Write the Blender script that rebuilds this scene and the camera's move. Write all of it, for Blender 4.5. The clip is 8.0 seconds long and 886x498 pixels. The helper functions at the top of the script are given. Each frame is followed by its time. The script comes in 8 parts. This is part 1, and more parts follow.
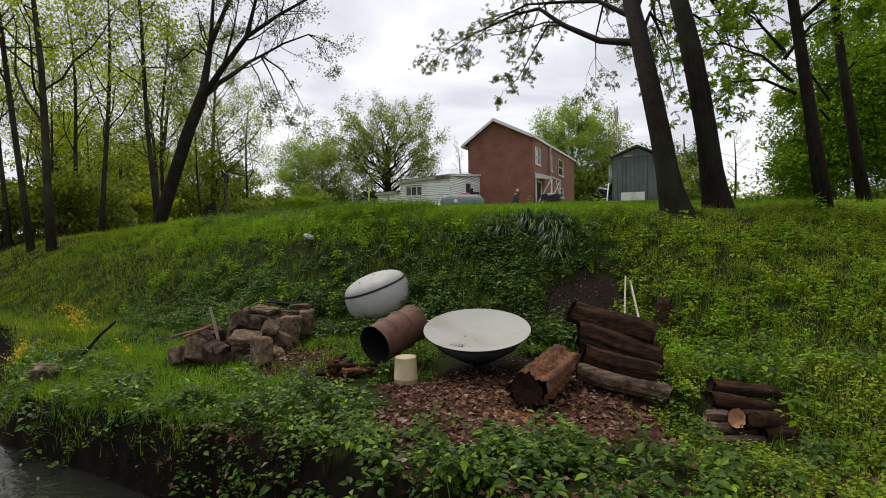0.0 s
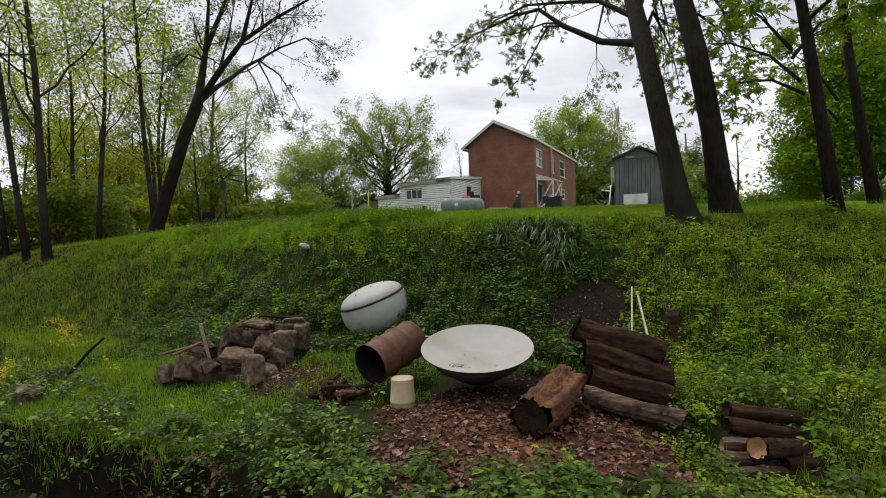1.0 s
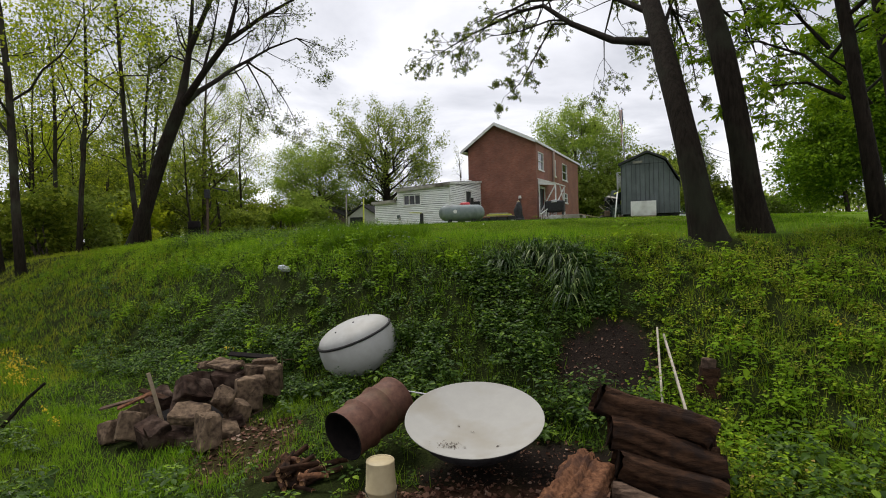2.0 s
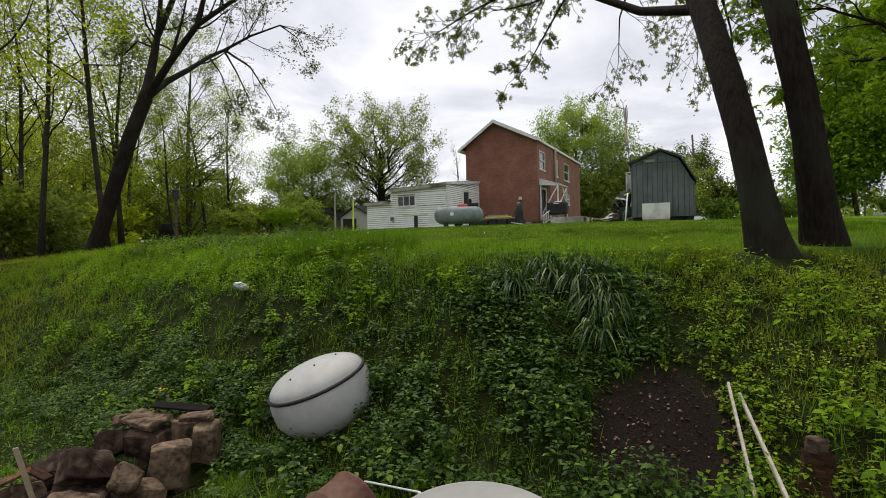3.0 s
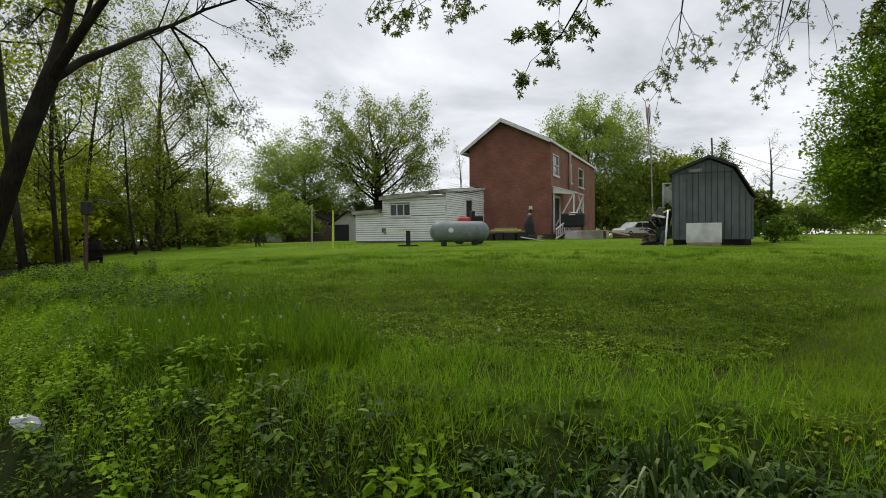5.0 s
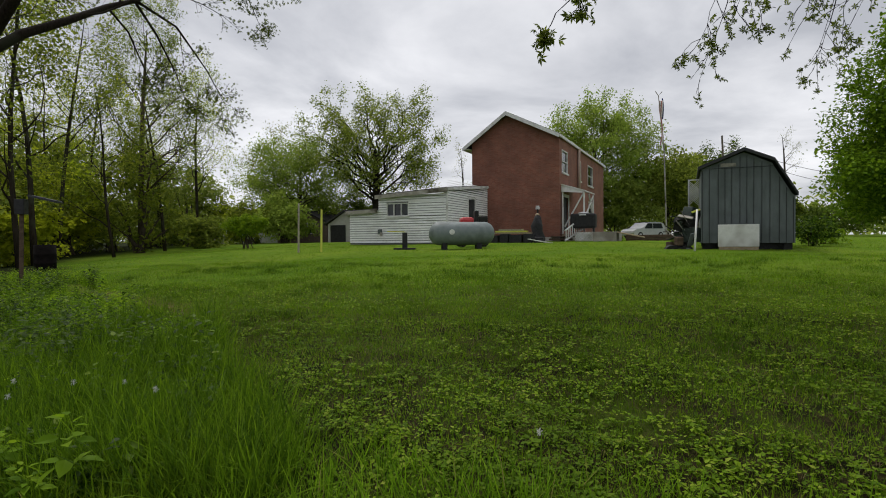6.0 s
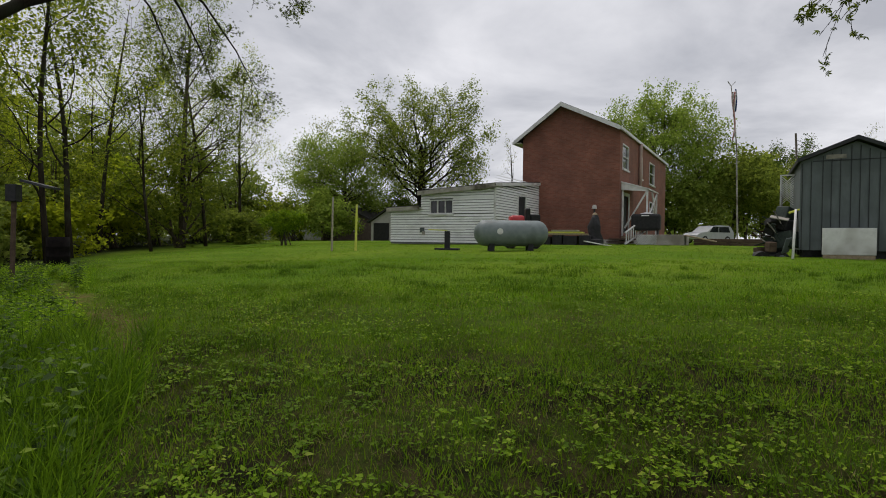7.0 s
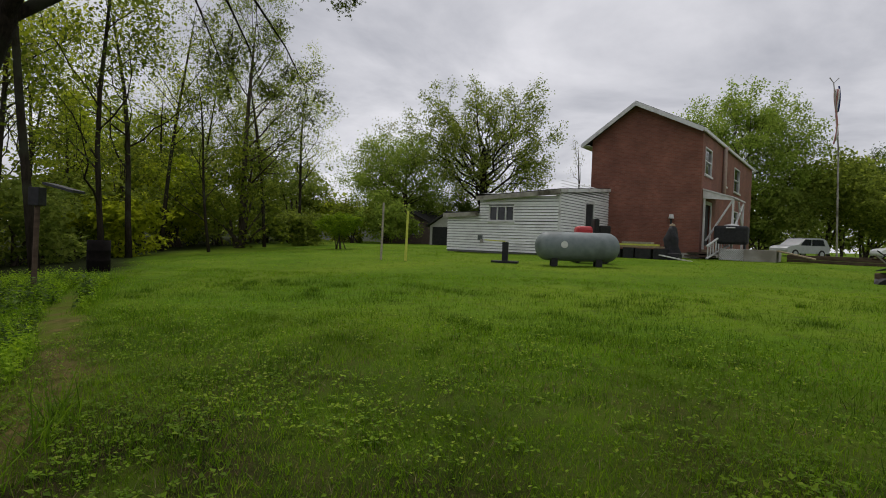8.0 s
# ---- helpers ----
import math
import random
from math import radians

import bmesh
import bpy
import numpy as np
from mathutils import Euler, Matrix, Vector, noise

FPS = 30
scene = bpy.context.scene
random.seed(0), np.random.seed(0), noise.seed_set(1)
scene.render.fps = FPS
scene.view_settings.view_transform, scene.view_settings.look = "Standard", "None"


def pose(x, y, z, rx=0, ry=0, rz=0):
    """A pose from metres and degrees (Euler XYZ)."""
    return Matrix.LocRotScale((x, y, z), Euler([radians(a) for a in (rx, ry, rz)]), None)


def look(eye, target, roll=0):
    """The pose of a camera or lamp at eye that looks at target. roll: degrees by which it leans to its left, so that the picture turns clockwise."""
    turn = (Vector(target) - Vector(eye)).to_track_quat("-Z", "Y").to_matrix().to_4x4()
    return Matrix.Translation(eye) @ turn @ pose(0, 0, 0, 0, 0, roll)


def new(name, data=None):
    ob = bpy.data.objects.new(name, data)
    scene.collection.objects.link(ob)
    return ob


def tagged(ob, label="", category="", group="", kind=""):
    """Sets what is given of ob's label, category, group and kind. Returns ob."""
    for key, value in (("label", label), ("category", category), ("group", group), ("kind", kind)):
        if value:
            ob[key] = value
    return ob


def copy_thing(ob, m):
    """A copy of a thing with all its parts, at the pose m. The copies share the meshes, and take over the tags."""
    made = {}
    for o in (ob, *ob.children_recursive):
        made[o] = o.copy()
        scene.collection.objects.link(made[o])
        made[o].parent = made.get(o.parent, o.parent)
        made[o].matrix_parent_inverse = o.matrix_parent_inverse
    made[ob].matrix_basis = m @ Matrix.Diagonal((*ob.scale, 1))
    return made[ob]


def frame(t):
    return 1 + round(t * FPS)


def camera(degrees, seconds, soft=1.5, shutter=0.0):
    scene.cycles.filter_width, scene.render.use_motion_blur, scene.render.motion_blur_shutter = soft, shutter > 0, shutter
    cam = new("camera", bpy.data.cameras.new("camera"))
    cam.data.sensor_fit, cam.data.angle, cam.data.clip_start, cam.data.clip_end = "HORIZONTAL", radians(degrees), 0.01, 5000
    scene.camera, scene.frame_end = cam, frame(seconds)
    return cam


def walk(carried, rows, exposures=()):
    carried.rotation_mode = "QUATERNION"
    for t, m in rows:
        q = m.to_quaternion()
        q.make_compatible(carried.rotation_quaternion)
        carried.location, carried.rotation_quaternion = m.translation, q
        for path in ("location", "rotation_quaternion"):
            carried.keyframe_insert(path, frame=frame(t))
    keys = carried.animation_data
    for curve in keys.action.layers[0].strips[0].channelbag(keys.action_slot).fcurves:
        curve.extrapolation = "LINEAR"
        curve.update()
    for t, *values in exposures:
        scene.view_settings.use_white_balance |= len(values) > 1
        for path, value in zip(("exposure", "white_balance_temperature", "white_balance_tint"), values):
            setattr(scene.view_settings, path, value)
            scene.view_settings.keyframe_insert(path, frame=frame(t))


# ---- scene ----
cam = camera(78.0, 8.0, 1.0)
PATH = [
    (0, (0.837, -3.699, 1.626), (0.6397, -1.7090, 1.5798), -0.79),
    (0.5, (0.852, -3.629, 1.616), (0.6485, -1.6400, 1.5736), -1.79),
    (1, (0.860, -3.313, 1.795), (0.6563, -1.3240, 1.7535), -1.39),
    (1.5, (0.869, -2.751, 2.232), (0.6654, -0.7610, 2.1894), -1.49),
    (1.7, (0.889, -2.430, 2.261), (0.6791, -0.4420, 2.2191), -1.59),
    (2.8, (0.715, -0.077, 2.281), (0.5257, 1.9140, 2.2504), -1.19),
    (3, (0.722, 0.407, 2.467), (0.5254, 2.3970, 2.4294), -1.39),
    (3.5, (0.688, 1.601, 2.788), (0.4871, 3.5900, 2.7493), -1.39),
    (4, (0.607, 2.940, 2.819), (0.4038, 4.9290, 2.7810), -1.19),
    (4.5, (0.549, 4.206, 3.169), (0.3460, 6.1960, 3.1263), -0.39),
    (5.8, (0.382, 7.379, 3.519), (0.1655, 9.3660, 3.4862), -0.89),
    (6, (0.319, 7.867, 3.527), (0.1055, 9.8550, 3.4884), -0.49),
    (6.5, (0.198, 9.154, 3.488), (-0.0394, 11.1400, 3.4474), 0.11),
    (7, (0.079, 10.184, 3.502), (-0.3031, 12.1470, 3.4640), 0.62),
    (7.5, (-0.077, 11.147, 3.596), (-0.4712, 13.1080, 3.5575), -0.38),
    (8, (-0.079, 11.939, 3.822), (-0.6824, 13.8450, 3.7850), 2.06),
]
walk(cam, [(t, look(eye, target, roll)) for t, eye, target, roll in PATH], exposures=((0.0, 0.25, 6500, 13), (1.0, 0.29, 6500, 13), (3.0, 0.29, 6500, 13), (4.6, 0.19, 6500, 10), (6.2, -0.14, 6500, 12), (7.0, -0.2, 6500, 13), (8.0, -0.3, 6500, 14)))

# ---- world, sun ----
SUN_AZ, SUN_EL = radians(325), radians(62)
world = bpy.data.worlds.new("overcast_sky")
scene.world = world
world.use_nodes = True
wn, wl = world.node_tree.nodes, world.node_tree.links
wn.clear()


def wnode(kind, **inputs):
    n = wn.new(kind)
    for k, v in inputs.items():
        n.inputs[k].default_value = v
    return n


w_out = wnode("ShaderNodeOutputWorld")
w_bg = wnode("ShaderNodeBackground", Strength=1.28)
w_sky = wnode("ShaderNodeTexSky")
w_sky.sky_type, w_sky.sun_disc, w_sky.sun_elevation, w_sky.sun_rotation = "NISHITA", False, SUN_EL, SUN_AZ
w_co = wnode("ShaderNodeTexCoord")
w_sep = wnode("ShaderNodeSeparateXYZ")
wl.new(w_co.outputs["Generated"], w_sep.inputs[0])
w_up = wnode("ShaderNodeMath")
w_up.operation = "MAXIMUM"
w_up.inputs[1].default_value = 0.0
wl.new(w_sep.outputs["Z"], w_up.inputs[0])
w_add = wnode("ShaderNodeMath")
w_add.inputs[1].default_value = 0.16
wl.new(w_up.outputs[0], w_add.inputs[0])
flat = []
for axis in "XY":
    d = wnode("ShaderNodeMath")
    d.operation = "DIVIDE"
    wl.new(w_sep.outputs[axis], d.inputs[0])
    wl.new(w_add.outputs[0], d.inputs[1])
    flat.append(d)
w_com = wnode("ShaderNodeCombineXYZ")
wl.new(flat[0].outputs[0], w_com.inputs[0])
wl.new(flat[1].outputs[0], w_com.inputs[1])
w_noise = wnode("ShaderNodeTexNoise", Scale=0.95, Detail=7.0, Roughness=0.55, Distortion=0.35)
wl.new(w_com.outputs[0], w_noise.inputs["Vector"])
w_ramp = wnode("ShaderNodeValToRGB")
w_ramp.color_ramp.elements[0].position, w_ramp.color_ramp.elements[0].color = 0.36, (0.42, 0.435, 0.465, 1)
w_ramp.color_ramp.elements[1].position, w_ramp.color_ramp.elements[1].color = 0.66, (0.81, 0.82, 0.835, 1)
wl.new(w_noise.outputs["Fac"], w_ramp.inputs[0])
w_scale = wnode("ShaderNodeMixRGB", Fac=1.0, Color2=(0.1, 0.1, 0.1, 1))
w_scale.blend_type = "MULTIPLY"
wl.new(w_sky.outputs[0], w_scale.inputs[1])
w_mix = wnode("ShaderNodeMixRGB", Fac=0.94)
wl.new(w_scale.outputs[0], w_mix.inputs[1])
wl.new(w_ramp.outputs[0], w_mix.inputs[2])
wl.new(w_mix.outputs[0], w_bg.inputs["Color"])
wl.new(w_bg.outputs[0], w_out.inputs[0])

sun = new("sun", bpy.data.lights.new("sun", "SUN"))
sun.data.energy, sun.data.angle, sun.data.color = 2.3, radians(22), (1.0, 0.96, 0.9)
sun.matrix_world = look((math.sin(SUN_AZ) * 50 * math.cos(SUN_EL), math.cos(SUN_AZ) * 50 * math.cos(SUN_EL), 50 * math.sin(SUN_EL)), (0, 0, 0))

# ---- materials ----


def shader(name):
    m = bpy.data.materials.new(name)
    m.use_nodes = True
    n, l = m.node_tree.nodes, m.node_tree.links
    return m, n, l, n["Principled BSDF"]


def ramp_node(n, stops):
    r = n.new("ShaderNodeValToRGB")
    e = r.color_ramp.elements
    while len(e) < len(stops):
        e.new(0.5)
    for el, (p, c) in zip(e, stops):
        el.position, el.color = p, (*c, 1)
    return r


def surface(name, dark, light, scale=8.0, rough=0.7, bump=0.3, metal=0.0, stain=None, stain_scale=0.7, stretch=(1, 1, 1), stain_at=(0.5, 0.65), depth=0.01):
    """Grain between two colours at one scale, stains at another, and a fine relief."""
    m, n, l, b = shader(name)
    co = n.new("ShaderNodeTexCoord")
    mp = n.new("ShaderNodeMapping")
    mp.inputs["Scale"].default_value = stretch
    l.new(co.outputs["Object"], mp.inputs[0])
    no = n.new("ShaderNodeTexNoise")
    no.inputs["Scale"].default_value, no.inputs["Detail"].default_value, no.inputs["Roughness"].default_value = scale, 6, 0.65
    l.new(mp.outputs[0], no.inputs["Vector"])
    r = ramp_node(n, [(0.3, dark), (0.7, light)])
    l.new(no.outputs["Fac"], r.inputs[0])
    col = r.outputs[0]
    if stain:
        big = n.new("ShaderNodeTexNoise")
        big.inputs["Scale"].default_value, big.inputs["Detail"].default_value = stain_scale, 5
        l.new(co.outputs["Object"], big.inputs["Vector"])
        f = ramp_node(n, [(stain_at[0], (0, 0, 0)), (stain_at[1], (1, 1, 1))])
        l.new(big.outputs["Fac"], f.inputs[0])
        mx = n.new("ShaderNodeMixRGB")
        l.new(f.outputs[0], mx.inputs[0])
        l.new(col, mx.inputs[1])
        mx.inputs[2].default_value = (*stain, 1)
        col = mx.outputs[0]
    l.new(col, b.inputs["Base Color"])
    b.inputs["Roughness"].default_value, b.inputs["Metallic"].default_value = rough, metal
    b.inputs["Specular IOR Level"].default_value = 0.5 if rough < 0.5 else 0.25 if rough < 0.8 else 0.08
    if bump:
        bp = n.new("ShaderNodeBump")
        bp.inputs["Strength"].default_value, bp.inputs["Distance"].default_value = bump, depth
        l.new(no.outputs["Fac"], bp.inputs["Height"])
        l.new(bp.outputs[0], b.inputs["Normal"])
    return m


def foliage(name, stops, patch=None, patch_scale=0.35, thin=0.42, rough=0.62, single=False, sheen=0.1):
    """Leaves: one tint a leaf, slow patches over the place, and light that comes through."""
    m, n, l, b = shader(name)
    g = n.new("ShaderNodeNewGeometry")
    r = ramp_node(n, stops)
    l.new(n.new("ShaderNodeObjectInfo").outputs["Random"] if single else g.outputs["Random Per Island"], r.inputs[0])
    col = r.outputs[0]
    if patch:
        big = n.new("ShaderNodeTexNoise")
        big.inputs["Scale"].default_value, big.inputs["Detail"].default_value = patch_scale, 4
        l.new(g.outputs["Position"], big.inputs["Vector"])
        f = ramp_node(n, [(0.45, (0, 0, 0)), (0.65, (0.8, 0.8, 0.8))])
        l.new(big.outputs["Fac"], f.inputs[0])
        mx = n.new("ShaderNodeMixRGB")
        l.new(f.outputs[0], mx.inputs[0])
        l.new(col, mx.inputs[1])
        mx.inputs[2].default_value = (*patch, 1)
        col = mx.outputs[0]
    l.new(col, b.inputs["Base Color"])
    b.inputs["Roughness"].default_value = rough
    b.inputs["Specular IOR Level"].default_value = sheen
    t = n.new("ShaderNodeBsdfTranslucent")
    l.new(col, t.inputs[0])
    mix = n.new("ShaderNodeMixShader")
    mix.inputs[0].default_value = thin
    l.new(b.outputs[0], mix.inputs[1])
    l.new(t.outputs[0], mix.inputs[2])
    l.new(mix.outputs[0], n["Material Output"].inputs[0])
    return m


def ground_material():
    """Grass soil with bare earth, leaf litter and mud where the ground's own masks say so; some tones carry shade."""
    m, n, l, b = shader("ground_soil")
    g = n.new("ShaderNodeNewGeometry")

    def noise_at(scale, detail=6):
        no = n.new("ShaderNodeTexNoise")
        no.inputs["Scale"].default_value, no.inputs["Detail"].default_value, no.inputs["Roughness"].default_value = scale, detail, 0.65
        l.new(g.outputs["Position"], no.inputs["Vector"])
        return no

    fine, mid, wide = noise_at(38), noise_at(5.5), noise_at(0.22, 4)

    def mixed(fac, c1, c2):
        mx = n.new("ShaderNodeMixRGB")
        l.new(fac, mx.inputs[0])
        for k, c in ((1, c1), (2, c2)):
            if isinstance(c, tuple):
                mx.inputs[k].default_value = (*c, 1)
            else:
                l.new(c, mx.inputs[k])
        return mx.outputs[0]

    def mask(name):
        a = n.new("ShaderNodeAttribute")
        a.attribute_name = name
        return a.outputs["Fac"]

    def stepped(out, lo, hi):
        r = ramp_node(n, [(lo, (0, 0, 0)), (hi, (1, 1, 1))])
        l.new(out, r.inputs[0])
        return r.outputs[0]

    # soil among the bank weeds is near black, to carry the shade between leaves
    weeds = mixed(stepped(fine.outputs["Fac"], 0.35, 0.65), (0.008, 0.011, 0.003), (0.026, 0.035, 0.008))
    lawn_a = mixed(stepped(fine.outputs["Fac"], 0.3, 0.7), (0.05, 0.105, 0.005), (0.108, 0.2, 0.010))
    lawn_b = mixed(stepped(wide.outputs["Fac"], 0.42, 0.62), lawn_a, (0.125, 0.192, 0.013))
    lawn_c = mixed(stepped(mid.outputs["Fac"], 0.5, 0.7), lawn_b, (0.06, 0.085, 0.012))
    # dead thatch, darkened so the gaps between lawn leaves look shaded
    thatch_shade = mixed(stepped(mid.outputs["Fac"], 0.38, 0.62), (0.009, 0.009, 0.004), (0.04, 0.034, 0.013))
    trail = mixed(stepped(mid.outputs["Fac"], 0.35, 0.65), (0.06, 0.06, 0.014), (0.16, 0.125, 0.045))
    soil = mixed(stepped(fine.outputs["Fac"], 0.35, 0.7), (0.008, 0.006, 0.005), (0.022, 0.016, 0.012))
    litter = mixed(stepped(mid.outputs["Fac"], 0.35, 0.65), (0.03, 0.015, 0.009), (0.085, 0.046, 0.028))
    dust = mixed(stepped(fine.outputs["Fac"], 0.3, 0.7), (0.19, 0.075, 0.03), (0.3, 0.13, 0.06))
    # stream mud, blackened to carry the shade under the overhanging lip
    mud_shade = mixed(stepped(mid.outputs["Fac"], 0.3, 0.7), (0.004, 0.003, 0.0025), (0.012, 0.009, 0.006))
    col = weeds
    for name, c in (("lawn", lawn_c), ("thatch_shade", thatch_shade), ("trail", trail), ("litter", litter), ("soil", soil), ("dust", dust), ("mud_shade", mud_shade)):
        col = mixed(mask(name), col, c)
    l.new(col, b.inputs["Base Color"])
    b.inputs["Roughness"].default_value = 1.0
    b.inputs["Specular IOR Level"].default_value = 0.05
    bp = n.new("ShaderNodeBump")
    bp.inputs["Strength"].default_value, bp.inputs["Distance"].default_value = 0.7, 0.04
    l.new(fine.outputs["Fac"], bp.inputs["Height"])
    l.new(bp.outputs[0], b.inputs["Normal"])
    return m


def brick_material():
    m, n, l, b = shader("red_brick")
    co = n.new("ShaderNodeTexCoord")
    mp = n.new("ShaderNodeMapping")
    br = n.new("ShaderNodeTexBrick")
    sep, com, add = n.new("ShaderNodeSeparateXYZ"), n.new("ShaderNodeCombineXYZ"), n.new("ShaderNodeMath")
    l.new(co.outputs["Object"], sep.inputs[0])
    l.new(sep.outputs["X"], add.inputs[0])
    l.new(sep.outputs["Y"], add.inputs[1])
    l.new(add.outputs[0], com.inputs[0])
    l.new(sep.outputs["Z"], com.inputs[1])
    l.new(com.outputs[0], br.inputs["Vector"])
    br.inputs["Scale"].default_value = 1.0
    br.inputs["Brick Width"].default_value, br.inputs["Row Height"].default_value, br.inputs["Mortar Size"].default_value = 0.21, 0.072, 0.006
    br.inputs["Color1"].default_value = (0.2, 0.07, 0.045, 1)
    br.inputs["Color2"].default_value = (0.27, 0.105, 0.07, 1)
    br.inputs["Mortar"].default_value = (0.2, 0.13, 0.1, 1)
    big = n.new("ShaderNodeTexNoise")
    big.inputs["Scale"].default_value, big.inputs["Detail"].default_value = 0.8, 6
    l.new(co.outputs["Object"], big.inputs["Vector"])
    r = ramp_node(n, [(0.35, (0.72, 0.7, 0.7)), (0.7, (1.1, 1.08, 1.05))])
    l.new(big.outputs["Fac"], r.inputs[0])
    mx = n.new("ShaderNodeMixRGB")
    mx.blend_type, mx.inputs[0].default_value = "MULTIPLY", 1
    l.new(br.outputs["Color"], mx.inputs[1])
    l.new(r.outputs[0], mx.inputs[2])
    l.new(mx.outputs[0], b.inputs["Base Color"])
    b.inputs["Roughness"].default_value = 0.85
    bp = n.new("ShaderNodeBump")
    bp.inputs["Strength"].default_value, bp.inputs["Distance"].default_value, bp.invert = 0.5, 0.008, True
    l.new(br.outputs["Fac"], bp.inputs["Height"])
    l.new(bp.outputs[0], b.inputs["Normal"])
    return m


def water_material():
    m, n, l, b = shader("stream_water")
    b.inputs["Base Color"].default_value = (0.012, 0.013, 0.010, 1)
    b.inputs["Roughness"].default_value = 0.04
    g = n.new("ShaderNodeNewGeometry")
    no = n.new("ShaderNodeTexNoise")
    no.inputs["Scale"].default_value, no.inputs["Detail"].default_value, no.inputs["Distortion"].default_value = 7, 4, 0.6
    l.new(g.outputs["Position"], no.inputs["Vector"])
    bp = n.new("ShaderNodeBump")
    bp.inputs["Strength"].default_value, bp.inputs["Distance"].default_value = 0.5, 0.03
    l.new(no.outputs["Fac"], bp.inputs["Height"])
    l.new(bp.outputs[0], b.inputs["Normal"])
    return m


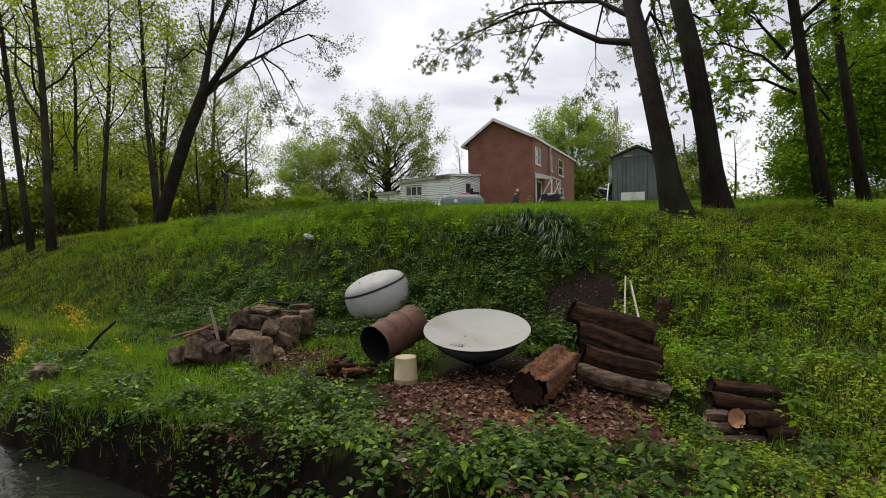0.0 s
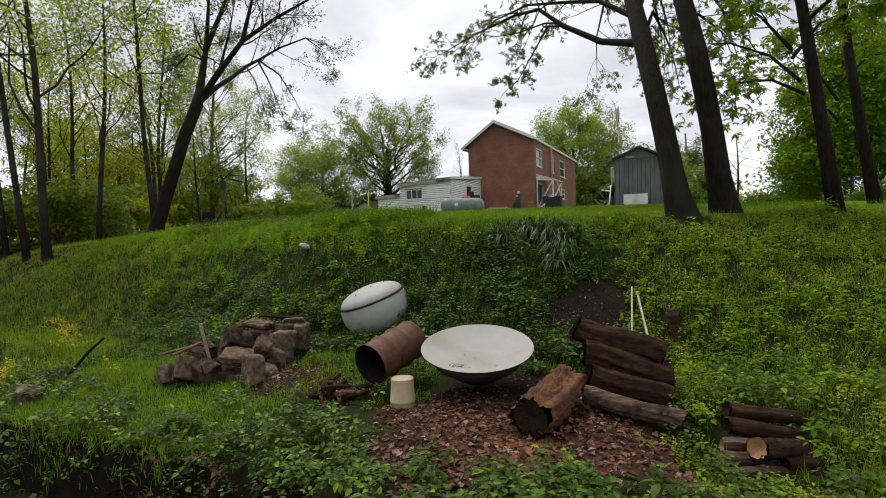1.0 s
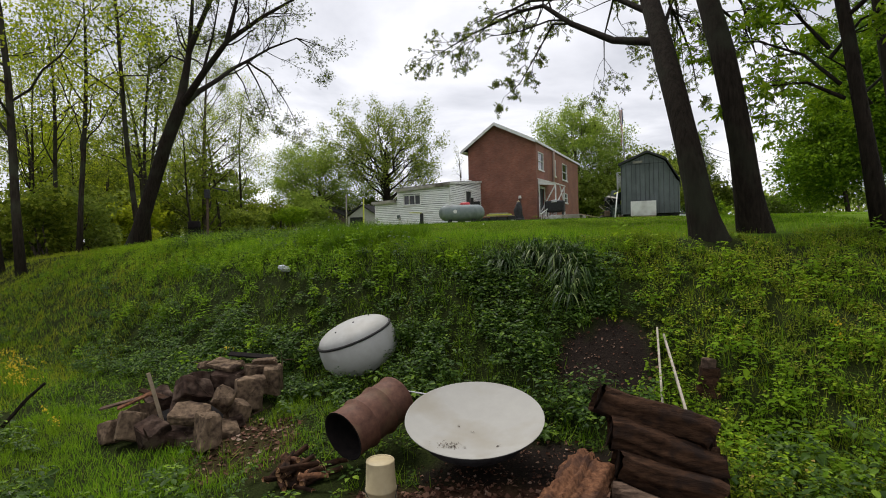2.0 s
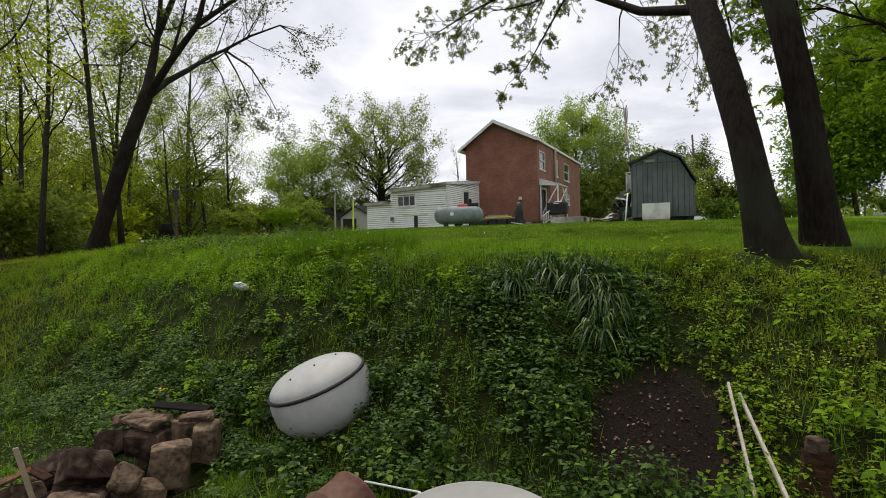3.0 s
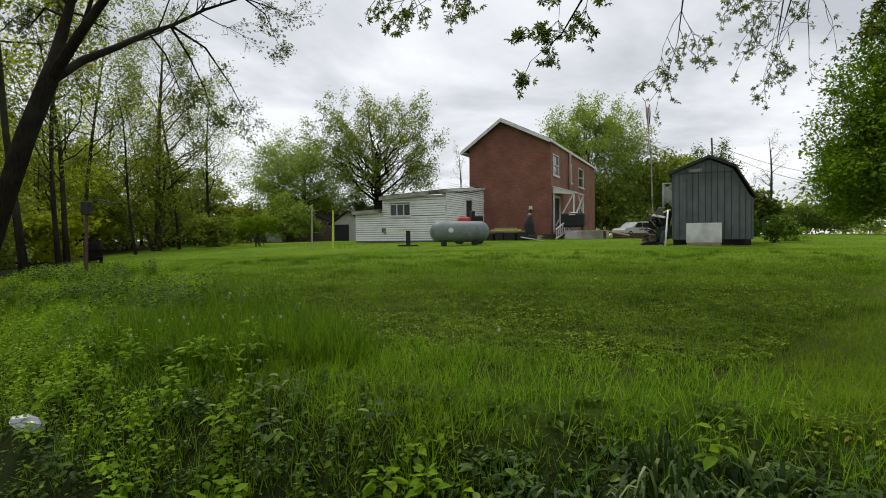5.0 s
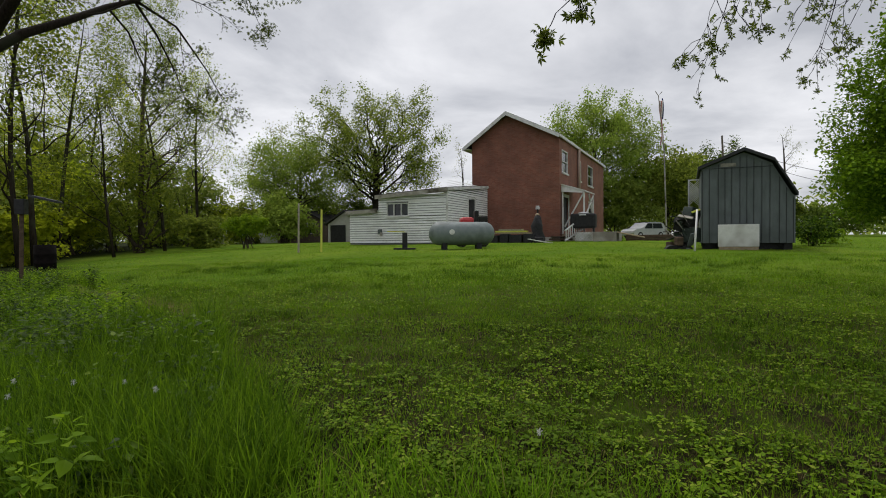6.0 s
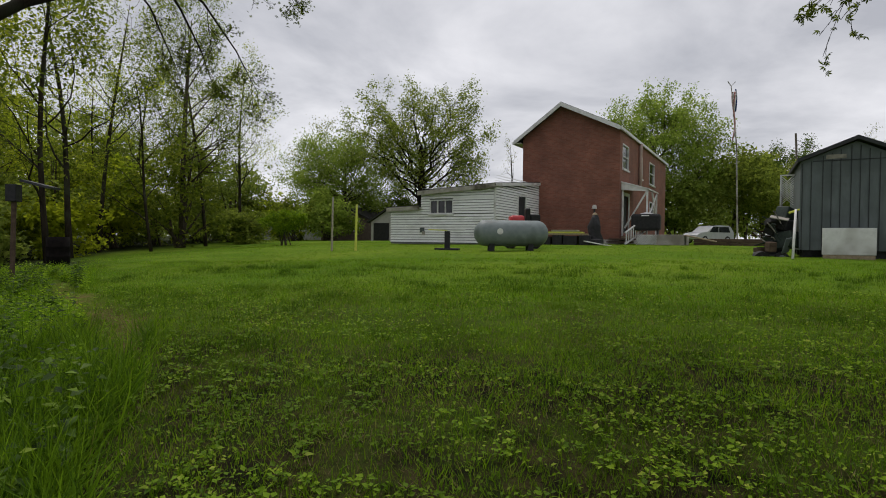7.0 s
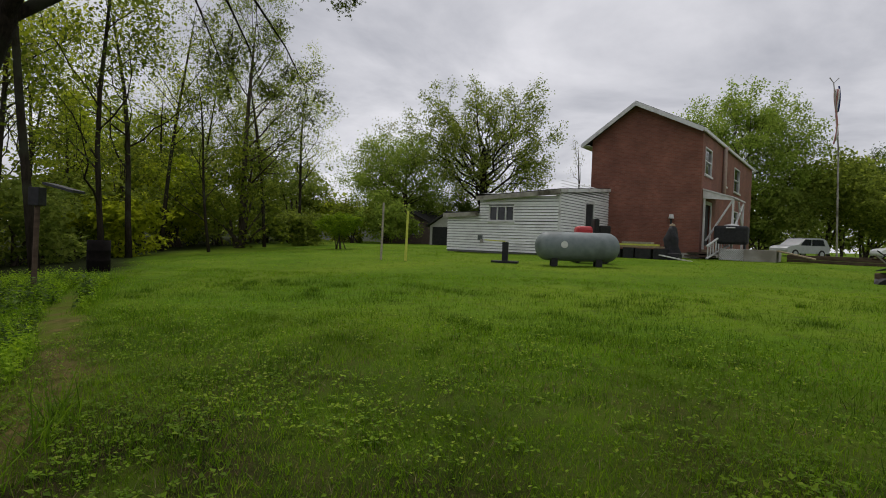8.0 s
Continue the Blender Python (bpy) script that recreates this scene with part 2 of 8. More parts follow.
M = dict(
    ground=ground_material(), brick=brick_material(), water=water_material(),
    bark=surface("dark_bark", (0.006, 0.005, 0.0035), (0.026, 0.02, 0.0145), 18, 0.95, 1.0, stretch=(1, 1, 0.2), stain=(0.024, 0.025, 0.016), stain_scale=0.9, depth=0.03),
    bark_grey=surface("grey_bark", (0.035, 0.028, 0.02), (0.10, 0.082, 0.062), 10, 0.95, 0.8, stretch=(1, 1, 0.2), depth=0.03),
    bark_wood=surface("woodland_bark", (0.016, 0.013, 0.009), (0.05, 0.04, 0.03), 10, 0.95, 0.8, stretch=(1, 1, 0.2), stain=(0.05, 0.055, 0.035), stain_scale=0.8, depth=0.03),
    log_bark=surface("log_bark", (0.007, 0.004, 0.0025), (0.07, 0.036, 0.02), 20, 0.95, 1.0, stretch=(0.22, 1, 1), stain=(0.02, 0.013, 0.01), stain_scale=5, depth=0.03),
    log_grey=surface("weathered_split_wood", (0.018, 0.011, 0.008), (0.17, 0.115, 0.08), 24, 0.9, 1.0, stretch=(0.15, 1, 1), stain=(0.03, 0.02, 0.015), stain_scale=5, depth=0.02),
    log_rot=surface("rotten_red_wood", (0.045, 0.02, 0.011), (0.21, 0.1, 0.052), 21, 0.95, 1.0, stain=(0.06, 0.032, 0.022), stain_scale=4, depth=0.03),
    log_cut=surface("cut_wood", (0.26, 0.14, 0.07), (0.42, 0.25, 0.13), 22, 0.85, 0.3),
    log_core=surface("dark_hollow_wood", (0.008, 0.006, 0.005), (0.035, 0.02, 0.013), 20, 0.95, 0.8),
    stone=surface("field_stone", (0.024, 0.016, 0.011), (0.24, 0.168, 0.108), 7, 0.9, 1.0, stain=(0.035, 0.023, 0.017), stain_scale=5, depth=0.02),
    stone_dark=surface("sooty_stone", (0.01, 0.007, 0.005), (0.06, 0.036, 0.026), 9, 0.9, 0.6, stain=(0.1, 0.07, 0.052), stain_scale=4, depth=0.02),
    rust=surface("rusty_drum_steel", (0.06, 0.026, 0.016), (0.13, 0.06, 0.038), 16, 0.7, 0.2, 0.0, stain=(0.12, 0.085, 0.045), stain_scale=1.6),
    near_black=surface("near_black_coat", (0.004, 0.004, 0.004), (0.014, 0.011, 0.010), 10, 0.95, 0.4),
    dish=surface("weathered_white_paint", (0.27, 0.265, 0.24), (0.3, 0.295, 0.265), 5, 0.7, 0.03, stain=(0.24, 0.225, 0.185), stain_scale=1.4),
    dome=surface("white_fibreglass", (0.3, 0.3, 0.28), (0.36, 0.36, 0.34), 4, 0.55, 0.03, stain=(0.24, 0.235, 0.2), stain_scale=1.6, stain_at=(0.5, 0.75)),
    cream=surface("cream_plastic", (0.33, 0.27, 0.15), (0.42, 0.35, 0.21), 6, 0.5, 0.05, stain=(0.3, 0.25, 0.15), stain_scale=5),
    dark_rubber=surface("black_rubber", (0.010, 0.010, 0.010), (0.025, 0.024, 0.022), 12, 0.7, 0.2),
    # wall backing painted dark to read as shadow lines under the laps
    lap_shade=surface("lap_shade_backing", (0.14, 0.14, 0.142), (0.2, 0.2, 0.2), 6, 0.9, 0.2),
    siding=surface("white_clapboard", (0.74, 0.745, 0.74), (0.82, 0.825, 0.82), 5, 0.6, 0.04, stain=(0.66, 0.665, 0.65), stain_scale=1.2),
    white=surface("white_paint", (0.58, 0.58, 0.57), (0.72, 0.72, 0.71), 6, 0.5, 0.08, stain=(0.45, 0.44, 0.42), stain_scale=1.5),
    trim_grey=surface("dirty_fascia", (0.22, 0.2, 0.17), (0.42, 0.4, 0.36), 4, 0.8, 0.2, stain=(0.09, 0.08, 0.06), stain_scale=1.2),
    roof=surface("dark_shingle", (0.028, 0.027, 0.028), (0.07, 0.068, 0.066), 9, 0.9, 0.5),
    tin=surface("grey_painted_tin", (0.09, 0.106, 0.11), (0.14, 0.16, 0.165), 4, 0.55, 0.1, 0.1, stain=(0.085, 0.1, 0.1), stain_scale=0.9, stretch=(1, 1, 0.25)),
    tin_dark=surface("dark_edge_metal", (0.02, 0.022, 0.024), (0.045, 0.047, 0.05), 5, 0.6, 0.1),
    tank=surface("grey_tank_paint", (0.135, 0.165, 0.165), (0.19, 0.22, 0.22), 4, 0.5, 0.05, stain=(0.11, 0.13, 0.125), stain_scale=1.2),
    glass=surface("dark_window_glass", (0.012, 0.014, 0.016), (0.03, 0.034, 0.038), 2, 0.08, 0.0),
    black_iron=surface("black_painted_iron", (0.010, 0.010, 0.011), (0.03, 0.03, 0.032), 8, 0.6, 0.2),
    red_paint=surface("red_mower_paint", (0.4, 0.02, 0.025), (0.52, 0.035, 0.04), 5, 0.35, 0.03),
    yellow_paint=surface("yellow_green_paint", (0.45, 0.47, 0.06), (0.6, 0.62, 0.12), 8, 0.6, 0.05),
    pale_wood=surface("weathered_pale_board", (0.25, 0.22, 0.17), (0.42, 0.38, 0.31), 14, 0.85, 0.3),
    tan_wood=surface("tan_board", (0.22, 0.17, 0.11), (0.36, 0.29, 0.2), 10, 0.85, 0.3),
    timber=surface("dark_retaining_timber", (0.05, 0.035, 0.026), (0.12, 0.085, 0.062), 9, 0.9, 0.5, stretch=(0.3, 0.3, 1)),
    concrete=surface("pale_concrete", (0.3, 0.28, 0.25), (0.44, 0.42, 0.38), 8, 0.9, 0.3, stain=(0.22, 0.2, 0.17), stain_scale=1.0),
    car_silver=surface("silver_car_paint", (0.42, 0.43, 0.45), (0.5, 0.51, 0.53), 3, 0.25, 0.0, 0.3),
    car_white=surface("white_car_paint", (0.68, 0.69, 0.7), (0.74, 0.75, 0.76), 3, 0.25, 0.0),
    plastic_bag=surface("white_plastic_bag", (0.32, 0.33, 0.34), (0.46, 0.47, 0.48), 20, 0.35, 0.4),
    pole_wood=surface("grey_pole_wood", (0.1, 0.085, 0.07), (0.2, 0.17, 0.14), 12, 0.9, 0.4, stretch=(1, 1, 0.15)),
    flag_red=surface("faded_red_cloth", (0.36, 0.16, 0.15), (0.46, 0.24, 0.22), 8, 0.9, 0.1),
    flag_white=surface("white_cloth", (0.6, 0.58, 0.56), (0.7, 0.68, 0.66), 8, 0.9, 0.1),
    flag_blue=surface("dark_blue_cloth", (0.02, 0.03, 0.1), (0.035, 0.05, 0.14), 8, 0.9, 0.1),
    pink_metal=surface("faded_pink_metal", (0.42, 0.3, 0.27), (0.52, 0.4, 0.36), 8, 0.6, 0.05, stain=(0.34, 0.27, 0.24), stain_scale=1.5),
    tarp=surface("dark_green_tarp", (0.012, 0.02, 0.016), (0.04, 0.055, 0.045), 6, 0.6, 0.4),
    house_pale=surface("pale_far_siding", (0.34, 0.33, 0.31), (0.44, 0.43, 0.41), 4, 0.8, 0.1),
    house_brown=surface("brown_far_siding", (0.1, 0.075, 0.06), (0.16, 0.125, 0.1), 4, 0.85, 0.1),
    weed=foliage("weed_leaves", [(0, (0.02, 0.046, 0.0045)), (0.55, (0.062, 0.122, 0.0095)), (0.9, (0.16, 0.265, 0.017)), (1, (0.2, 0.28, 0.022))], (0.034, 0.068, 0.006), 0.45, thin=0.5, rough=0.52, sheen=0.14),
    bramble=foliage("bramble_leaves", [(0, (0.016, 0.04, 0.007)), (0.5, (0.046, 0.096, 0.013)), (0.85, (0.11, 0.2, 0.024)), (1, (0.22, 0.34, 0.035))], (0.042, 0.09, 0.012), 0.5, thin=0.46, rough=0.5, sheen=0.18),
    weed_bright=foliage("fresh_weed_leaves", [(0, (0.08, 0.165, 0.0066)), (0.6, (0.18, 0.325, 0.0112)), (1, (0.29, 0.42, 0.0185))], (0.125, 0.225, 0.009), 0.9, thin=0.52),
    lime_leaf=foliage("lime_weed_leaves", [(0, (0.13, 0.24, 0.008)), (0.5, (0.25, 0.41, 0.013)), (1, (0.37, 0.52, 0.022))], (0.16, 0.29, 0.010), 0.9, thin=0.52),
    stream_leaf=foliage("stream_weed_leaves", [(0, (0.018, 0.042, 0.005)), (0.55, (0.05, 0.1, 0.008)), (0.88, (0.11, 0.19, 0.013)), (1, (0.22, 0.34, 0.02))], (0.03, 0.066, 0.006), 0.9, thin=0.28, rough=0.52, sheen=0.14),
    grass=foliage("bank_grass", [(0, (0.06, 0.14, 0.005)), (0.5, (0.15, 0.3, 0.009)), (0.95, (0.25, 0.42, 0.016)), (1, (0.3, 0.26, 0.08))], (0.15, 0.225, 0.010), 0.4),
    slope_grass=foliage("dry_slope_grass", [(0, (0.13, 0.19, 0.009)), (0.5, (0.24, 0.32, 0.014)), (0.9, (0.33, 0.4, 0.022)), (1, (0.38, 0.32, 0.1))], (0.31, 0.32, 0.024), 0.5),
    lawn=foliage("lawn_grass", [(0, (0.06, 0.14, 0.003)), (0.5, (0.14, 0.28, 0.006)), (0.92, (0.25, 0.385, 0.012)), (1, (0.3, 0.24, 0.08))], (0.075, 0.135, 0.005), 0.75),
    lush=foliage("lush_lawn_grass", [(0, (0.025, 0.06, 0.003)), (0.6, (0.06, 0.125, 0.005)), (1, (0.11, 0.2, 0.008))], thin=0.35),
    tall_grass=foliage("tall_edge_grass", [(0, (0.04, 0.09, 0.004)), (0.6, (0.1, 0.19, 0.007)), (1, (0.18, 0.3, 0.012))], thin=0.45),
    clover=foliage("lawn_clover", [(0, (0.05, 0.1, 0.005)), (0.4, (0.13, 0.235, 0.009)), (0.85, (0.22, 0.34, 0.016)), (1, (0.32, 0.38, 0.05))], (0.08, 0.15, 0.007), 0.9),
    slope_leaf=foliage("slope_weed_leaves", [(0, (0.05, 0.085, 0.007)), (0.45, (0.19, 0.28, 0.014)), (0.85, (0.36, 0.44, 0.024)), (1, (0.42, 0.3, 0.08))], (0.085, 0.14, 0.009), 0.8, thin=0.4),
    mid_leaf=foliage("mid_green_leaves", [(0, (0.05, 0.085, 0.012)), (0.6, (0.095, 0.145, 0.018)), (1, (0.16, 0.22, 0.028))], thin=0.45),
    # far_maple: leaf colour paled and greyed to hold the haze of distance
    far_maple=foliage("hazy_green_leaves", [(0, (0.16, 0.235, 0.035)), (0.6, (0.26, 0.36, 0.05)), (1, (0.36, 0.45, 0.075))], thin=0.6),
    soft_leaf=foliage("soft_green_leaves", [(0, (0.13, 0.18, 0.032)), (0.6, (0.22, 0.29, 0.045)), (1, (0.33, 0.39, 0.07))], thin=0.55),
    olive_leaf=foliage("olive_spring_leaves", [(0, (0.11, 0.15, 0.023)), (0.6, (0.21, 0.27, 0.035)), (1, (0.35, 0.41, 0.055))], thin=0.55),
    # mid_wood: darker woodland leaves, the wood's shade put into their colour
    mid_wood=foliage("shaded_woodland_leaves", [(0, (0.085, 0.125, 0.012)), (0.6, (0.17, 0.22, 0.02)), (1, (0.3, 0.34, 0.034))], thin=0.55),
    lily=foliage("strap_leaves", [(0, (0.010, 0.026, 0.005)), (0.6, (0.03, 0.066, 0.010)), (0.88, (0.09, 0.14, 0.028)), (1, (0.22, 0.26, 0.1))], thin=0.24, single=True, rough=0.5, sheen=0.16),
    litter=foliage("dead_leaves", [(0, (0.035, 0.014, 0.009)), (0.5, (0.1, 0.046, 0.028)), (0.88, (0.18, 0.1, 0.065)), (1, (0.29, 0.21, 0.16))], thin=0.1, rough=0.8),
    walnut=foliage("young_walnut_leaves", [(0, (0.045, 0.065, 0.009)), (0.6, (0.1, 0.13, 0.018)), (1, (0.2, 0.245, 0.032))], thin=0.55),
    wood_leaf=foliage("woodland_leaves", [(0, (0.17, 0.25, 0.012)), (0.6, (0.34, 0.43, 0.022)), (1, (0.5, 0.55, 0.04))], (0.4, 0.43, 0.02), 0.12, thin=0.66),
    dark_leaf=foliage("dark_evergreen_leaves", [(0, (0.045, 0.066, 0.010)), (0.6, (0.1, 0.132, 0.016)), (1, (0.18, 0.22, 0.024))], thin=0.4),
    maple=foliage("maple_leaves", [(0, (0.09, 0.165, 0.0058)), (0.6, (0.175, 0.285, 0.0101)), (1, (0.27, 0.38, 0.0158))], thin=0.5),
    maple_dense=foliage("deep_maple_leaves", [(0, (0.06, 0.12, 0.006)), (0.6, (0.13, 0.235, 0.010)), (1, (0.22, 0.34, 0.015))], thin=0.42),
    pale_leaf=foliage("pale_spring_leaves", [(0, (0.133, 0.175, 0.0165)), (0.6, (0.238, 0.275, 0.0263)), (1, (0.358, 0.375, 0.0525))], thin=0.5),
    straw=foliage("dry_straw", [(0, (0.1, 0.075, 0.03)), (0.6, (0.2, 0.155, 0.07)), (1, (0.32, 0.27, 0.15))], thin=0.2),
    flower=foliage("yellow_flowers", [(0, (0.5, 0.36, 0.02)), (1, (0.7, 0.52, 0.04))], thin=0.2),
    puff=foliage("dandelion_seed_heads", [(0, (0.5, 0.5, 0.47)), (1, (0.7, 0.7, 0.68))], thin=0.3),
)

# ---- mesh helpers ----
rng = np.random.default_rng(7)


def mesh_from(name, verts, faces, smooth=False):
    """A mesh from arrays; faces is one array or a list of arrays, each of one polygon size."""
    groups = faces if isinstance(faces, list) else [faces]
    groups = [np.asarray(g, dtype=np.int32) for g in groups if len(g)]
    me = bpy.data.meshes.new(name)
    me.vertices.add(len(verts))
    me.vertices.foreach_set("co", np.asarray(verts, dtype=np.float32).ravel())
    loops = np.concatenate([g.ravel() for g in groups])
    sizes = np.concatenate([np.full(len(g), g.shape[1], dtype=np.int32) for g in groups])
    me.loops.add(len(loops))
    me.loops.foreach_set("vertex_index", loops)
    me.polygons.add(len(sizes))
    me.polygons.foreach_set("loop_start", np.concatenate([[0], np.cumsum(sizes)[:-1]]).astype(np.int32))
    me.update(calc_edges=True)
    if not smooth:
        me.shade_flat()
    return me


class Shape:
    """Gathers vertices and faces of one mesh."""

    def __init__(self):
        self.v, self.f3, self.f4, self.n = [], [], [], 0

    def add(self, v, f):
        v, f = np.asarray(v, float), np.asarray(f, int)
        if len(f):
            (self.f3 if f.shape[1] == 3 else self.f4).append(f + self.n)
        self.v.append(v)
        self.n += len(v)
        return self

    def box(self, x0, x1, y0, y1, z0, z1):
        v = [(x, y, z) for z in (z0, z1) for y in (y0, y1) for x in (x0, x1)]
        return self.add(v, [(0, 2, 3, 1), (4, 5, 7, 6), (0, 1, 5, 4), (2, 6, 7, 3), (0, 4, 6, 2), (1, 3, 7, 5)])

    def tube(self, pts, radii, sides=8, cap=True, rough=0.0):
        v, f = tube_arrays(pts, radii, sides, rough)
        self.add(v, f)
        if cap:
            k = self.n - len(v)
            c = self.n
            self.add(np.array([pts[0], pts[-1]]), np.zeros((0, 4), int))
            m = len(pts)
            tri = [(c - k, (i + 1) % sides, i) for i in range(sides)] + [(c + 1 - k, (m - 1) * sides + i, (m - 1) * sides + (i + 1) % sides) for i in range(sides)]
            self.f3.append(np.array(tri) + k)
        return self

    def mesh(self, name, smooth=False):
        groups = [np.concatenate(g) for g in (self.f3, self.f4) if g]
        return mesh_from(name, np.concatenate(self.v), groups, smooth)


def tube_arrays(pts, radii, sides, rough=0.0):
    pts, radii = np.asarray(pts, float), np.broadcast_to(np.asarray(radii, float), (len(pts),))
    tan = np.gradient(pts, axis=0)
    tan /= np.linalg.norm(tan, axis=1)[:, None] + 1e-9
    ref = np.array([0, 0, 1.0]) if abs(tan[0][2]) < 0.8 else np.array([1.0, 0, 0])
    u = np.cross(tan, ref)
    u /= np.linalg.norm(u, axis=1)[:, None] + 1e-9
    w = np.cross(tan, u)
    a = np.arange(sides) * 2 * math.pi / sides
    r = radii[:, None, None]
    if rough:
        r = r * (1 + rough * rng.uniform(-1, 1, (len(pts), sides, 1)))
    v = pts[:, None, :] + r * (np.cos(a)[None, :, None] * u[:, None, :] + np.sin(a)[None, :, None] * w[:, None, :])
    i = np.arange(len(pts) - 1)[:, None] * sides
    j = np.arange(sides)[None, :]
    jn = (j + 1) % sides
    f = np.stack([i + j, i + jn, i + jn + sides, i + j + sides], -1).reshape(-1, 4)
    return v.reshape(-1, 3), f


def lathe(profile, sides=24):
    """Revolves (radius, height) pairs round z."""
    s = Shape()
    a = np.arange(sides) * 2 * math.pi / sides
    v = np.array([(r * math.cos(t), r * math.sin(t), z) for r, z in profile for t in a])
    i = np.arange(len(profile) - 1)[:, None] * sides
    j = np.arange(sides)[None, :]
    jn = (j + 1) % sides
    return s.add(v, np.stack([i + j, i + jn, i + jn + sides, i + j + sides], -1).reshape(-1, 4))


def part(name, data, material, parent=None, label="", smooth=False, m=None, bevel=0.0):
    """Links a shape, bmesh or mesh as one object, under a thing if one is given."""
    if isinstance(data, Shape):
        me = data.mesh(name, smooth)
    elif isinstance(data, bmesh.types.BMesh):
        me = bpy.data.meshes.new(name)
        data.to_mesh(me)
        data.free()
    else:
        me = data
    if not me.materials:
        me.materials.append(material)
    ob = new(name, me)
    if parent:
        ob.parent = parent
    if m is not None:
        ob.matrix_basis = m
    if bevel:
        b = ob.modifiers.new("worn_edges", "BEVEL")
        b.width, b.segments, b.limit_method = bevel, 2, "ANGLE"
    return tagged(ob, label)


def thing(name, label, category, m=None, group="", kind=""):
    ob = new(name)
    if m is not None:
        ob.matrix_basis = m
    return tagged(ob, label, category, group, kind)


def boxed(x0, x1, y0, y1, z0, z1):
    return Shape().box(x0, x1, y0, y1, z0, z1)


# ---- the lie of the land ----
WAVES = rng.normal(size=(14, 2)), rng.uniform(0, 6.28, 14)


def ripple(x, y, size):
    """Soft random relief about -1 to 1, with bumps of that size."""
    k, ph = WAVES
    out = 0
    for i in range(14):
        out = out + np.sin((k[i, 0] * x + k[i, 1] * y) * 2.6 / size + ph[i])
    return out / 5.0


def toe_line(x):
    return np.interp(x, [-60, -24, -15, -8, -3, 0, 2, 5, 10, 30, 90], [36, 16.8, 12.2, 10.0, 7.0, 5.7, 5.0, 4.2, 3.4, 2, 0])


def crest_line(x):
    return np.interp(x, [-60, -24, -14, -9, -4, 0, 3, 5, 10, 30, 90], [46, 24, 18.4, 15.6, 11.4, 9.7, 9.3, 9.4, 10.2, 12, 14])


STREAM = np.array([(60, -22), (14, -6.5), (6, -3.6), (2.5, -2.5), (0.6, -1.45), (-0.9, -0.4), (-2.2, 0.5), (-4.2, 1.45), (-6.8, 2.5), (-9.3, 5.2), (-12.6, 8.6), (-17.0, 10.6), (-24, 13.4), (-60, 30)], float)


def stream_distance(x, y):
    x, y = np.asarray(x, float), np.asarray(y, float)
    best = np.full(np.broadcast(x, y).shape, 1e9)
    for a, b in zip(STREAM[:-1], STREAM[1:]):
        d = b - a
        t = np.clip(((x - a[0]) * d[0] + (y - a[1]) * d[1]) / (d @ d), 0, 1)
        best = np.minimum(best, np.hypot(x - a[0] - t * d[0], y - a[1] - t * d[1]))
    return best


def land(x, y, bumps=True):
    x, y = np.asarray(x, float), np.asarray(y, float)
    toe, crest = toe_line(x), crest_line(x)
    s = np.clip((y - toe) / (crest - toe), 0, 1)
    p = 0.55 * s + 0.45 * s * s * (3 - 2 * s)
    low = np.interp(x, [-40, -16, -8, 0, 2, 6, 12, 40], [-0.6, -0.6, -0.75, -0.3, -0.25, -0.15, 0.2, 0.6])
    low = low - 0.32 * np.clip((3.3 - y) / 1.2, 0, 1) * np.clip((x - 1.9) / 0.9, 0, 1)
    over = np.maximum(y - crest, 0)
    high = np.interp(over, [0, 4, 8, 16, 30, 200, 1500], [2.2, 2.58, 2.75, 3.02, 3.28, 3.7, 3.7])
    high = high - np.interp(x, [-60, -25, -13, -5], [1.0, 0.6, 0.05, 0]) * np.interp(y, [30, 60], [1, 0.3])
    z = low + (high - low) * p
    if bumps:
        z = z + 0.06 * ripple(x, y, 1.6) * np.interp(over, [0, 2], [1, 0.25]) + 0.03 * ripple(y + 9, x, 0.6) * np.interp(over, [0, 1.5], [1, 0.2])
    d = stream_distance(x, y)
    cut = np.clip((np.interp(x, [-14, -8], [0.9, 1.3]) - d) / 0.5, 0, 1)
    cut = cut * cut * (3 - 2 * cut)
    return z * (1 - cut) + (-1.5 + 0.05 * ripple(x, y, 0.5)) * cut


def graded(breaks):
    out = [np.arange(a, b, step) for a, b, step in breaks]
    return np.concatenate(out + [[breaks[-1][1]]])


gx = graded([(-900, -120, 60), (-120, -30, 4), (-30, -12, 0.6), (-12, 9, 0.16), (9, 24, 0.6), (24, 120, 4), (120, 900, 60)])
gy = graded([(-300, -40, 40), (-40, -6, 2), (-6, 16, 0.16), (16, 34, 0.5), (34, 120, 3), (120, 1500, 60)])
GX, GY = np.meshgrid(gx, gy)
GZ = land(GX, GY)
idx = np.arange(GX.size).reshape(GX.shape)
ground_faces = np.stack([idx[:-1, :-1], idx[:-1, 1:], idx[1:, 1:], idx[1:, :-1]], -1).reshape(-1, 4)
ground_mesh = mesh_from("ground", np.stack([GX, GY, GZ], -1).reshape(-1, 3), ground_faces, True)


def soft(v):
    return np.clip(v, 0, 1)


def soil_mask(x, y):
    r = np.hypot((x - 2.45) / 0.85, (y - 6.3) / 0.85) + 0.2 * ripple(x, y, 0.5) + 0.12 * ripple(y, x, 0.2)
    # second patch of the same near-black soil, round the dish
    dish_patch = np.hypot((x - 1.0) / 1.25, (y - 4.25) / 0.62) + 0.2 * ripple(x, y, 0.4)
    return np.maximum(soft((1.0 - r) * 3.2), soft((1.0 - dish_patch) * 4))


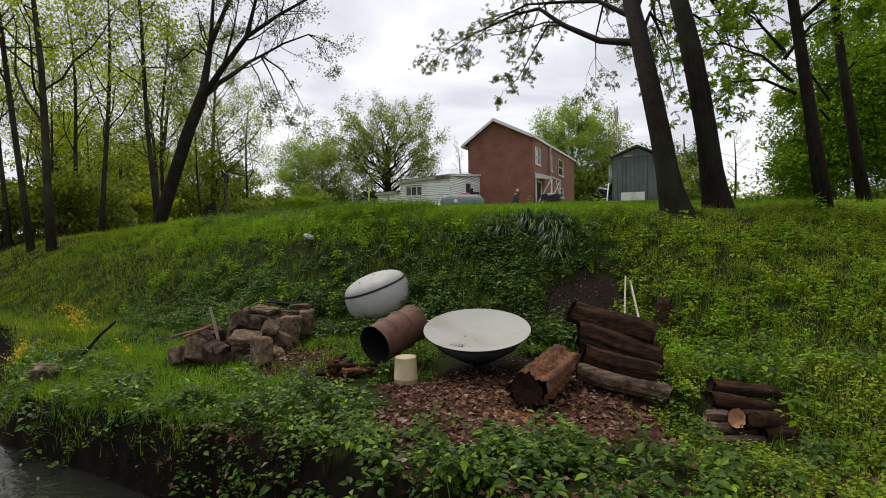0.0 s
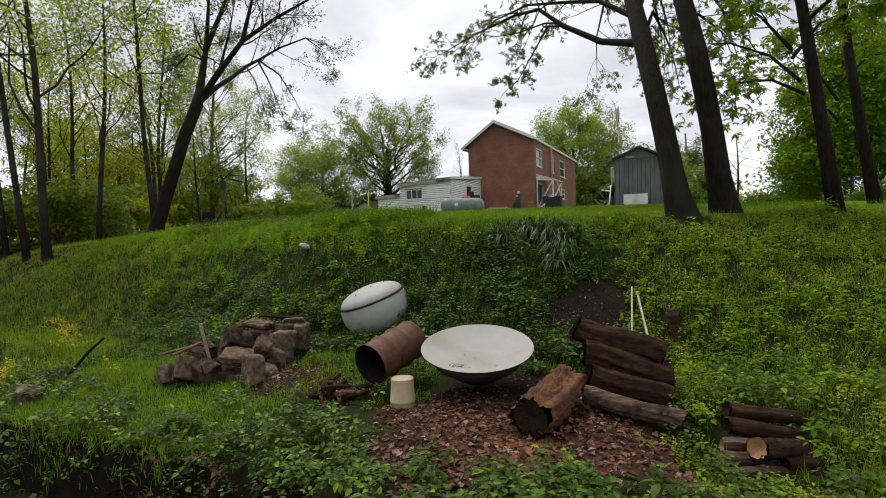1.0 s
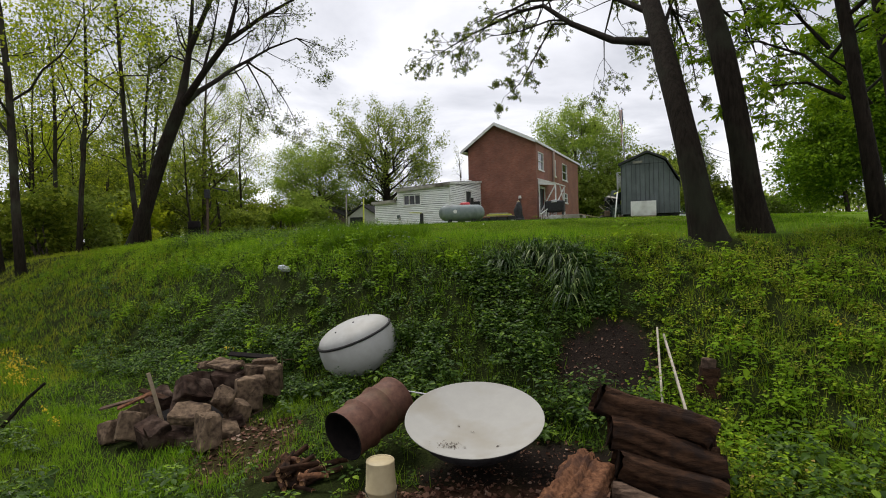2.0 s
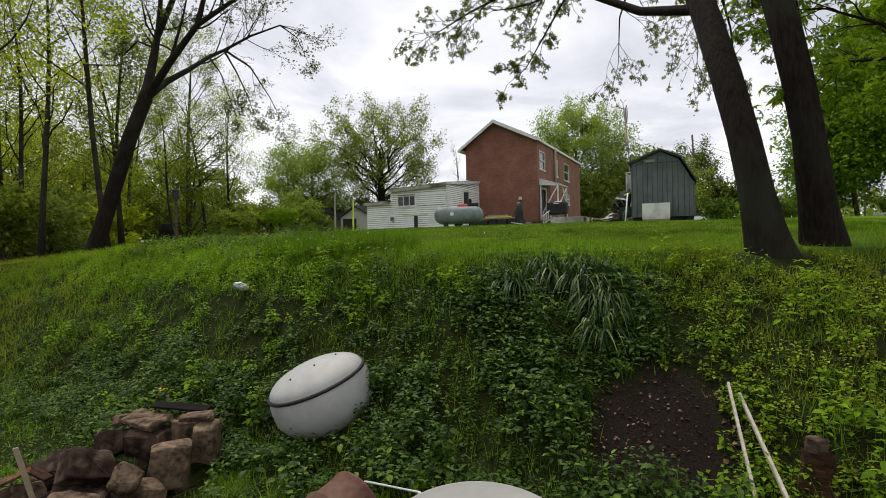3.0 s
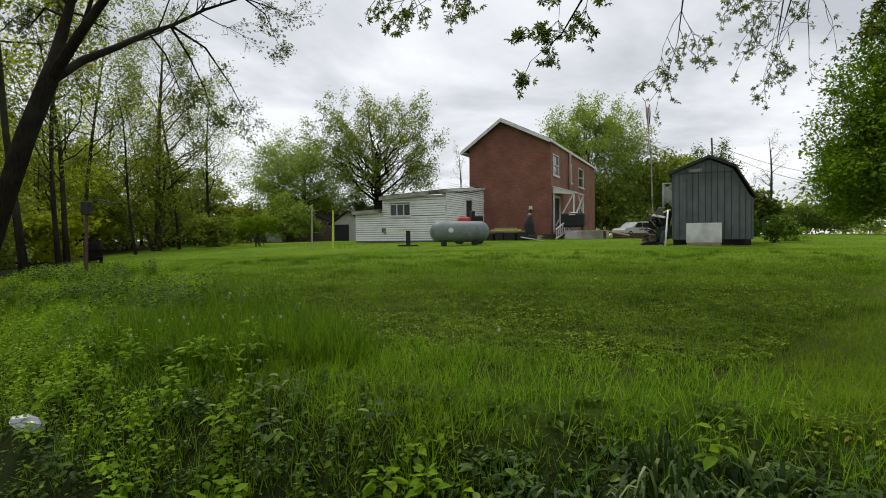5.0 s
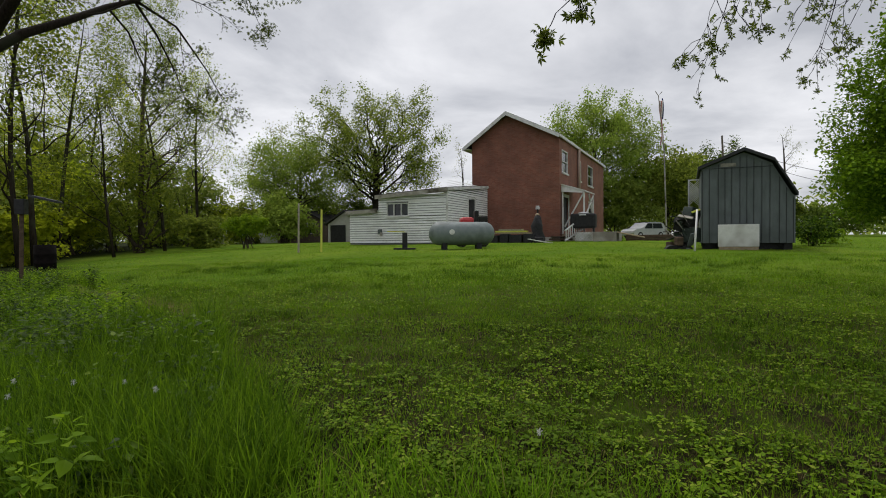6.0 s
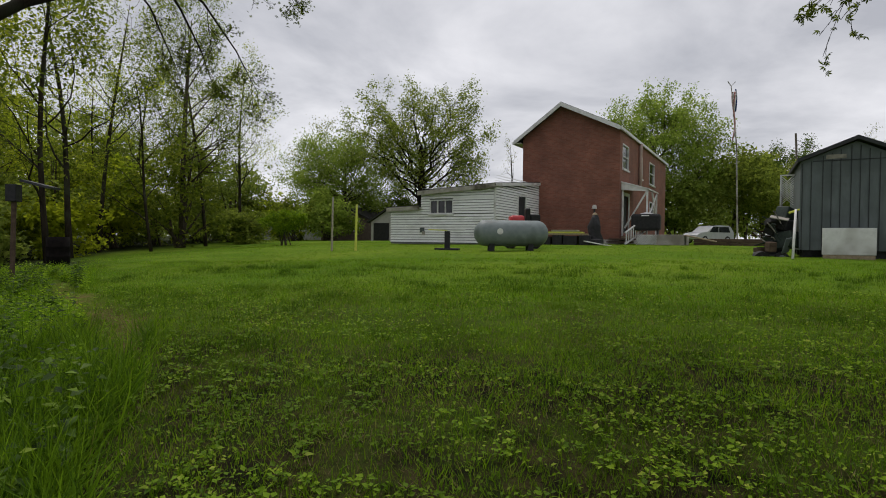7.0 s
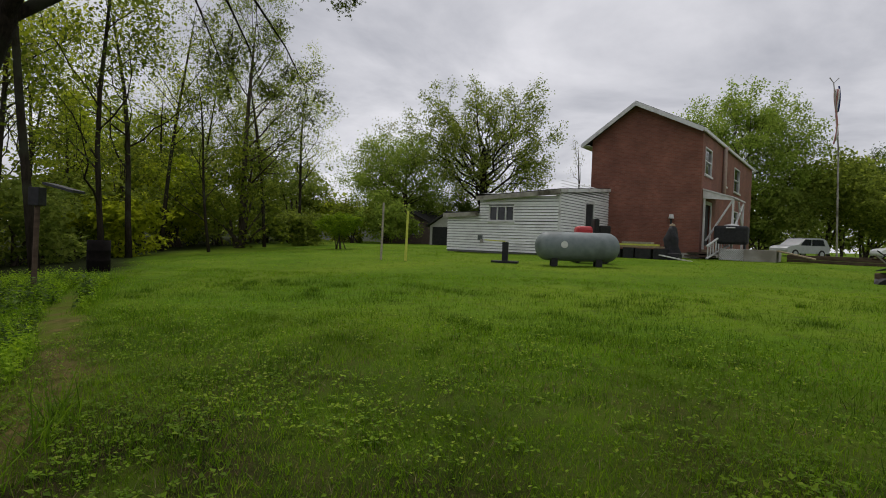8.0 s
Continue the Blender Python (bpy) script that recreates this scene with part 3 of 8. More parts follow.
def litter_mask(x, y):
    r = np.hypot((x - 1.1) / 2.0, (y - 2.7) / 1.65) + 0.22 * ripple(x, y, 0.7)
    pit = np.hypot((x + 2.6) / 0.9, (y - 5.0) / 1.2) + 0.2 * ripple(x, y, 0.6)
    return np.maximum(soft((1.0 - r) * 3), 0.38 * soft((1.0 - pit) * 3))


def dust_mask(x, y):
    return soft((1.0 - np.hypot((x - 1.17) / 0.42, (y - 2.2) / 0.3) - 0.25 * ripple(x, y, 0.3)) * 4)


def edge_line(x):
    """Where the mown lawn begins."""
    return np.interp(x, [-24, -11.5, -7, -5.5, -3, -2, -1.2, -0.4, 0.5, 3, 5, 10, 30], [34, 22, 17.3, 15.8, 13.7, 12, 11, 10.2, 10.0, 9.9, 10.1, 10.7, 12.6])


def lawn_mask(x, y):
    return soft((y - edge_line(x) + 0.3 + 0.3 * ripple(x, y, 1.2)) / 1.2) * soft((x + 22 + 0.25 * (y - 20)) / 3)


def turf_mask(x, y):
    """Green ground: the lawn, and the grass that runs from it to the crest."""
    return np.maximum(lawn_mask(x, y), 0.85 * soft((y - crest_line(x) + 0.5 + 0.3 * ripple(x, y, 0.8)) / 0.9) * soft((x + 15) / 3))


# reaches up the bank face, so the mud's painted shade covers it
def mud_shade_mask(x, y):
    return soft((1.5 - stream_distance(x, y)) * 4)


def trail_mask(x, y):
    """A worn strip of dry grass along the lawn's edge."""
    mid = np.interp(y, [13.5, 14.6, 15.6, 18.3, 21], [-3.3, -4.0, -5.0, -8.2, -11.5])
    return soft(1.15 - np.abs(x - mid + 0.25 * ripple(x, y, 0.9)) / 0.38) * soft((21 - y) / 3) * soft((y - 13.6) / 0.8)


def thatch_shade_mask(x, y):
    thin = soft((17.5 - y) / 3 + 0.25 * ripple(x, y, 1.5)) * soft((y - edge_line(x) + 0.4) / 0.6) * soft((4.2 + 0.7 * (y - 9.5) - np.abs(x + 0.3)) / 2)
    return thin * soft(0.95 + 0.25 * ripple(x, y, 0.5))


for mask_name, mask_of in (("lawn", turf_mask), ("thatch_shade", thatch_shade_mask), ("trail", trail_mask), ("litter", litter_mask), ("soil", soil_mask), ("dust", dust_mask), ("mud_shade", mud_shade_mask)):
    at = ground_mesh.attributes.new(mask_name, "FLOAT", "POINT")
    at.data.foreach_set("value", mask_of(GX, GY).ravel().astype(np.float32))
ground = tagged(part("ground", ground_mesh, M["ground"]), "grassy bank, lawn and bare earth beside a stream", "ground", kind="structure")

# stream surface: a ribbon along the channel
ribbon = Shape()
seg = np.gradient(STREAM, axis=0)
seg /= np.linalg.norm(seg, axis=1)[:, None]
side = np.stack([-seg[:, 1], seg[:, 0]], -1)
half = np.interp(STREAM[:, 0], [-9.5, -7.5], [0.12, 1.1])[:, None]
rv = np.concatenate([np.c_[STREAM + side * half, np.full(len(STREAM), -1.22)], np.c_[STREAM - side * half, np.full(len(STREAM), -1.22)]])
k = len(STREAM)
ribbon.add(rv, [(i, i + 1, k + i + 1, k + i) for i in range(k - 1)])
tagged(part("water", ribbon, M["water"]), "dark shallow stream water in its channel", "water", kind="structure")


def on_land(x, y, sink=0.0):
    return float(land(x, y)) - sink

# ---- brick house ----


def wall_grid(s, along, a0, a1, z0, z1, t0, t1, holes):
    """Adds a wall between t0 and t1 in depth, along x or y, with rectangular holes (a0, a1, z0, z1) cut through."""
    cuts_a = sorted({a0, a1, *[h[0] for h in holes], *[h[1] for h in holes]})
    cuts_z = sorted({z0, z1, *[h[2] for h in holes], *[h[3] for h in holes]})
    for i in range(len(cuts_a) - 1):
        for j in range(len(cuts_z) - 1):
            ca, cz = (cuts_a[i] + cuts_a[i + 1]) / 2, (cuts_z[j] + cuts_z[j + 1]) / 2
            if any(h[0] < ca < h[1] and h[2] < cz < h[3] for h in holes):
                continue
            if along == "x":
                s.box(cuts_a[i], cuts_a[i + 1], t0, t1, cuts_z[j], cuts_z[j + 1])
            else:
                s.box(t0, t1, cuts_a[i], cuts_a[i + 1], cuts_z[j], cuts_z[j + 1])
    return s


def sash_window(parent, along, a0, a1, z0, z1, face, out, bars=1, frame_mat="white", t=0.06):
    """A window in a hole: frame, panes and sill. face: the wall's outer plane; out: the way outwards."""
    win = new("window")
    win.parent = parent
    f = Shape()
    lo, hi = sorted((face - out * 0.10, face + out * 0.02))

    def bar(s, p0, p1, q0, q1, l, h):
        s.box(p0, p1, l, h, q0, q1) if along == "x" else s.box(l, h, p0, p1, q0, q1)

    for p0, p1, q0, q1 in ((a0, a0 + t, z0, z1), (a1 - t, a1, z0, z1), (a0 + t, a1 - t, z1 - t, z1), (a0 + t, a1 - t, z0, z0 + t)):
        bar(f, p0, p1, q0, q1, lo, hi)
    for b in range(1, bars + 1):
        if bars == 1:
            zm = (z0 + z1) / 2
            bar(f, a0 + t, a1 - t, zm - 0.025, zm + 0.025, lo, hi - 0.01)
        else:
            am = a0 + (a1 - a0) * b / (bars + 1)
            bar(f, am - 0.02, am + 0.02, z0 + t, z1 - t, lo, hi - 0.01)
    part("window_frame", f, M[frame_mat], win)
    g = Shape()
    gl, gh = sorted((face - out * 0.085, face - out * 0.07))
    bar(g, a0 + 0.02, a1 - 0.02, z0 + 0.02, z1 - 0.02, gl, gh)
    part("pane", g, M["glass"], win)
    sl, sh = sorted((face + out * 0.003, face + out * 0.09))
    si = Shape()
    bar(si, a0 - 0.06, a1 + 0.06, z0 - 0.09, z0, sl, sh)
    part("window_sill", si, M[frame_mat], win)
    return win


HOUSE_Z = 3.2
annex_pose = pose(3.755, 42.304, HOUSE_Z, 0, 0, -18.45)
house_pose = pose(3.892, 42.269, HOUSE_Z, 0, 0, -19.34)
house = thing("brick_house", "two-storey red brick house with a white-trimmed gable roof", "house", house_pose)
W, DEEP = 5.82, 16.4
APEX_X, RIDGE = -3.33, 8.25
OVER_L, OVER_R, OVER_F = 0.43, 0.06, 0.45
EAVE_L, EAVE_R = 6.2, 6.58
FALL_L, FALL_R = (RIDGE - EAVE_L) / (W + OVER_L + APEX_X), (RIDGE - EAVE_R) / (OVER_R - APEX_X)
TOP_L, TOP_R = EAVE_L + OVER_L * FALL_L, EAVE_R + OVER_R * FALL_R
side_holes = [(0.6, 2.25, 4.43, 5.85), (5.75, 6.5, 4.35, 5.8), (9.05, 11.15, 4.3, 5.85), (9.3, 11.1, 2.15, 3.08), (0.75, 2.3, 0.75, 2.95)]
walls = Shape()
wall_grid(walls, "y", 0.0, DEEP, 0, TOP_R, -0.28, 0.0, side_holes)
walls.box(-W, -0.28, 0, 0.28, 0, TOP_L)
walls.box(-W, -0.28, DEEP - 0.28, DEEP, 0, TOP_L)
walls.box(-W, -W + 0.28, 0.28, DEEP - 0.28, 0, TOP_L)
for y0 in (0.0, DEEP - 0.28):
    gable = [(-W, TOP_L), (-0.28, TOP_L), (-0.28, TOP_R + 0.28 * FALL_R), (APEX_X, RIDGE)]
    v = [(x, y, z) for y in (y0, y0 + 0.28) for x, z in gable]
    walls.add(v, [(0, 1, 2, 3), (7, 6, 5, 4), (0, 3, 7, 4), (3, 2, 6, 7), (2, 1, 5, 6), (1, 0, 4, 5)])
part("wall", walls, M["brick"], house)
part("foundation", boxed(-W - 0.04, 0.04, -0.04, DEEP + 0.04, -0.4, 0.35), M["concrete"], house, "pale concrete foundation")
part("interior_floor", boxed(-W + 0.3, -0.3, 0.3, DEEP - 0.3, 3.2, 3.3), M["tan_wood"], house)
for sx, x_e, z_e in ((-1, -W - OVER_L, EAVE_L), (1, OVER_R, EAVE_R)):
    s = Shape()
    y0, y1 = -OVER_F, DEEP + OVER_F
    v = [(APEX_X, y0, RIDGE), (APEX_X, y1, RIDGE), (x_e, y1, z_e), (x_e, y0, z_e)]
    v += [(x, y, z + 0.12) for x, y, z in v]
    part("roof", s.add(v, [(0, 1, 2, 3), (7, 6, 5, 4), (0, 3, 7, 4), (1, 5, 6, 2), (3, 2, 6, 7), (0, 4, 5, 1)]), M["roof"], house, "dark shingle roof slope")
    rake = Shape()
    v = [(APEX_X, y0 - 0.03, RIDGE - 0.14), (x_e, y0 - 0.03, z_e - 0.14), (x_e, y0 - 0.03, z_e + 0.1), (APEX_X, y0 - 0.03, RIDGE + 0.1)]
    v += [(x, y + 0.05, z) for x, y, z in v]
    rake.add(v, [(0, 1, 2, 3), (7, 6, 5, 4), (0, 4, 5, 1), (3, 2, 6, 7), (1, 5, 6, 2), (0, 3, 7, 4)])
    part("rake_board", rake, M["white"], house, "white painted rake board")
    lo, hi = sorted((x_e, x_e + sx * 0.09))
    part("gutter", boxed(lo, hi, y0, y1, z_e - 0.1, z_e + 0.06), M["white"], house, "white metal gutter")
part("soffit", boxed(-W - OVER_L + 0.02, -W - 0.01, -OVER_F + 0.03, DEEP + OVER_F - 0.02, EAVE_L - 0.05, EAVE_L - 0.02), M["white"], house, "white boarded soffit")
for h in side_holes[:4]:
    sash_window(house, "y", *h, 0.0, 1)
door = new("door")
door.parent = house
part("door_leaf", boxed(-0.12, -0.07, 0.8, 2.25, 0.78, 2.9), M["tin_dark"], door, "dark panelled door")
part("door_frame", wall_grid(Shape(), "y", 0.62, 2.43, 0.7, 3.08, 0.003, 0.06, [(0.8, 2.25, 0.7, 2.9)]), M["white"], door, "white door frame")
down = Shape()
down.tube([(0.16, 5.25, 6.5), (0.12, 5.25, 6.2), (0.12, 5.25, 3.7)], 0.11, 8)
part("downspout", down, M["pink_metal"], house, "faded pink downspout", smooth=True)
# porch: a lean-to roof with a boarded end, corner posts and crossed braces
porch_roof = Shape()
v = [(0.0, 0.32, 3.6), (1.5, 0.32, 3.14), (1.5, 3.6, 3.14), (0.0, 3.6, 3.6)]
v += [(x, y, z + 0.07) for x, y, z in v]
porch_roof.add(v, [(3, 2, 1, 0), (4, 5, 6, 7), (0, 1, 5, 4), (1, 2, 6, 5), (2, 3, 7, 6), (3, 0, 4, 7)])
part("porch_roof", porch_roof, M["white"], house, "white boarded porch roof")
end = Shape()
v = [(0.02, y, z) for y in (0.36, 0.41) for z in (3.17, 3.58)] + [(1.42, y, z) for y in (0.36, 0.41) for z in (3.05, 3.14)]
end.add(v, [(0, 4, 5, 1), (2, 3, 7, 6), (1, 5, 7, 3), (0, 2, 6, 4), (4, 6, 7, 5), (0, 1, 3, 2)])
part("porch_gable", end, M["white"], house, "white porch end panel")
for x, y in ((0.04, 0.42), (1.36, 0.42), (1.36, 3.45)):
    part("porch_post", boxed(x, x + 0.09, y, y + 0.09, 0.55, 3.1 if x > 1 else 3.17), M["white"], house, "white porch post")
for a, b in (((0.2, 0.5, 1.0), (1.38, 0.5, 3.08)), ((1.42, 0.55, 1.5), (1.42, 3.4, 3.08)), ((1.42, 3.4, 1.6), (1.42, 1.9, 3.08))):
    part("brace", Shape().tube([a, b], 0.05, 6), M["white"], house, "white diagonal brace")
part("porch_deck", boxed(0.05, 1.5, 0.36, 3.6, 0.42, 0.56), M["tan_wood"], house, "worn board porch deck")
for i in range(3):
    part("step", boxed(-0.5, 0.85, -1.25 + 0.5 * i, -0.7 + 0.5 * i, 0.02 + 0.16 * i, 0.1 + 0.16 * i), M["timber"], house, "dark timber porch step")
rail = Shape()
rail.tube([(0.62, -1.3, 0.72), (1.35, 0.5, 1.62)], 0.05, 6).tube([(0.62, -1.3, 0.12), (1.35, 0.5, 0.85)], 0.05, 6)
for i in range(9):
    q = (i + 0.5) / 9
    rail.tube([(0.62 + 0.73 * q, -1.3 + 1.8 * q, 0.12 + 0.73 * q), (0.62 + 0.73 * q, -1.3 + 1.8 * q, 0.72 + 0.9 * q)], 0.035, 5)
part("stair_rail", rail, M["white"], house, "white slatted stair rail")
part("vent_pipe", Shape().tube([(-1.35, -0.15, 0.5), (-1.35, -0.15, 2.1), (-1.35, -0.02, 2.3)], 0.05, 8), M["tin_dark"], house, "dark vent pipe on the wall", smooth=True)
part("vent_cap", Shape().tube([(-1.35, -0.15, 2.1), (-1.35, -0.15, 2.32)], [0.15, 0.1], 8), M["white"], house, "white vent cap")

# ---- white annex on the gable side ----


def wall_panels(s, parent):
    """Each block of a wall as a part of its own, in the dark grey that shows between the boards."""
    k = 0
    for v, f in zip(s.v, s.f4):
        part("wall_panel", Shape().add(v, f - k), M["lap_shade"], parent)
        k += len(v)


annex = thing("annex", "white clapboard lean-to with flat roofs beside the brick house", "outbuilding", annex_pose)
AX1, AXM, AX0, AY = -4.63, -8.95, -10.94, -6.39
body = Shape()
awin = (-8.42, -7.0, 1.62, 2.36)
wall_grid(body, "x", AXM, AX1 - 0.2, 0, 2.75, AY, AY + 0.2, [awin])
wall_panels(body, annex)
body = Shape()
body.box(AX0, AXM - 0.001, AY, AY + 0.2, 0, 1.9)
adoor = (-3.3, -2.15, 0.72, 2.72)
wall_panels(body, annex)
body = Shape()
wall_grid(body, "y", AY, 0.07, 0, 2.9, AX1 - 0.2, AX1, [adoor])
wall_panels(body, annex)
body = Shape()
body.box(AX0, AX0 + 0.2, AY + 0.2, -0.01, 0, 1.9).box(AXM, AXM + 0.2, AY + 0.2, -0.01, 0, 2.75)
v = [(AX1 - 0.2, AY, 2.9), (AX1 - 0.2, 0.07, 2.9), (AX1 - 0.2, 0.07, 3.56), (AX1 - 0.2, AY, 2.98)]
v += [(x + 0.2, y, z) for x, y, z in v]
body.add(v, [(0, 1, 2, 3), (7, 6, 5, 4), (0, 4, 5, 1), (3, 2, 6, 7), (1, 5, 6, 2), (0, 3, 7, 4)])
wall_panels(body, annex)


def lapped_boards(parent, along, a0, a1, z0, tops, face, out, holes, pitch=0.137):
    """Clapboards, each one leaning out at its foot; tops gives the wall's height at a0 and a1."""
    n = int((max(tops) - z0) / pitch) + 1
    for i in range(n):
        zb = z0 + i * pitch
        ends = []
        for a, b in sorted({(a0, a1)}):
            spans = [(a, b)]
            for h0, h1, hz0, hz1 in holes:
                if zb + pitch > hz0 and zb < hz1:
                    spans = [s2 for s1 in spans for s2 in ((s1[0], min(s1[1], h0)), (max(s1[0], h1), s1[1])) if s2[1] - s2[0] > 0.05]
            ends = spans
        for p0, p1 in ends:
            def top_at(a):
                return tops[0] + (tops[1] - tops[0]) * (a - a0) / (a1 - a0)
            zt0, zt1 = min(zb + pitch, top_at(p0)), min(zb + pitch, top_at(p1))
            if zt0 < zb + 0.05 and zt1 < zb + 0.05:
                continue
            zt0, zt1 = max(zt0, zb + 0.03), max(zt1, zb + 0.03)
            o1, o0 = face + out * 0.06, face + out * 0.004
            # gap at the foot, where the darkened backing stands for the lap's shadow
            zb += 0.026
            v = [(p0, face + out * 0.003, zb), (p1, face + out * 0.003, zb), (p1, o1, zb), (p0, o1, zb), (p0, face + out * 0.003, zt0), (p1, face + out * 0.003, zt1), (p1, o0, zt1), (p0, o0, zt0)]
            if along == "y":
                v = [(y, x, z) for x, y, z in v]
            part("board", Shape().add(v, [(0, 1, 2, 3), (7, 6, 5, 4), (3, 2, 6, 7), (0, 4, 5, 1), (1, 5, 6, 2), (0, 3, 7, 4)]), M["siding"], parent)


lapped_boards(annex, "x", AXM, AX1, 0.08, (2.8, 3.05), AY, -1, [awin])
lapped_boards(annex, "x", AX0, AXM - 0.002, 0.08, (1.92, 2.0), AY, -1, [])
lapped_boards(annex, "y", AY, 0.07, 0.08, (3.02, 3.62), AX1, 1, [adoor])
sash_window(annex, "x", *awin, AY, -1, bars=2, t=0.045)
adoor_part = new("door")
adoor_part.parent = annex
part("door_leaf", boxed(AX1 - 0.1, AX1 - 0.05, adoor[0] + 0.05, adoor[1] - 0.05, 0.74, 2.68), M["tin_dark"], adoor_part, "dark weathered door")
part("door_frame", wall_grid(Shape(), "y", adoor[0] - 0.08, adoor[1] + 0.08, 0.7, 2.82, AX1 + 0.003, AX1 + 0.05, [(adoor[0] + 0.04, adoor[1] - 0.04, 0.7, 2.7)]), M["white"], adoor_part)
for x0, x1, za, zb, deep in ((AXM - 0.12, AX1 + 0.12, 2.78, 3.03, 0.0), (AX0 - 0.15, AXM - 0.002, 1.92, 2.0, 0.0)):
    s = Shape()
    rise_back = 0.62 if x1 > -5 else 0.3
    v = [(x0, AY - 0.22, za), (x1, AY - 0.22, zb), (x1, -0.03, zb + rise_back), (x0, -0.03, za + rise_back)]
    v += [(x, y, z + 0.1) for x, y, z in v]
    s.add(v, [(3, 2, 1, 0), (4, 5, 6, 7), (0, 1, 5, 4), (1, 2, 6, 5), (2, 3, 7, 6), (3, 0, 4, 7)])
    part("roof", s, M["roof"], annex, "low dark felt roof")
    s = Shape()
    v = [(x0, AY - 0.26, za - 0.16), (x1, AY - 0.26, zb - 0.16), (x1, AY - 0.26, zb + 0.06), (x0, AY - 0.26, za + 0.06)]
    v += [(x, y + 0.035, z) for x, y, z in v]
    s.add(v, [(0, 1, 2, 3), (7, 6, 5, 4), (0, 4, 5, 1), (3, 2, 6, 7), (1, 5, 6, 2), (0, 3, 7, 4)])
    part("fascia", s, M["trim_grey"], annex, "weather-stained grey fascia board")
s = Shape()
v = [(AX1 + 0.13, AY - 0.2, 2.95), (AX1 + 0.13, -0.03, 3.56), (AX1 + 0.13, -0.03, 3.72), (AX1 + 0.13, AY - 0.2, 3.1)]
v += [(x + 0.03, y, z) for x, y, z in v]
part("fascia", s.add(v, [(0, 1, 2, 3), (7, 6, 5, 4), (0, 4, 5, 1), (3, 2, 6, 7), (1, 5, 6, 2), (0, 3, 7, 4)]), M["white"], annex, "white fascia board")
part("corner_board", boxed(AX1 - 0.02, AX1 + 0.05, AY - 0.05, AY + 0.06, 0.05, 2.96), M["white"], annex)
meter = new("outlet_hood")
meter.parent = annex
part("hood", boxed(-8.95, -8.72, AY - 0.17, AY - 0.036, 0.62, 0.88), M["tin"], meter, "grey wall outlet hood", bevel=0.02)
part("flap", boxed(-8.75, -8.66, AY - 0.24, AY - 0.1, 0.5, 0.7), M["trim_grey"], meter)

# ---- gambrel shed ----
shed_pose = pose(7.367, 28.2, 2.86, 0, 0, -17.9)
shed = thing("garden_shed", "grey board-and-batten gambrel shed on blocks, its crawl space blackened for shade", "shed", shed_pose)
SW, SD = 2.86, 4.2
PROFILE = [(0.0, 0.42), (0.0, 3.03), (1.34, 3.56), (2.18, 3.14), (2.76, 2.08), (2.86, 2.0), (2.86, 0.42)]
s = Shape()
kp = len(PROFILE)
front, back = [(x, 0.0, z) for x, z in PROFILE], [(x, SD, z) for x, z in PROFILE]
centre = (1.4, 0.0, 1.6)
s.add(front + back, [(i, (i + 1) % kp, kp + (i + 1) % kp, kp + i) for i in range(kp)])
s.add(front + [centre], [(i, kp, (i + 1) % kp) for i in range(kp)])
s.add(back + [(1.4, SD, 1.6)], [(kp, i, (i + 1) % kp) for i in range(kp)])
part("body", s, M["tin"], shed, "weathered grey sheet siding")


def shed_top(x):
    return float(np.interp(x, [p[0] for p in PROFILE[1:6]], [p[1] for p in PROFILE[1:6]]))


xs = [0.05, 0.27, 0.55, 0.76, 0.97, 1.22, 1.43, 1.64, 1.88, 2.12, 2.4, 2.6, 2.8]
for x in xs:
    part("batten", boxed(x - 0.009, x + 0.009, -0.018, -0.003, 0.42, shed_top(x) - 0.08), M["tin_dark"], shed)
part("gable_band", boxed(0.3, 2.2, -0.018, -0.003, 3.02, 3.04), M["tin_dark"], shed, "dark band under the gable")
part("gable_panel", boxed(0.62, 1.1, -0.02, -0.004, 3.08, 3.2), M["trim_grey"], shed, "paler patch on the gable")
roof_line = [(-0.1, 3.0), (1.34, 3.59), (2.24, 3.18), (2.92, 2.0)]
for (xa, za), (xb, zb) in zip(roof_line[:-1], roof_line[1:]):
    s = Shape()
    v = [(xa, -0.2, za), (xb, -0.2, zb), (xb, SD + 0.15, zb), (xa, SD + 0.15, za)]
    v += [(x, y, z + 0.11) for x, y, z in v]
    part("roof_panel", s.add(v, [(3, 2, 1, 0), (4, 5, 6, 7), (0, 1, 5, 4), (1, 2, 6, 5), (2, 3, 7, 6), (3, 0, 4, 7)]), M["tin_dark"], shed, "dark metal roof panel")
# blocks and added back sheet are black, for the shade of the crawl space
for x in (0.1, 0.95, 1.8, 2.55):
    for y in (0.15, 2.0, 3.9):
        part("block", boxed(x, x + 0.25, y, y + 0.3, -0.25, 0.42), M["black_iron"], shed)
part("skirt", boxed(0.05, 2.8, 0.3, 0.4, -0.25, 0.42), M["black_iron"], shed, "black sheet standing in for the shade under the shed")

board = thing("leaning_sign_board", "white painted panel leaning on the shed front", "panel", shed_pose)
part("face_sheet", boxed(0.52, 1.76, -0.5, -0.44, 0.3, 1.06), M["white"], board, bevel=0.012)
part("foot_rail", boxed(0.55, 1.74, -0.49, -0.42, 0.1, 0.297), M["tan_wood"], board, "worn brown foot rail")
part("back_strut", Shape().tube([(0.9, -0.42, 0.9), (0.9, -0.02, 0.6)], 0.03, 5), M["tan_wood"], board)
part("back_strut", Shape().tube([(1.5, -0.42, 0.9), (1.5, -0.02, 0.6)], 0.03, 5), M["tan_wood"], board)
pole = thing("leaning_pole", "white pole with a yellow tip leaning on the shed corner", "pole", shed_pose)
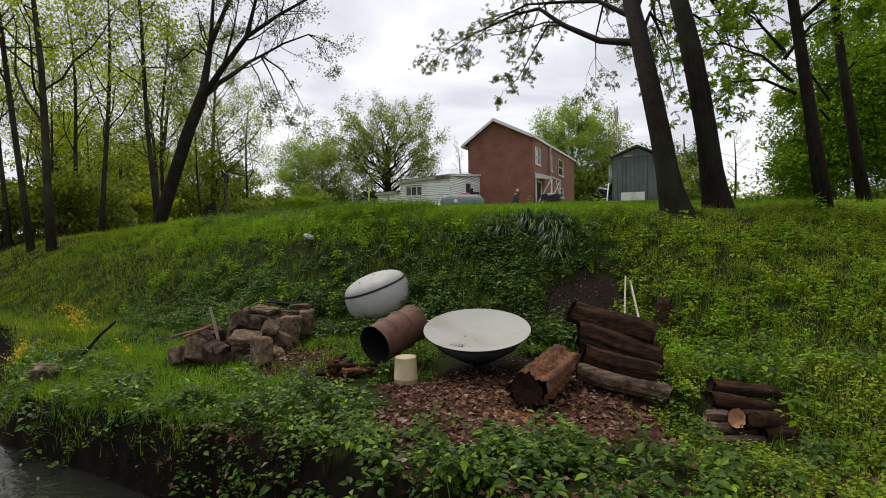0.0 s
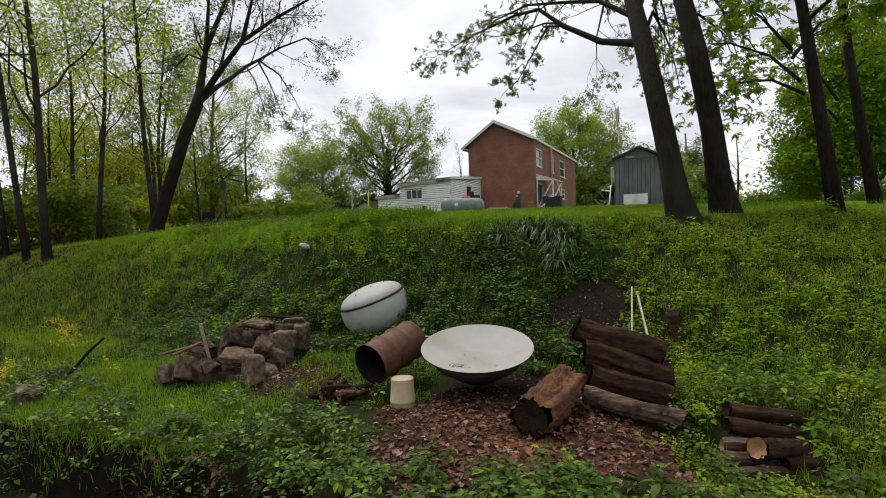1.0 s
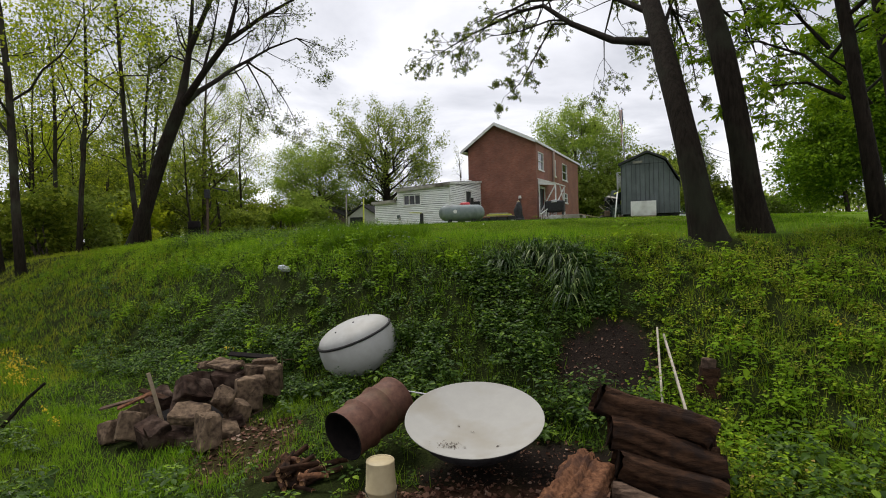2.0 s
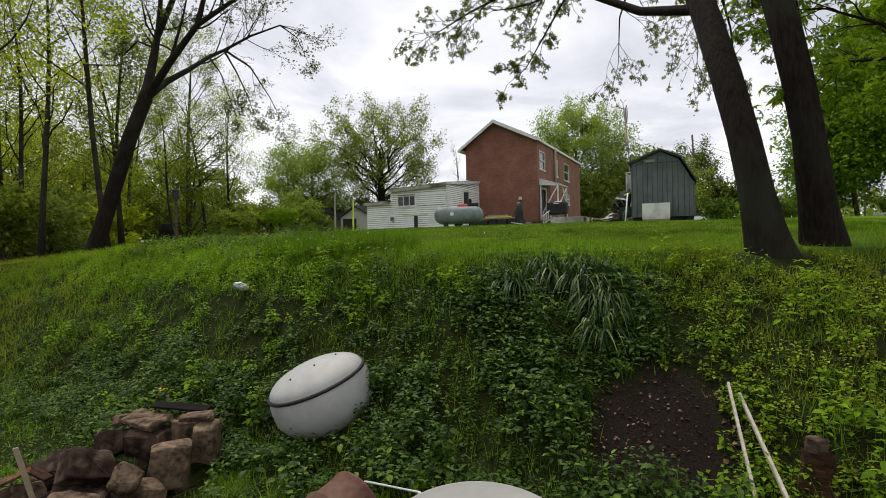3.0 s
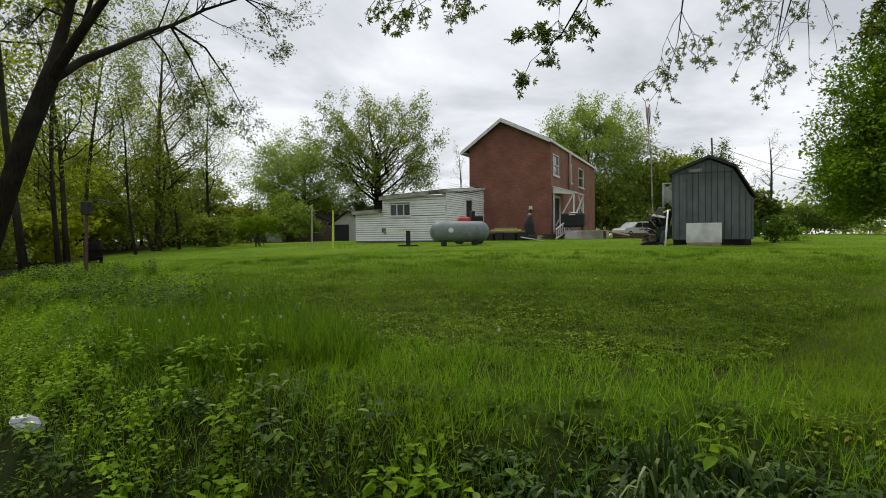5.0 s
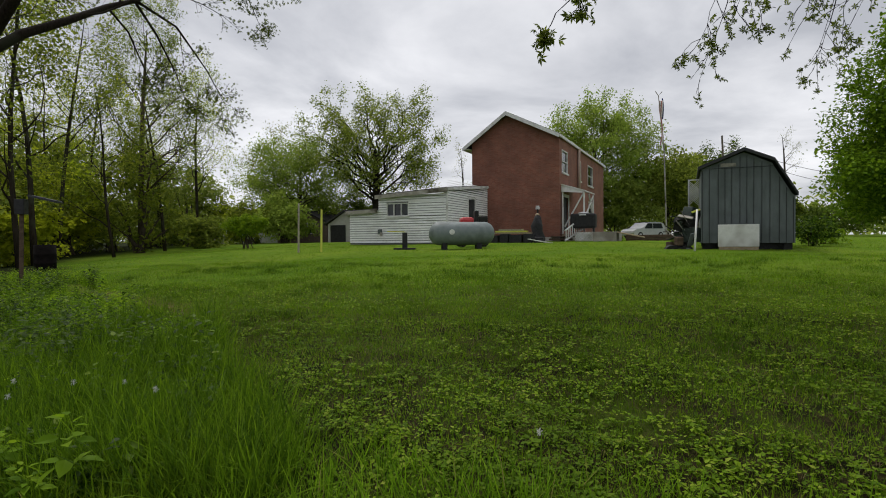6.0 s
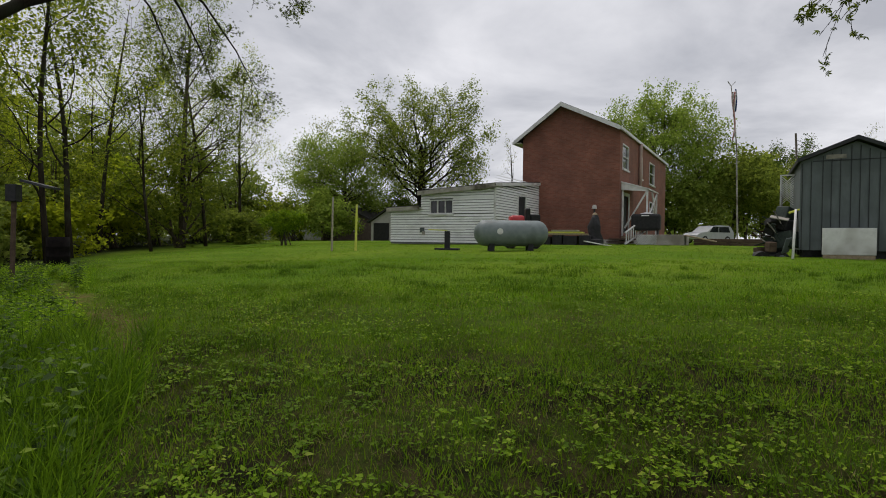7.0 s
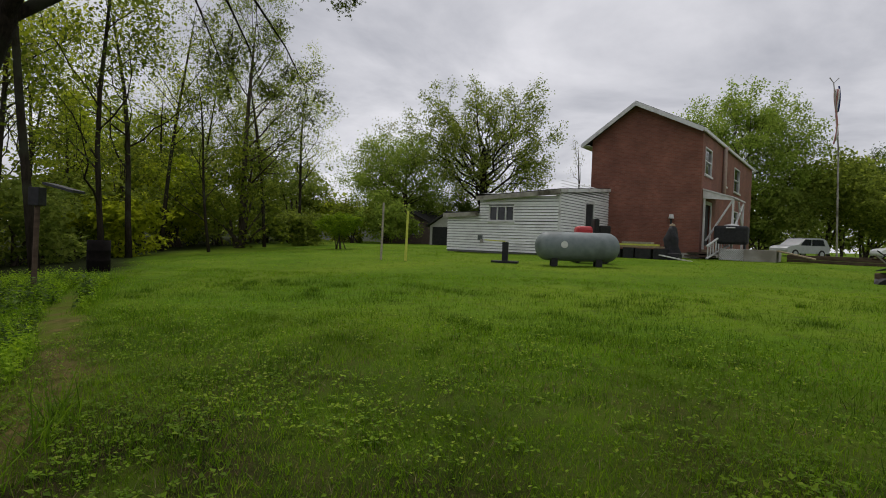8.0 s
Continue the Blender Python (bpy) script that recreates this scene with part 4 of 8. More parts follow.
part("shaft", Shape().tube([(-0.22, -1.1, 0.1), (-0.13, -0.5, 1.6)], [0.036, 0.032], 8), M["white"], pole, smooth=True)
part("tip", Shape().tube([(-0.3, -0.54, 1.5), (-0.04, -0.46, 1.6)], [0.04, 0.03], 6), M["yellow_paint"], pole, "yellow crosspiece at the top")
lattice = thing("lattice_panel", "white garden lattice standing beside the shed wall", "lattice", shed_pose)
for i in range(22):
    for d in (1, -1):
        a0 = 1.5 + i * 0.075
        z0, z1 = (a0, a0 + 0.36) if d > 0 else (a0 + 0.36, a0)
        if 1.82 < min(z0, z1) and max(z0, z1) < 2.86:
            part("slat", Shape().tube([(-0.4, 2.0 + 0.012 * d, z0), (-0.04, 2.0 + 0.012 * d, z1)], 0.013, 4), M["white"], lattice)
part("border", boxed(-0.42, -0.38, 1.975, 2.025, 1.78, 2.88), M["white"], lattice)
part("border", boxed(-0.376, -0.02, 1.975, 2.025, 2.84, 2.88), M["white"], lattice)
part("post", Shape().tube([(-0.36, 2.06, -0.3), (-0.36, 2.06, 2.8)], 0.03, 6), M["trim_grey"], lattice)
junk = thing("scrap_heap", "heap of dark broken garden machines beside the shed", "scrap heap", shed_pose)
scrap = np.random.default_rng(52)
for nm, x, y, z, sx, sy, sz, mt in (("engine", -0.62, 0.5, 0.35, 0.5, 0.5, 0.36, "black_iron"), ("deck_pan", -0.8, 0.2, 0.16, 0.8, 0.7, 0.14, "tin_dark"), ("hood", -0.55, 0.6, 0.78, 0.42, 0.6, 0.3, "tarp"), ("crate", -0.5, 0.8, 1.12, 0.4, 0.45, 0.3, "black_iron"),
                                    ("fuel_tank", -0.75, 0.4, 1.0, 0.3, 0.28, 0.2, "dark_rubber"), ("sheet", -0.85, 0.5, 0.62, 0.6, 0.5, 0.025, "tin_dark"), ("sheet", -0.4, 0.7, 1.42, 0.55, 0.4, 0.025, "tin_dark"), ("cover", -0.3, 0.6, 1.5, 0.42, 0.5, 0.4, "tarp"), ("cover", -0.38, 0.4, 1.2, 0.5, 0.4, 0.32, "black_iron"), ("cover", -0.28, 0.2, 0.7, 0.4, 0.5, 0.5, "tarp"), ("panel", -0.3, -0.1, 0.55, 0.34, 0.05, 0.5, "tin"), ("bucket", -0.72, -0.1, 0.5, 0.24, 0.24, 0.3, "timber"), ("crate", -0.95, 0.5, 0.3, 0.3, 0.4, 0.34, "timber"), ("sheet", -0.5, 0.2, 1.38, 0.5, 0.3, 0.03, "trim_grey")):
    part(nm, boxed(-sx / 2, sx / 2, -sy / 2, sy / 2, -sz / 2, sz / 2), M[mt], junk, bevel=0.03 if sz > 0.1 else 0.004, m=pose(x, y, z, scrap.uniform(-22, 22), scrap.uniform(-25, 25), scrap.uniform(0, 180)))
for x, y, z, r, w, tip in ((-0.98, -0.12, 0.12, 0.24, 0.1, 8), (-0.45, -0.05, 0.14, 0.2, 0.09, -12), (-0.7, 0.25, 1.22, 0.2, 0.08, 50)):
    wh = part("wheel", Shape().tube([(0, -w, 0), (0, w, 0)], r, 16), M["dark_rubber"], junk, "black rubber wheel", m=pose(x, y, z, tip, 0, 20))
    part("rim", Shape().tube([(0, -w - 0.01, 0), (0, w + 0.01, 0)], r * 0.5, 12), M["tin"], wh)
for i in range(16):
    p = (-0.5 + scrap.normal(0, 0.16), 0.35 + scrap.normal(0, 0.2), scrap.uniform(0.5, 1.2))
    q = (p[0] - scrap.uniform(0.1, 0.7), p[1] - scrap.uniform(0, 0.3), p[2] + scrap.uniform(-0.15, 0.65))
    m_ = ((p[0] + q[0]) / 2, (p[1] + q[1]) / 2, (p[2] + q[2]) / 2 + scrap.uniform(-0.08, 0.12))
    part("handle_bar", Shape().tube([p, m_, q], 0.018, 6), M[("trim_grey", "black_iron", "tarp", "log_bark")[i % 4]], junk)

# ---- propane tank ----
tank = thing("propane_tank", "long grey propane tank on short feet on the lawn", "gas tank", pose(-1.3, 30.15, 3.06, 0, 0, 12))
TL, TR = 1.35, 0.47
prof = [(0.0, -TL)] + [(TR * math.sin(a), -TL + 0.42 * (1 - math.cos(a))) for a in np.linspace(0.15, math.pi / 2, 8)]
prof += [(TR, -0.4), (TR, 0.4)] + [(r, -z) for r, z in prof[::-1][0:8]] + [(0.0, TL)]
shell = lathe(prof, 28)
shell.v = [np.concatenate(shell.v)[:, [2, 0, 1]] + np.array([0, 0, 0.66])]
part("shell", shell, M["tank"], tank, smooth=True)
lab = lathe([(0.0, 0.0), (0.11, 0.0), (0.11, 0.006)], 18)
part("label", lab, M["white"], tank, "round white label", m=pose(-0.45, -TR - 0.003, 0.72, 90, 0, 0))
for x in (-0.72, 0.68):
    for y in (-0.22, 0.22):
        part("foot", boxed(x - 0.1, x + 0.1, y - 0.05, y + 0.05, -0.2, 0.28), M["black_iron"], tank, "black steel foot")

# ---- yard pieces round the house ----
seesaw = thing("plank_on_post", "yellow and white plank on a short black post", "garden stand", pose(-3.75, 30.7, on_land(-3.75, 30.7), 0, 0, 4))
part("post", boxed(-0.1, 0.1, -0.1, 0.1, 0, 0.72), M["black_iron"], seesaw, bevel=0.01)
part("base_plate", boxed(-0.45, 0.45, -0.3, 0.3, 0.0, 0.07), M["black_iron"], seesaw)
part("plank", boxed(-0.75, 0.02, -0.12, 0.12, 0.725, 0.765), M["yellow_paint"], seesaw, "yellow end of the plank", m=pose(0, 0, 0, 0, 2, 0))
part("plank", boxed(0.024, 0.7, -0.12, 0.12, 0.725, 0.765), M["white"], seesaw, "white end of the plank", m=pose(0, 0, 0, 0, -2, 0))
for nm, lb, x, y, r, h, mt in (("marker_pole", "yellow-green marker pole set in the lawn", -7.1, 29.8, 0.05, 1.75, "yellow_paint"), ("clothes_pole", "pale wooden clothes pole set in the lawn", -8.3, 30.4, 0.045, 2.1, "pale_wood")):
    z = on_land(x, y)
    p = tagged(part(nm, Shape().tube([(x, y, z - 0.1), (x + 0.04, y, z + h)], [r, r * 0.85], 8), M[mt]), lb, "pole")
mower = thing("riding_mower", "red riding mower with a dark seat by the annex", "mower", pose(-1.0, 32.4, on_land(-1.0, 32.4), 0, 0, 15))
mower.scale = (0.9, 1.0, 1.22)
part("hood", boxed(-0.6, 0.05, -0.3, 0.3, 0.45, 1.08), M["red_paint"], mower, "red engine hood", bevel=0.1)
part("deck", boxed(-0.7, 0.8, -0.42, 0.42, 0.22, 0.42), M["black_iron"], mower, bevel=0.03)
part("seat", boxed(0.3, 0.75, -0.25, 0.25, 0.75, 1.12), M["dark_rubber"], mower, bevel=0.05)
part("seat_back", boxed(0.1, 0.3, -0.25, 0.25, 0.86, 1.32), M["dark_rubber"], mower, bevel=0.05)
for x, r in ((-0.55, 0.2), (0.5, 0.28)):
    for y in (-0.46, 0.34):
        part("wheel", Shape().tube([(x, y, r), (x, y + 0.14, r)], r, 14), M["dark_rubber"], mower)
bench = thing("low_stacked_boards", "yellow and tan boards stacked on low black trestles", "lumber stack", pose(1.0, 38.6, on_land(1.0, 38.6), 0, 0, -16))
for i, mt in enumerate(("tan_wood", "yellow_paint", "pale_wood")):
    part("board", boxed(-1.2 + i * 0.2, 1.0 - i * 0.25, -0.3, 0.3, 0.5 + i * 0.09, 0.58 + i * 0.09), M[mt], bench)
for x0, x1, zt in ((-1.5, -0.85, 0.42), (-0.75, -0.25, 0.49), (-0.2, 0.5, 0.46), (0.6, 1.15, 0.49), (1.2, 1.7, 0.3)):
    part("crate", boxed(x0, x1, -0.3, 0.32, -0.05, zt), M["black_iron"], bench, "dark low crate", bevel=0.03)
part("plank", boxed(0.9, 2.3, -0.5, -0.38, 0.0, 0.05), M["white"], bench, "white board fallen aslant", m=pose(0, 0, 0.34, 0, 10, 0))
cover = thing("covered_smoker", "dark covered smoker with a pale lid", "smoker", pose(2.3, 38.7, on_land(2.3, 38.7), 0, 0, -10))
hull = lathe([(0.0, 1.5), (0.14, 1.47), (0.2, 1.3), (0.25, 1.1), (0.33, 0.9), (0.28, 0.6), (0.36, 0.3), (0.4, 0.0)], 14)
hull.v = [v * (1 + 0.16 * np.sin(v[:, 2:] * 5 + np.arctan2(v[:, 1:2], v[:, :1]) * 3)) * np.array([1.0, 1.0, 0.0]) + v * np.array([0.0, 0.0, 1.0]) for v in hull.v]
part("cover", hull, M["black_iron"], cover, "dark sagging cover", smooth=True)
part("lid", lathe([(0.0, 1.62), (0.1, 1.58), (0.13, 1.5)], 10), M["tan_wood"], cover)
grill = thing("barrel_grill", "black barrel grill on the concrete by the porch", "grill", pose(5.25, 41.7, on_land(5.25, 41.7) + 0.55, 0, 0, -16))
part("drum", boxed(-0.75, 0.75, -0.4, 0.4, 0.25, 1.15), M["black_iron"], grill, bevel=0.12)
part("lid_handle", Shape().tube([(-0.2, -0.45, 1.05), (0.2, -0.45, 1.05)], 0.03, 6), M["white"], grill)
part("top_plate", lathe([(0.0, 1.26), (0.3, 1.2), (0.34, 1.16)], 10), M["white"], grill, "pale lid on top")
for x in (-0.6, 0.6):
    part("leg", boxed(x - 0.04, x + 0.04, -0.3, 0.3, 0.0, 0.25), M["black_iron"], grill)
pad = tagged(part("patio_slab", boxed(-0.7, 1.7, -0.9, 2.0, -0.35, 0.56), M["concrete"], m=pose(5.6, 41.9, on_land(5.6, 41.9), 0, 0, -18), bevel=0.03), "raised pale concrete patio beside the porch", "patio")
trellis = thing("lattice_panel", "white garden lattice standing before the patio", "lattice", pose(5.6, 41.9, on_land(5.6, 41.9), 0, 0, -18))
for i in range(13):
    for d in (-1, 1):
        a = -0.66 + i * 0.085 - d * 0.25
        lo, hi = max(-0.66, min(a, a + d * 0.5)), min(0.36, max(a, a + d * 0.5))
        part("slat", Shape().tube([(q, -0.925 - 0.006 * d, 0.02 + 0.5 * (q - a) / d / 0.5) for q in (lo, hi)], 0.016, 4), M["white"], trellis)
ramp = tagged(part("board_ramp", boxed(0, 1.5, -0.6, 0.6, -0.06, 0.0), M["tan_wood"], m=pose(5.6, 41.9, on_land(5.6, 41.9), 0, 0, -18) @ pose(1.72, -0.2, 0.56, 0, 12, 0), bevel=0.01), "worn board ramp sloping down from the patio", "ramp")
wall_len = 7.0
ret = thing("retaining_wall", "low dark timber retaining wall by the driveway", "retaining wall", pose(8.1, 43.2, 3.2, 0, 0, -38))
for i in range(3):
    part("timber", boxed(0, wall_len - i * 0.35, -0.12, 0.12, -0.2 + i * 0.22, 0.01 + i * 0.22), M["timber"], ret, bevel=0.015)


def car(name, label, x, y, turn, paint):
    z = on_land(x, y)
    c = thing(name, label, "car", pose(x, y, z, 0, 0, turn))
    side_line = [(-2.2, 0.35), (-2.27, 0.55), (-2.22, 0.8), (-1.95, 0.95), (-1.1, 1.06), (-0.75, 1.3), (-0.3, 1.58), (0.4, 1.66), (1.5, 1.64), (1.85, 1.5), (2.15, 1.08), (2.25, 0.9), (2.25, 0.4)]
    k = len(side_line)
    s = Shape()
    s.add([(x, -0.85, z) for x, z in side_line] + [(x, 0.85, z) for x, z in side_line], [(i, (i + 1) % k, k + (i + 1) % k, k + i) for i in range(k)])
    for y0, flip in ((-0.85, 1), (0.85, -1)):
        s.add([(x, y0, z) for x, z in side_line] + [(0, y0, 0.8)], [(i, (i + 1) % k, k)[::flip] for i in range(k)])
    part("body", s, M[paint], c, bevel=0.05)
    for y0 in (-0.862, 0.852):
        for xa, xb in ((-0.65, 0.25), (0.33, 1.5)):
            g = Shape()
            v = [(xa + (0.0 if xa > 0 else -0.2), y0, 1.02), (xb + (0.25 if xb > 1 else 0), y0, 1.02), (xb, y0, 1.52), (xa + (0.0 if xa > 0 else 0.22), y0, 1.52)]
            v += [(x, y + 0.01, z) for x, y, z in v]
            part("side_window", g.add(v, [(0, 1, 2, 3), (7, 6, 5, 4), (0, 4, 5, 1), (3, 2, 6, 7), (1, 5, 6, 2), (0, 3, 7, 4)]), M["glass"], c)
        for x0 in (-1.4, 1.4):
            w = part("wheel", Shape().tube([(x0, y0 - 0.02, 0.34), (x0, y0 + 0.03, 0.34)], 0.34, 16), M["dark_rubber"], c)
            part("rim", Shape().tube([(x0, y0 - 0.03, 0.34), (x0, y0 + 0.04, 0.34)], 0.2, 12), M["car_silver"], w)
    for yb in (-0.5, 0.5):
        part("roof_rail", Shape().tube([(-0.3, yb, 1.63), (1.2, yb, 1.66)], 0.03, 6), M["black_iron"], c)
    part("rear_lamp", boxed(2.18, 2.26, -0.8, -0.6, 0.8, 1.0), M["red_paint"], c)
    return c


car("estate_car", "silver estate car parked on the drive", 14.4, 64.2, 34, "car_silver")
car("parked_car", "white car parked beyond the silver one", 22.9, 67.0, 8, "car_white")
car("parked_car", "white car parked far off by the road", 45.5, 66.0, -12, "car_white")

# flagpole and poles
fp = thing("flagpole", "thin grey flagpole with a limp striped flag", "flagpole", pose(13.05, 51.9, on_land(13.05, 51.9)))
part("shaft", Shape().tube([(0, 0, -0.2), (-0.2, 0, 7.0), (-0.62, 0, 11.1)], [0.06, 0.05, 0.03], 8), M["trim_grey"], fp)
part("finial", Shape().tube([(-0.85, 0, 11.45), (-0.62, 0, 11.1), (-0.35, 0, 11.4)], 0.035, 6), M["trim_grey"], fp, "forked finial")
for i, mt in enumerate(("flag_red", "flag_white", "flag_red", "flag_white", "flag_blue")):
    zz = np.linspace(10.9 if mt == "flag_blue" else 10.7, 9.3 if mt == "flag_blue" else 7.3 + 0.25 * i, 10)
    pts = [(-0.52 + i * 0.035 + 0.07 * math.sin(z * 1.7 + i * 0.6) + 0.1 * (10.9 - z) * (1 - (10.9 - z) / 4.5), 0.06 * math.sin(z * 2 + i), z) for z in zz]
    part("flag_fold", Shape().tube(pts, 0.045, 6), M[mt], fp, smooth=True)


def utility_pole(x, y, h, lean=0.0, arm=True):
    z = on_land(x, y)
    u = thing("utility_pole", "weathered grey wooden utility pole", "utility pole", pose(x, y, z))
    part("shaft", Shape().tube([(0, 0, -0.3), (lean, 0, h)], [0.17, 0.13], 8), M["pole_wood"], u)
    if arm:
        part("cross_arm", boxed(lean - 0.9, lean + 0.9, -0.06, 0.06, h - 1.0, h - 0.86), M["pole_wood"], u)
    return u


utility_pole(31.4, 87.5, 14.0, -0.7, False)
utility_pole(27.0, 84.0, 11.2, -0.4, False)
utility_pole(58, 92, 8.5)
for i, (a, b, sag) in enumerate((((30.7, 87.5, 16.6), (58, 92, 11.7), 1.6), ((58, 92, 11.8), (120, 96, 13), 1.5), ((30.7, 87.5, 16.2), (58, 92, 11.0), 2.4))):
    t = np.linspace(0, 1, 14)
    pts = np.outer(1 - t, a) + np.outer(t, b)
    pts[:, 2] -= sag * 4 * t * (1 - t)
    tagged(part("overhead_wire", Shape().tube(pts, 0.03, 4), M["black_iron"]), "thin black overhead wire between poles", "wire", "overhead wires")


# birdhouse and burn barrel
bx, by = -11.36, 20.03
bird = thing("birdhouse", "dark wooden birdhouse with a tilted roof on a pole", "birdhouse", pose(bx, by, on_land(bx, by), 0, 0, 20))
part("pole", Shape().tube([(0, 0, -0.2), (0.05, 0, 1.75)], 0.05, 8), M["timber"], bird)
part("box", boxed(-0.06, 0.15, -0.12, 0.12, 1.752, 2.12), M["black_iron"], bird, bevel=0.01)
part("roof", boxed(-0.22, 0.38, -0.22, 0.22, 2.0, 2.05), M["tin_dark"], bird, m=pose(0, 0, 0.18, 0, 14, 0))
bx, by = -14.2, 23.9
burn = thing("burn_barrel", "dark rusty burn barrel standing in the grass", "barrel", pose(bx, by, on_land(bx, by)))
part("drum", lathe([(0.28, 0.0), (0.3, 0.02), (0.3, 0.3), (0.315, 0.32), (0.3, 0.34), (0.3, 0.58), (0.315, 0.6), (0.3, 0.62), (0.3, 0.9), (0.27, 0.9), (0.27, 0.3), (0.0, 0.3)], 18), M["near_black"], burn, smooth=True)

# ---- the clearing at the foot of the bank ----


def stone_mesh(name, sx, sy, sz, seed, block=0.7):
    """A broken field stone: the hull of a jittered block, split finer and pitted."""
    r = np.random.default_rng(seed)
    bm = bmesh.new()
    for cx in (-1, 1):
        for cy in (-1, 1):
            for cz in (-1, 1):
                for _ in range(2):
                    q = np.array([cx, cy, cz]) * (1 - np.abs(r.normal(0, 1 - block, 3)))
                    bm.verts.new((q[0] * sx / 2, q[1] * sy / 2, q[2] * sz / 2))
    hull = bmesh.ops.convex_hull(bm, input=bm.verts)
    bmesh.ops.delete(bm, geom=list({g for g in hull["geom_interior"] + hull["geom_unused"] if isinstance(g, bmesh.types.BMVert)}), context="VERTS")
    bmesh.ops.bevel(bm, geom=bm.edges[:], offset=0.014, segments=1, affect="EDGES")
    bmesh.ops.triangulate(bm, faces=bm.faces[:])
    long_edges = [e for e in bm.edges if e.calc_length() > 0.09]
    bmesh.ops.subdivide_edges(bm, edges=long_edges, cuts=2)
    bmesh.ops.triangulate(bm, faces=bm.faces[:])
    bm.normal_update()
    off = r.uniform(-50, 50, 3)
    for v in bm.verts:
        k = 11 * v.co + Vector(off)
        dent = 0.6 * math.sin(k.x + 2 * math.sin(k.y)) * math.sin(k.z + k.y) + 0.5 * math.sin(2.7 * k.x + k.z) * math.sin(2.3 * k.y)
        v.co += v.normal * (0.016 * dent + r.normal(0, 0.004))
    me = bpy.data.meshes.new(name)
    bm.to_mesh(me)
    bm.free()
    return me


pit = thing("fire_pit", "ring of broken stones stacked round an old fire pit", "fire pit")
PIT = (-4.0, 6.2)
# stones of the walls: place, width, height, depth, turn, tilt
WALL_STONES = ((-4.41, 5.35, -0.29, 0.4, 0.42, 0.36, 24, 16), (-3.92, 5.15, -0.36, 0.44, 0.46, 0.38, -12, 14), (-3.11, 5.05, -0.25, 0.32, 0.52, 0.34, 30, 8), (-3.46, 5.27, -0.1, 0.56, 0.24, 0.36, 8, 10), (-4.84, 5.5, -0.44, 0.34, 0.36, 0.32, 40, 22), (-3.58, 5.27, -0.46, 0.52, 0.4, 0.34, 0, 6),
               (-3.82, 5.95, 0.06, 0.5, 0.36, 0.42, 35, 24), (-3.27, 5.8, -0.03, 0.32, 0.34, 0.34, 15, 30), (-3.13, 5.95, -0.28, 0.3, 0.42, 0.34, -20, 10), (-3.07, 5.5, -0.42, 0.3, 0.3, 0.34, 25, 18), (-3.18, 6.5, -0.13, 0.5, 0.56, 0.46, 18, 6), (-3.02, 7.02, -0.06, 0.32, 0.54, 0.4, 8, 3))
BACK_STONES = ((-3.19, 7.1, 0.24, 0.46, 0.09, 0.38, 14, 3), (-3.95, 7.2, 0.16, 0.58, 0.11, 0.42, -6, 5), (-4.32, 7.3, 0.13, 0.36, 0.15, 0.34, 22, 8), (-3.85, 7.1, -0.1, 0.6, 0.42, 0.4, 4, 6), (-4.38, 7.1, -0.14, 0.46, 0.4, 0.4, 30, 12), (-3.82, 5.85, -0.3, 0.6, 0.42, 0.5, 12, 8),
               (-4.7, 6.0, -0.36, 0.46, 0.34, 0.4, 50, 20), (-4.78, 6.6, -0.3, 0.42, 0.36, 0.44, -25, 14), (-3.45, 7.3, -0.06, 0.5, 0.4, 0.3, 10, 4))
for seed, (x, y, z, w, h, d, rot, tilt) in enumerate(WALL_STONES + BACK_STONES):
    me = stone_mesh("stone", w, d, h, seed + 1, 0.68)
    me.materials.append(M["stone_dark"] if seed in (1, 5, 6, 15, 16, 17, 19) else M["stone"])
    part("stone", me, None, pit, m=pose(x, y, z, tilt * (1.5 if seed % 2 else -1.2), tilt * 0.9, rot * 1.6))
stone_rng = np.random.default_rng(3)
for i in range(16):
    a = i * 2 * math.pi / 16
    x, y = PIT[0] + stone_rng.uniform(0.75, 1.0) * math.cos(a), PIT[1] + 1.05 * stone_rng.uniform(0.7, 1.0) * math.sin(a)
    me = stone_mesh("stone", stone_rng.uniform(0.16, 0.34), stone_rng.uniform(0.14, 0.26), stone_rng.uniform(0.1, 0.2), 60 + i, 0.7)
    me.materials.append(M["stone"] if i % 3 else M["stone_dark"])
    part("rubble_stone", me, None, pit, m=pose(x, y, on_land(x, y) + 0.08, stone_rng.uniform(-30, 30), stone_rng.uniform(-30, 30), stone_rng.uniform(0, 360)))
part("ash_bed", lathe([(0.0, 0.16), (0.5, 0.12), (0.8, 0.0)], 16), M["near_black"], pit, m=pose(PIT[0], PIT[1], on_land(*PIT)))
stick = thing("upright_board", "thin pale weathered board standing in the fire pit", "board", pose(-4.17, 5.6, -0.06, 6, -11, 20))
part("board", boxed(-0.026, 0.026, -0.012, 0.012, -0.3, 0.5), M["tan_wood"], stick, bevel=0.005)
for x, y, z, rot, tip, L, w, mt in ((-3.6, 7.42, 0.27, 6, 6, 0.76, 0.09, "near_black"), (-4.85, 5.72, -0.08, 18, -12, 0.55, 0.05, "log_grey"), (-4.62, 5.75, -0.04, 32, -20, 0.5, 0.06, "log_rot"), (-4.5, 6.0, -0.02, -20, 8, 0.6, 0.05, "log_bark")):
    tagged(part("scrap_board", boxed(-L / 2, L / 2, -w, w, -0.014, 0.014), M[mt], m=pose(x, y, z, 8, tip, rot), bevel=0.006), "charred thin board lying on the fire pit stones" if mt == "near_black" else "thin scrap board lying across the fire pit stones", "board", "scrap boards on the pit")

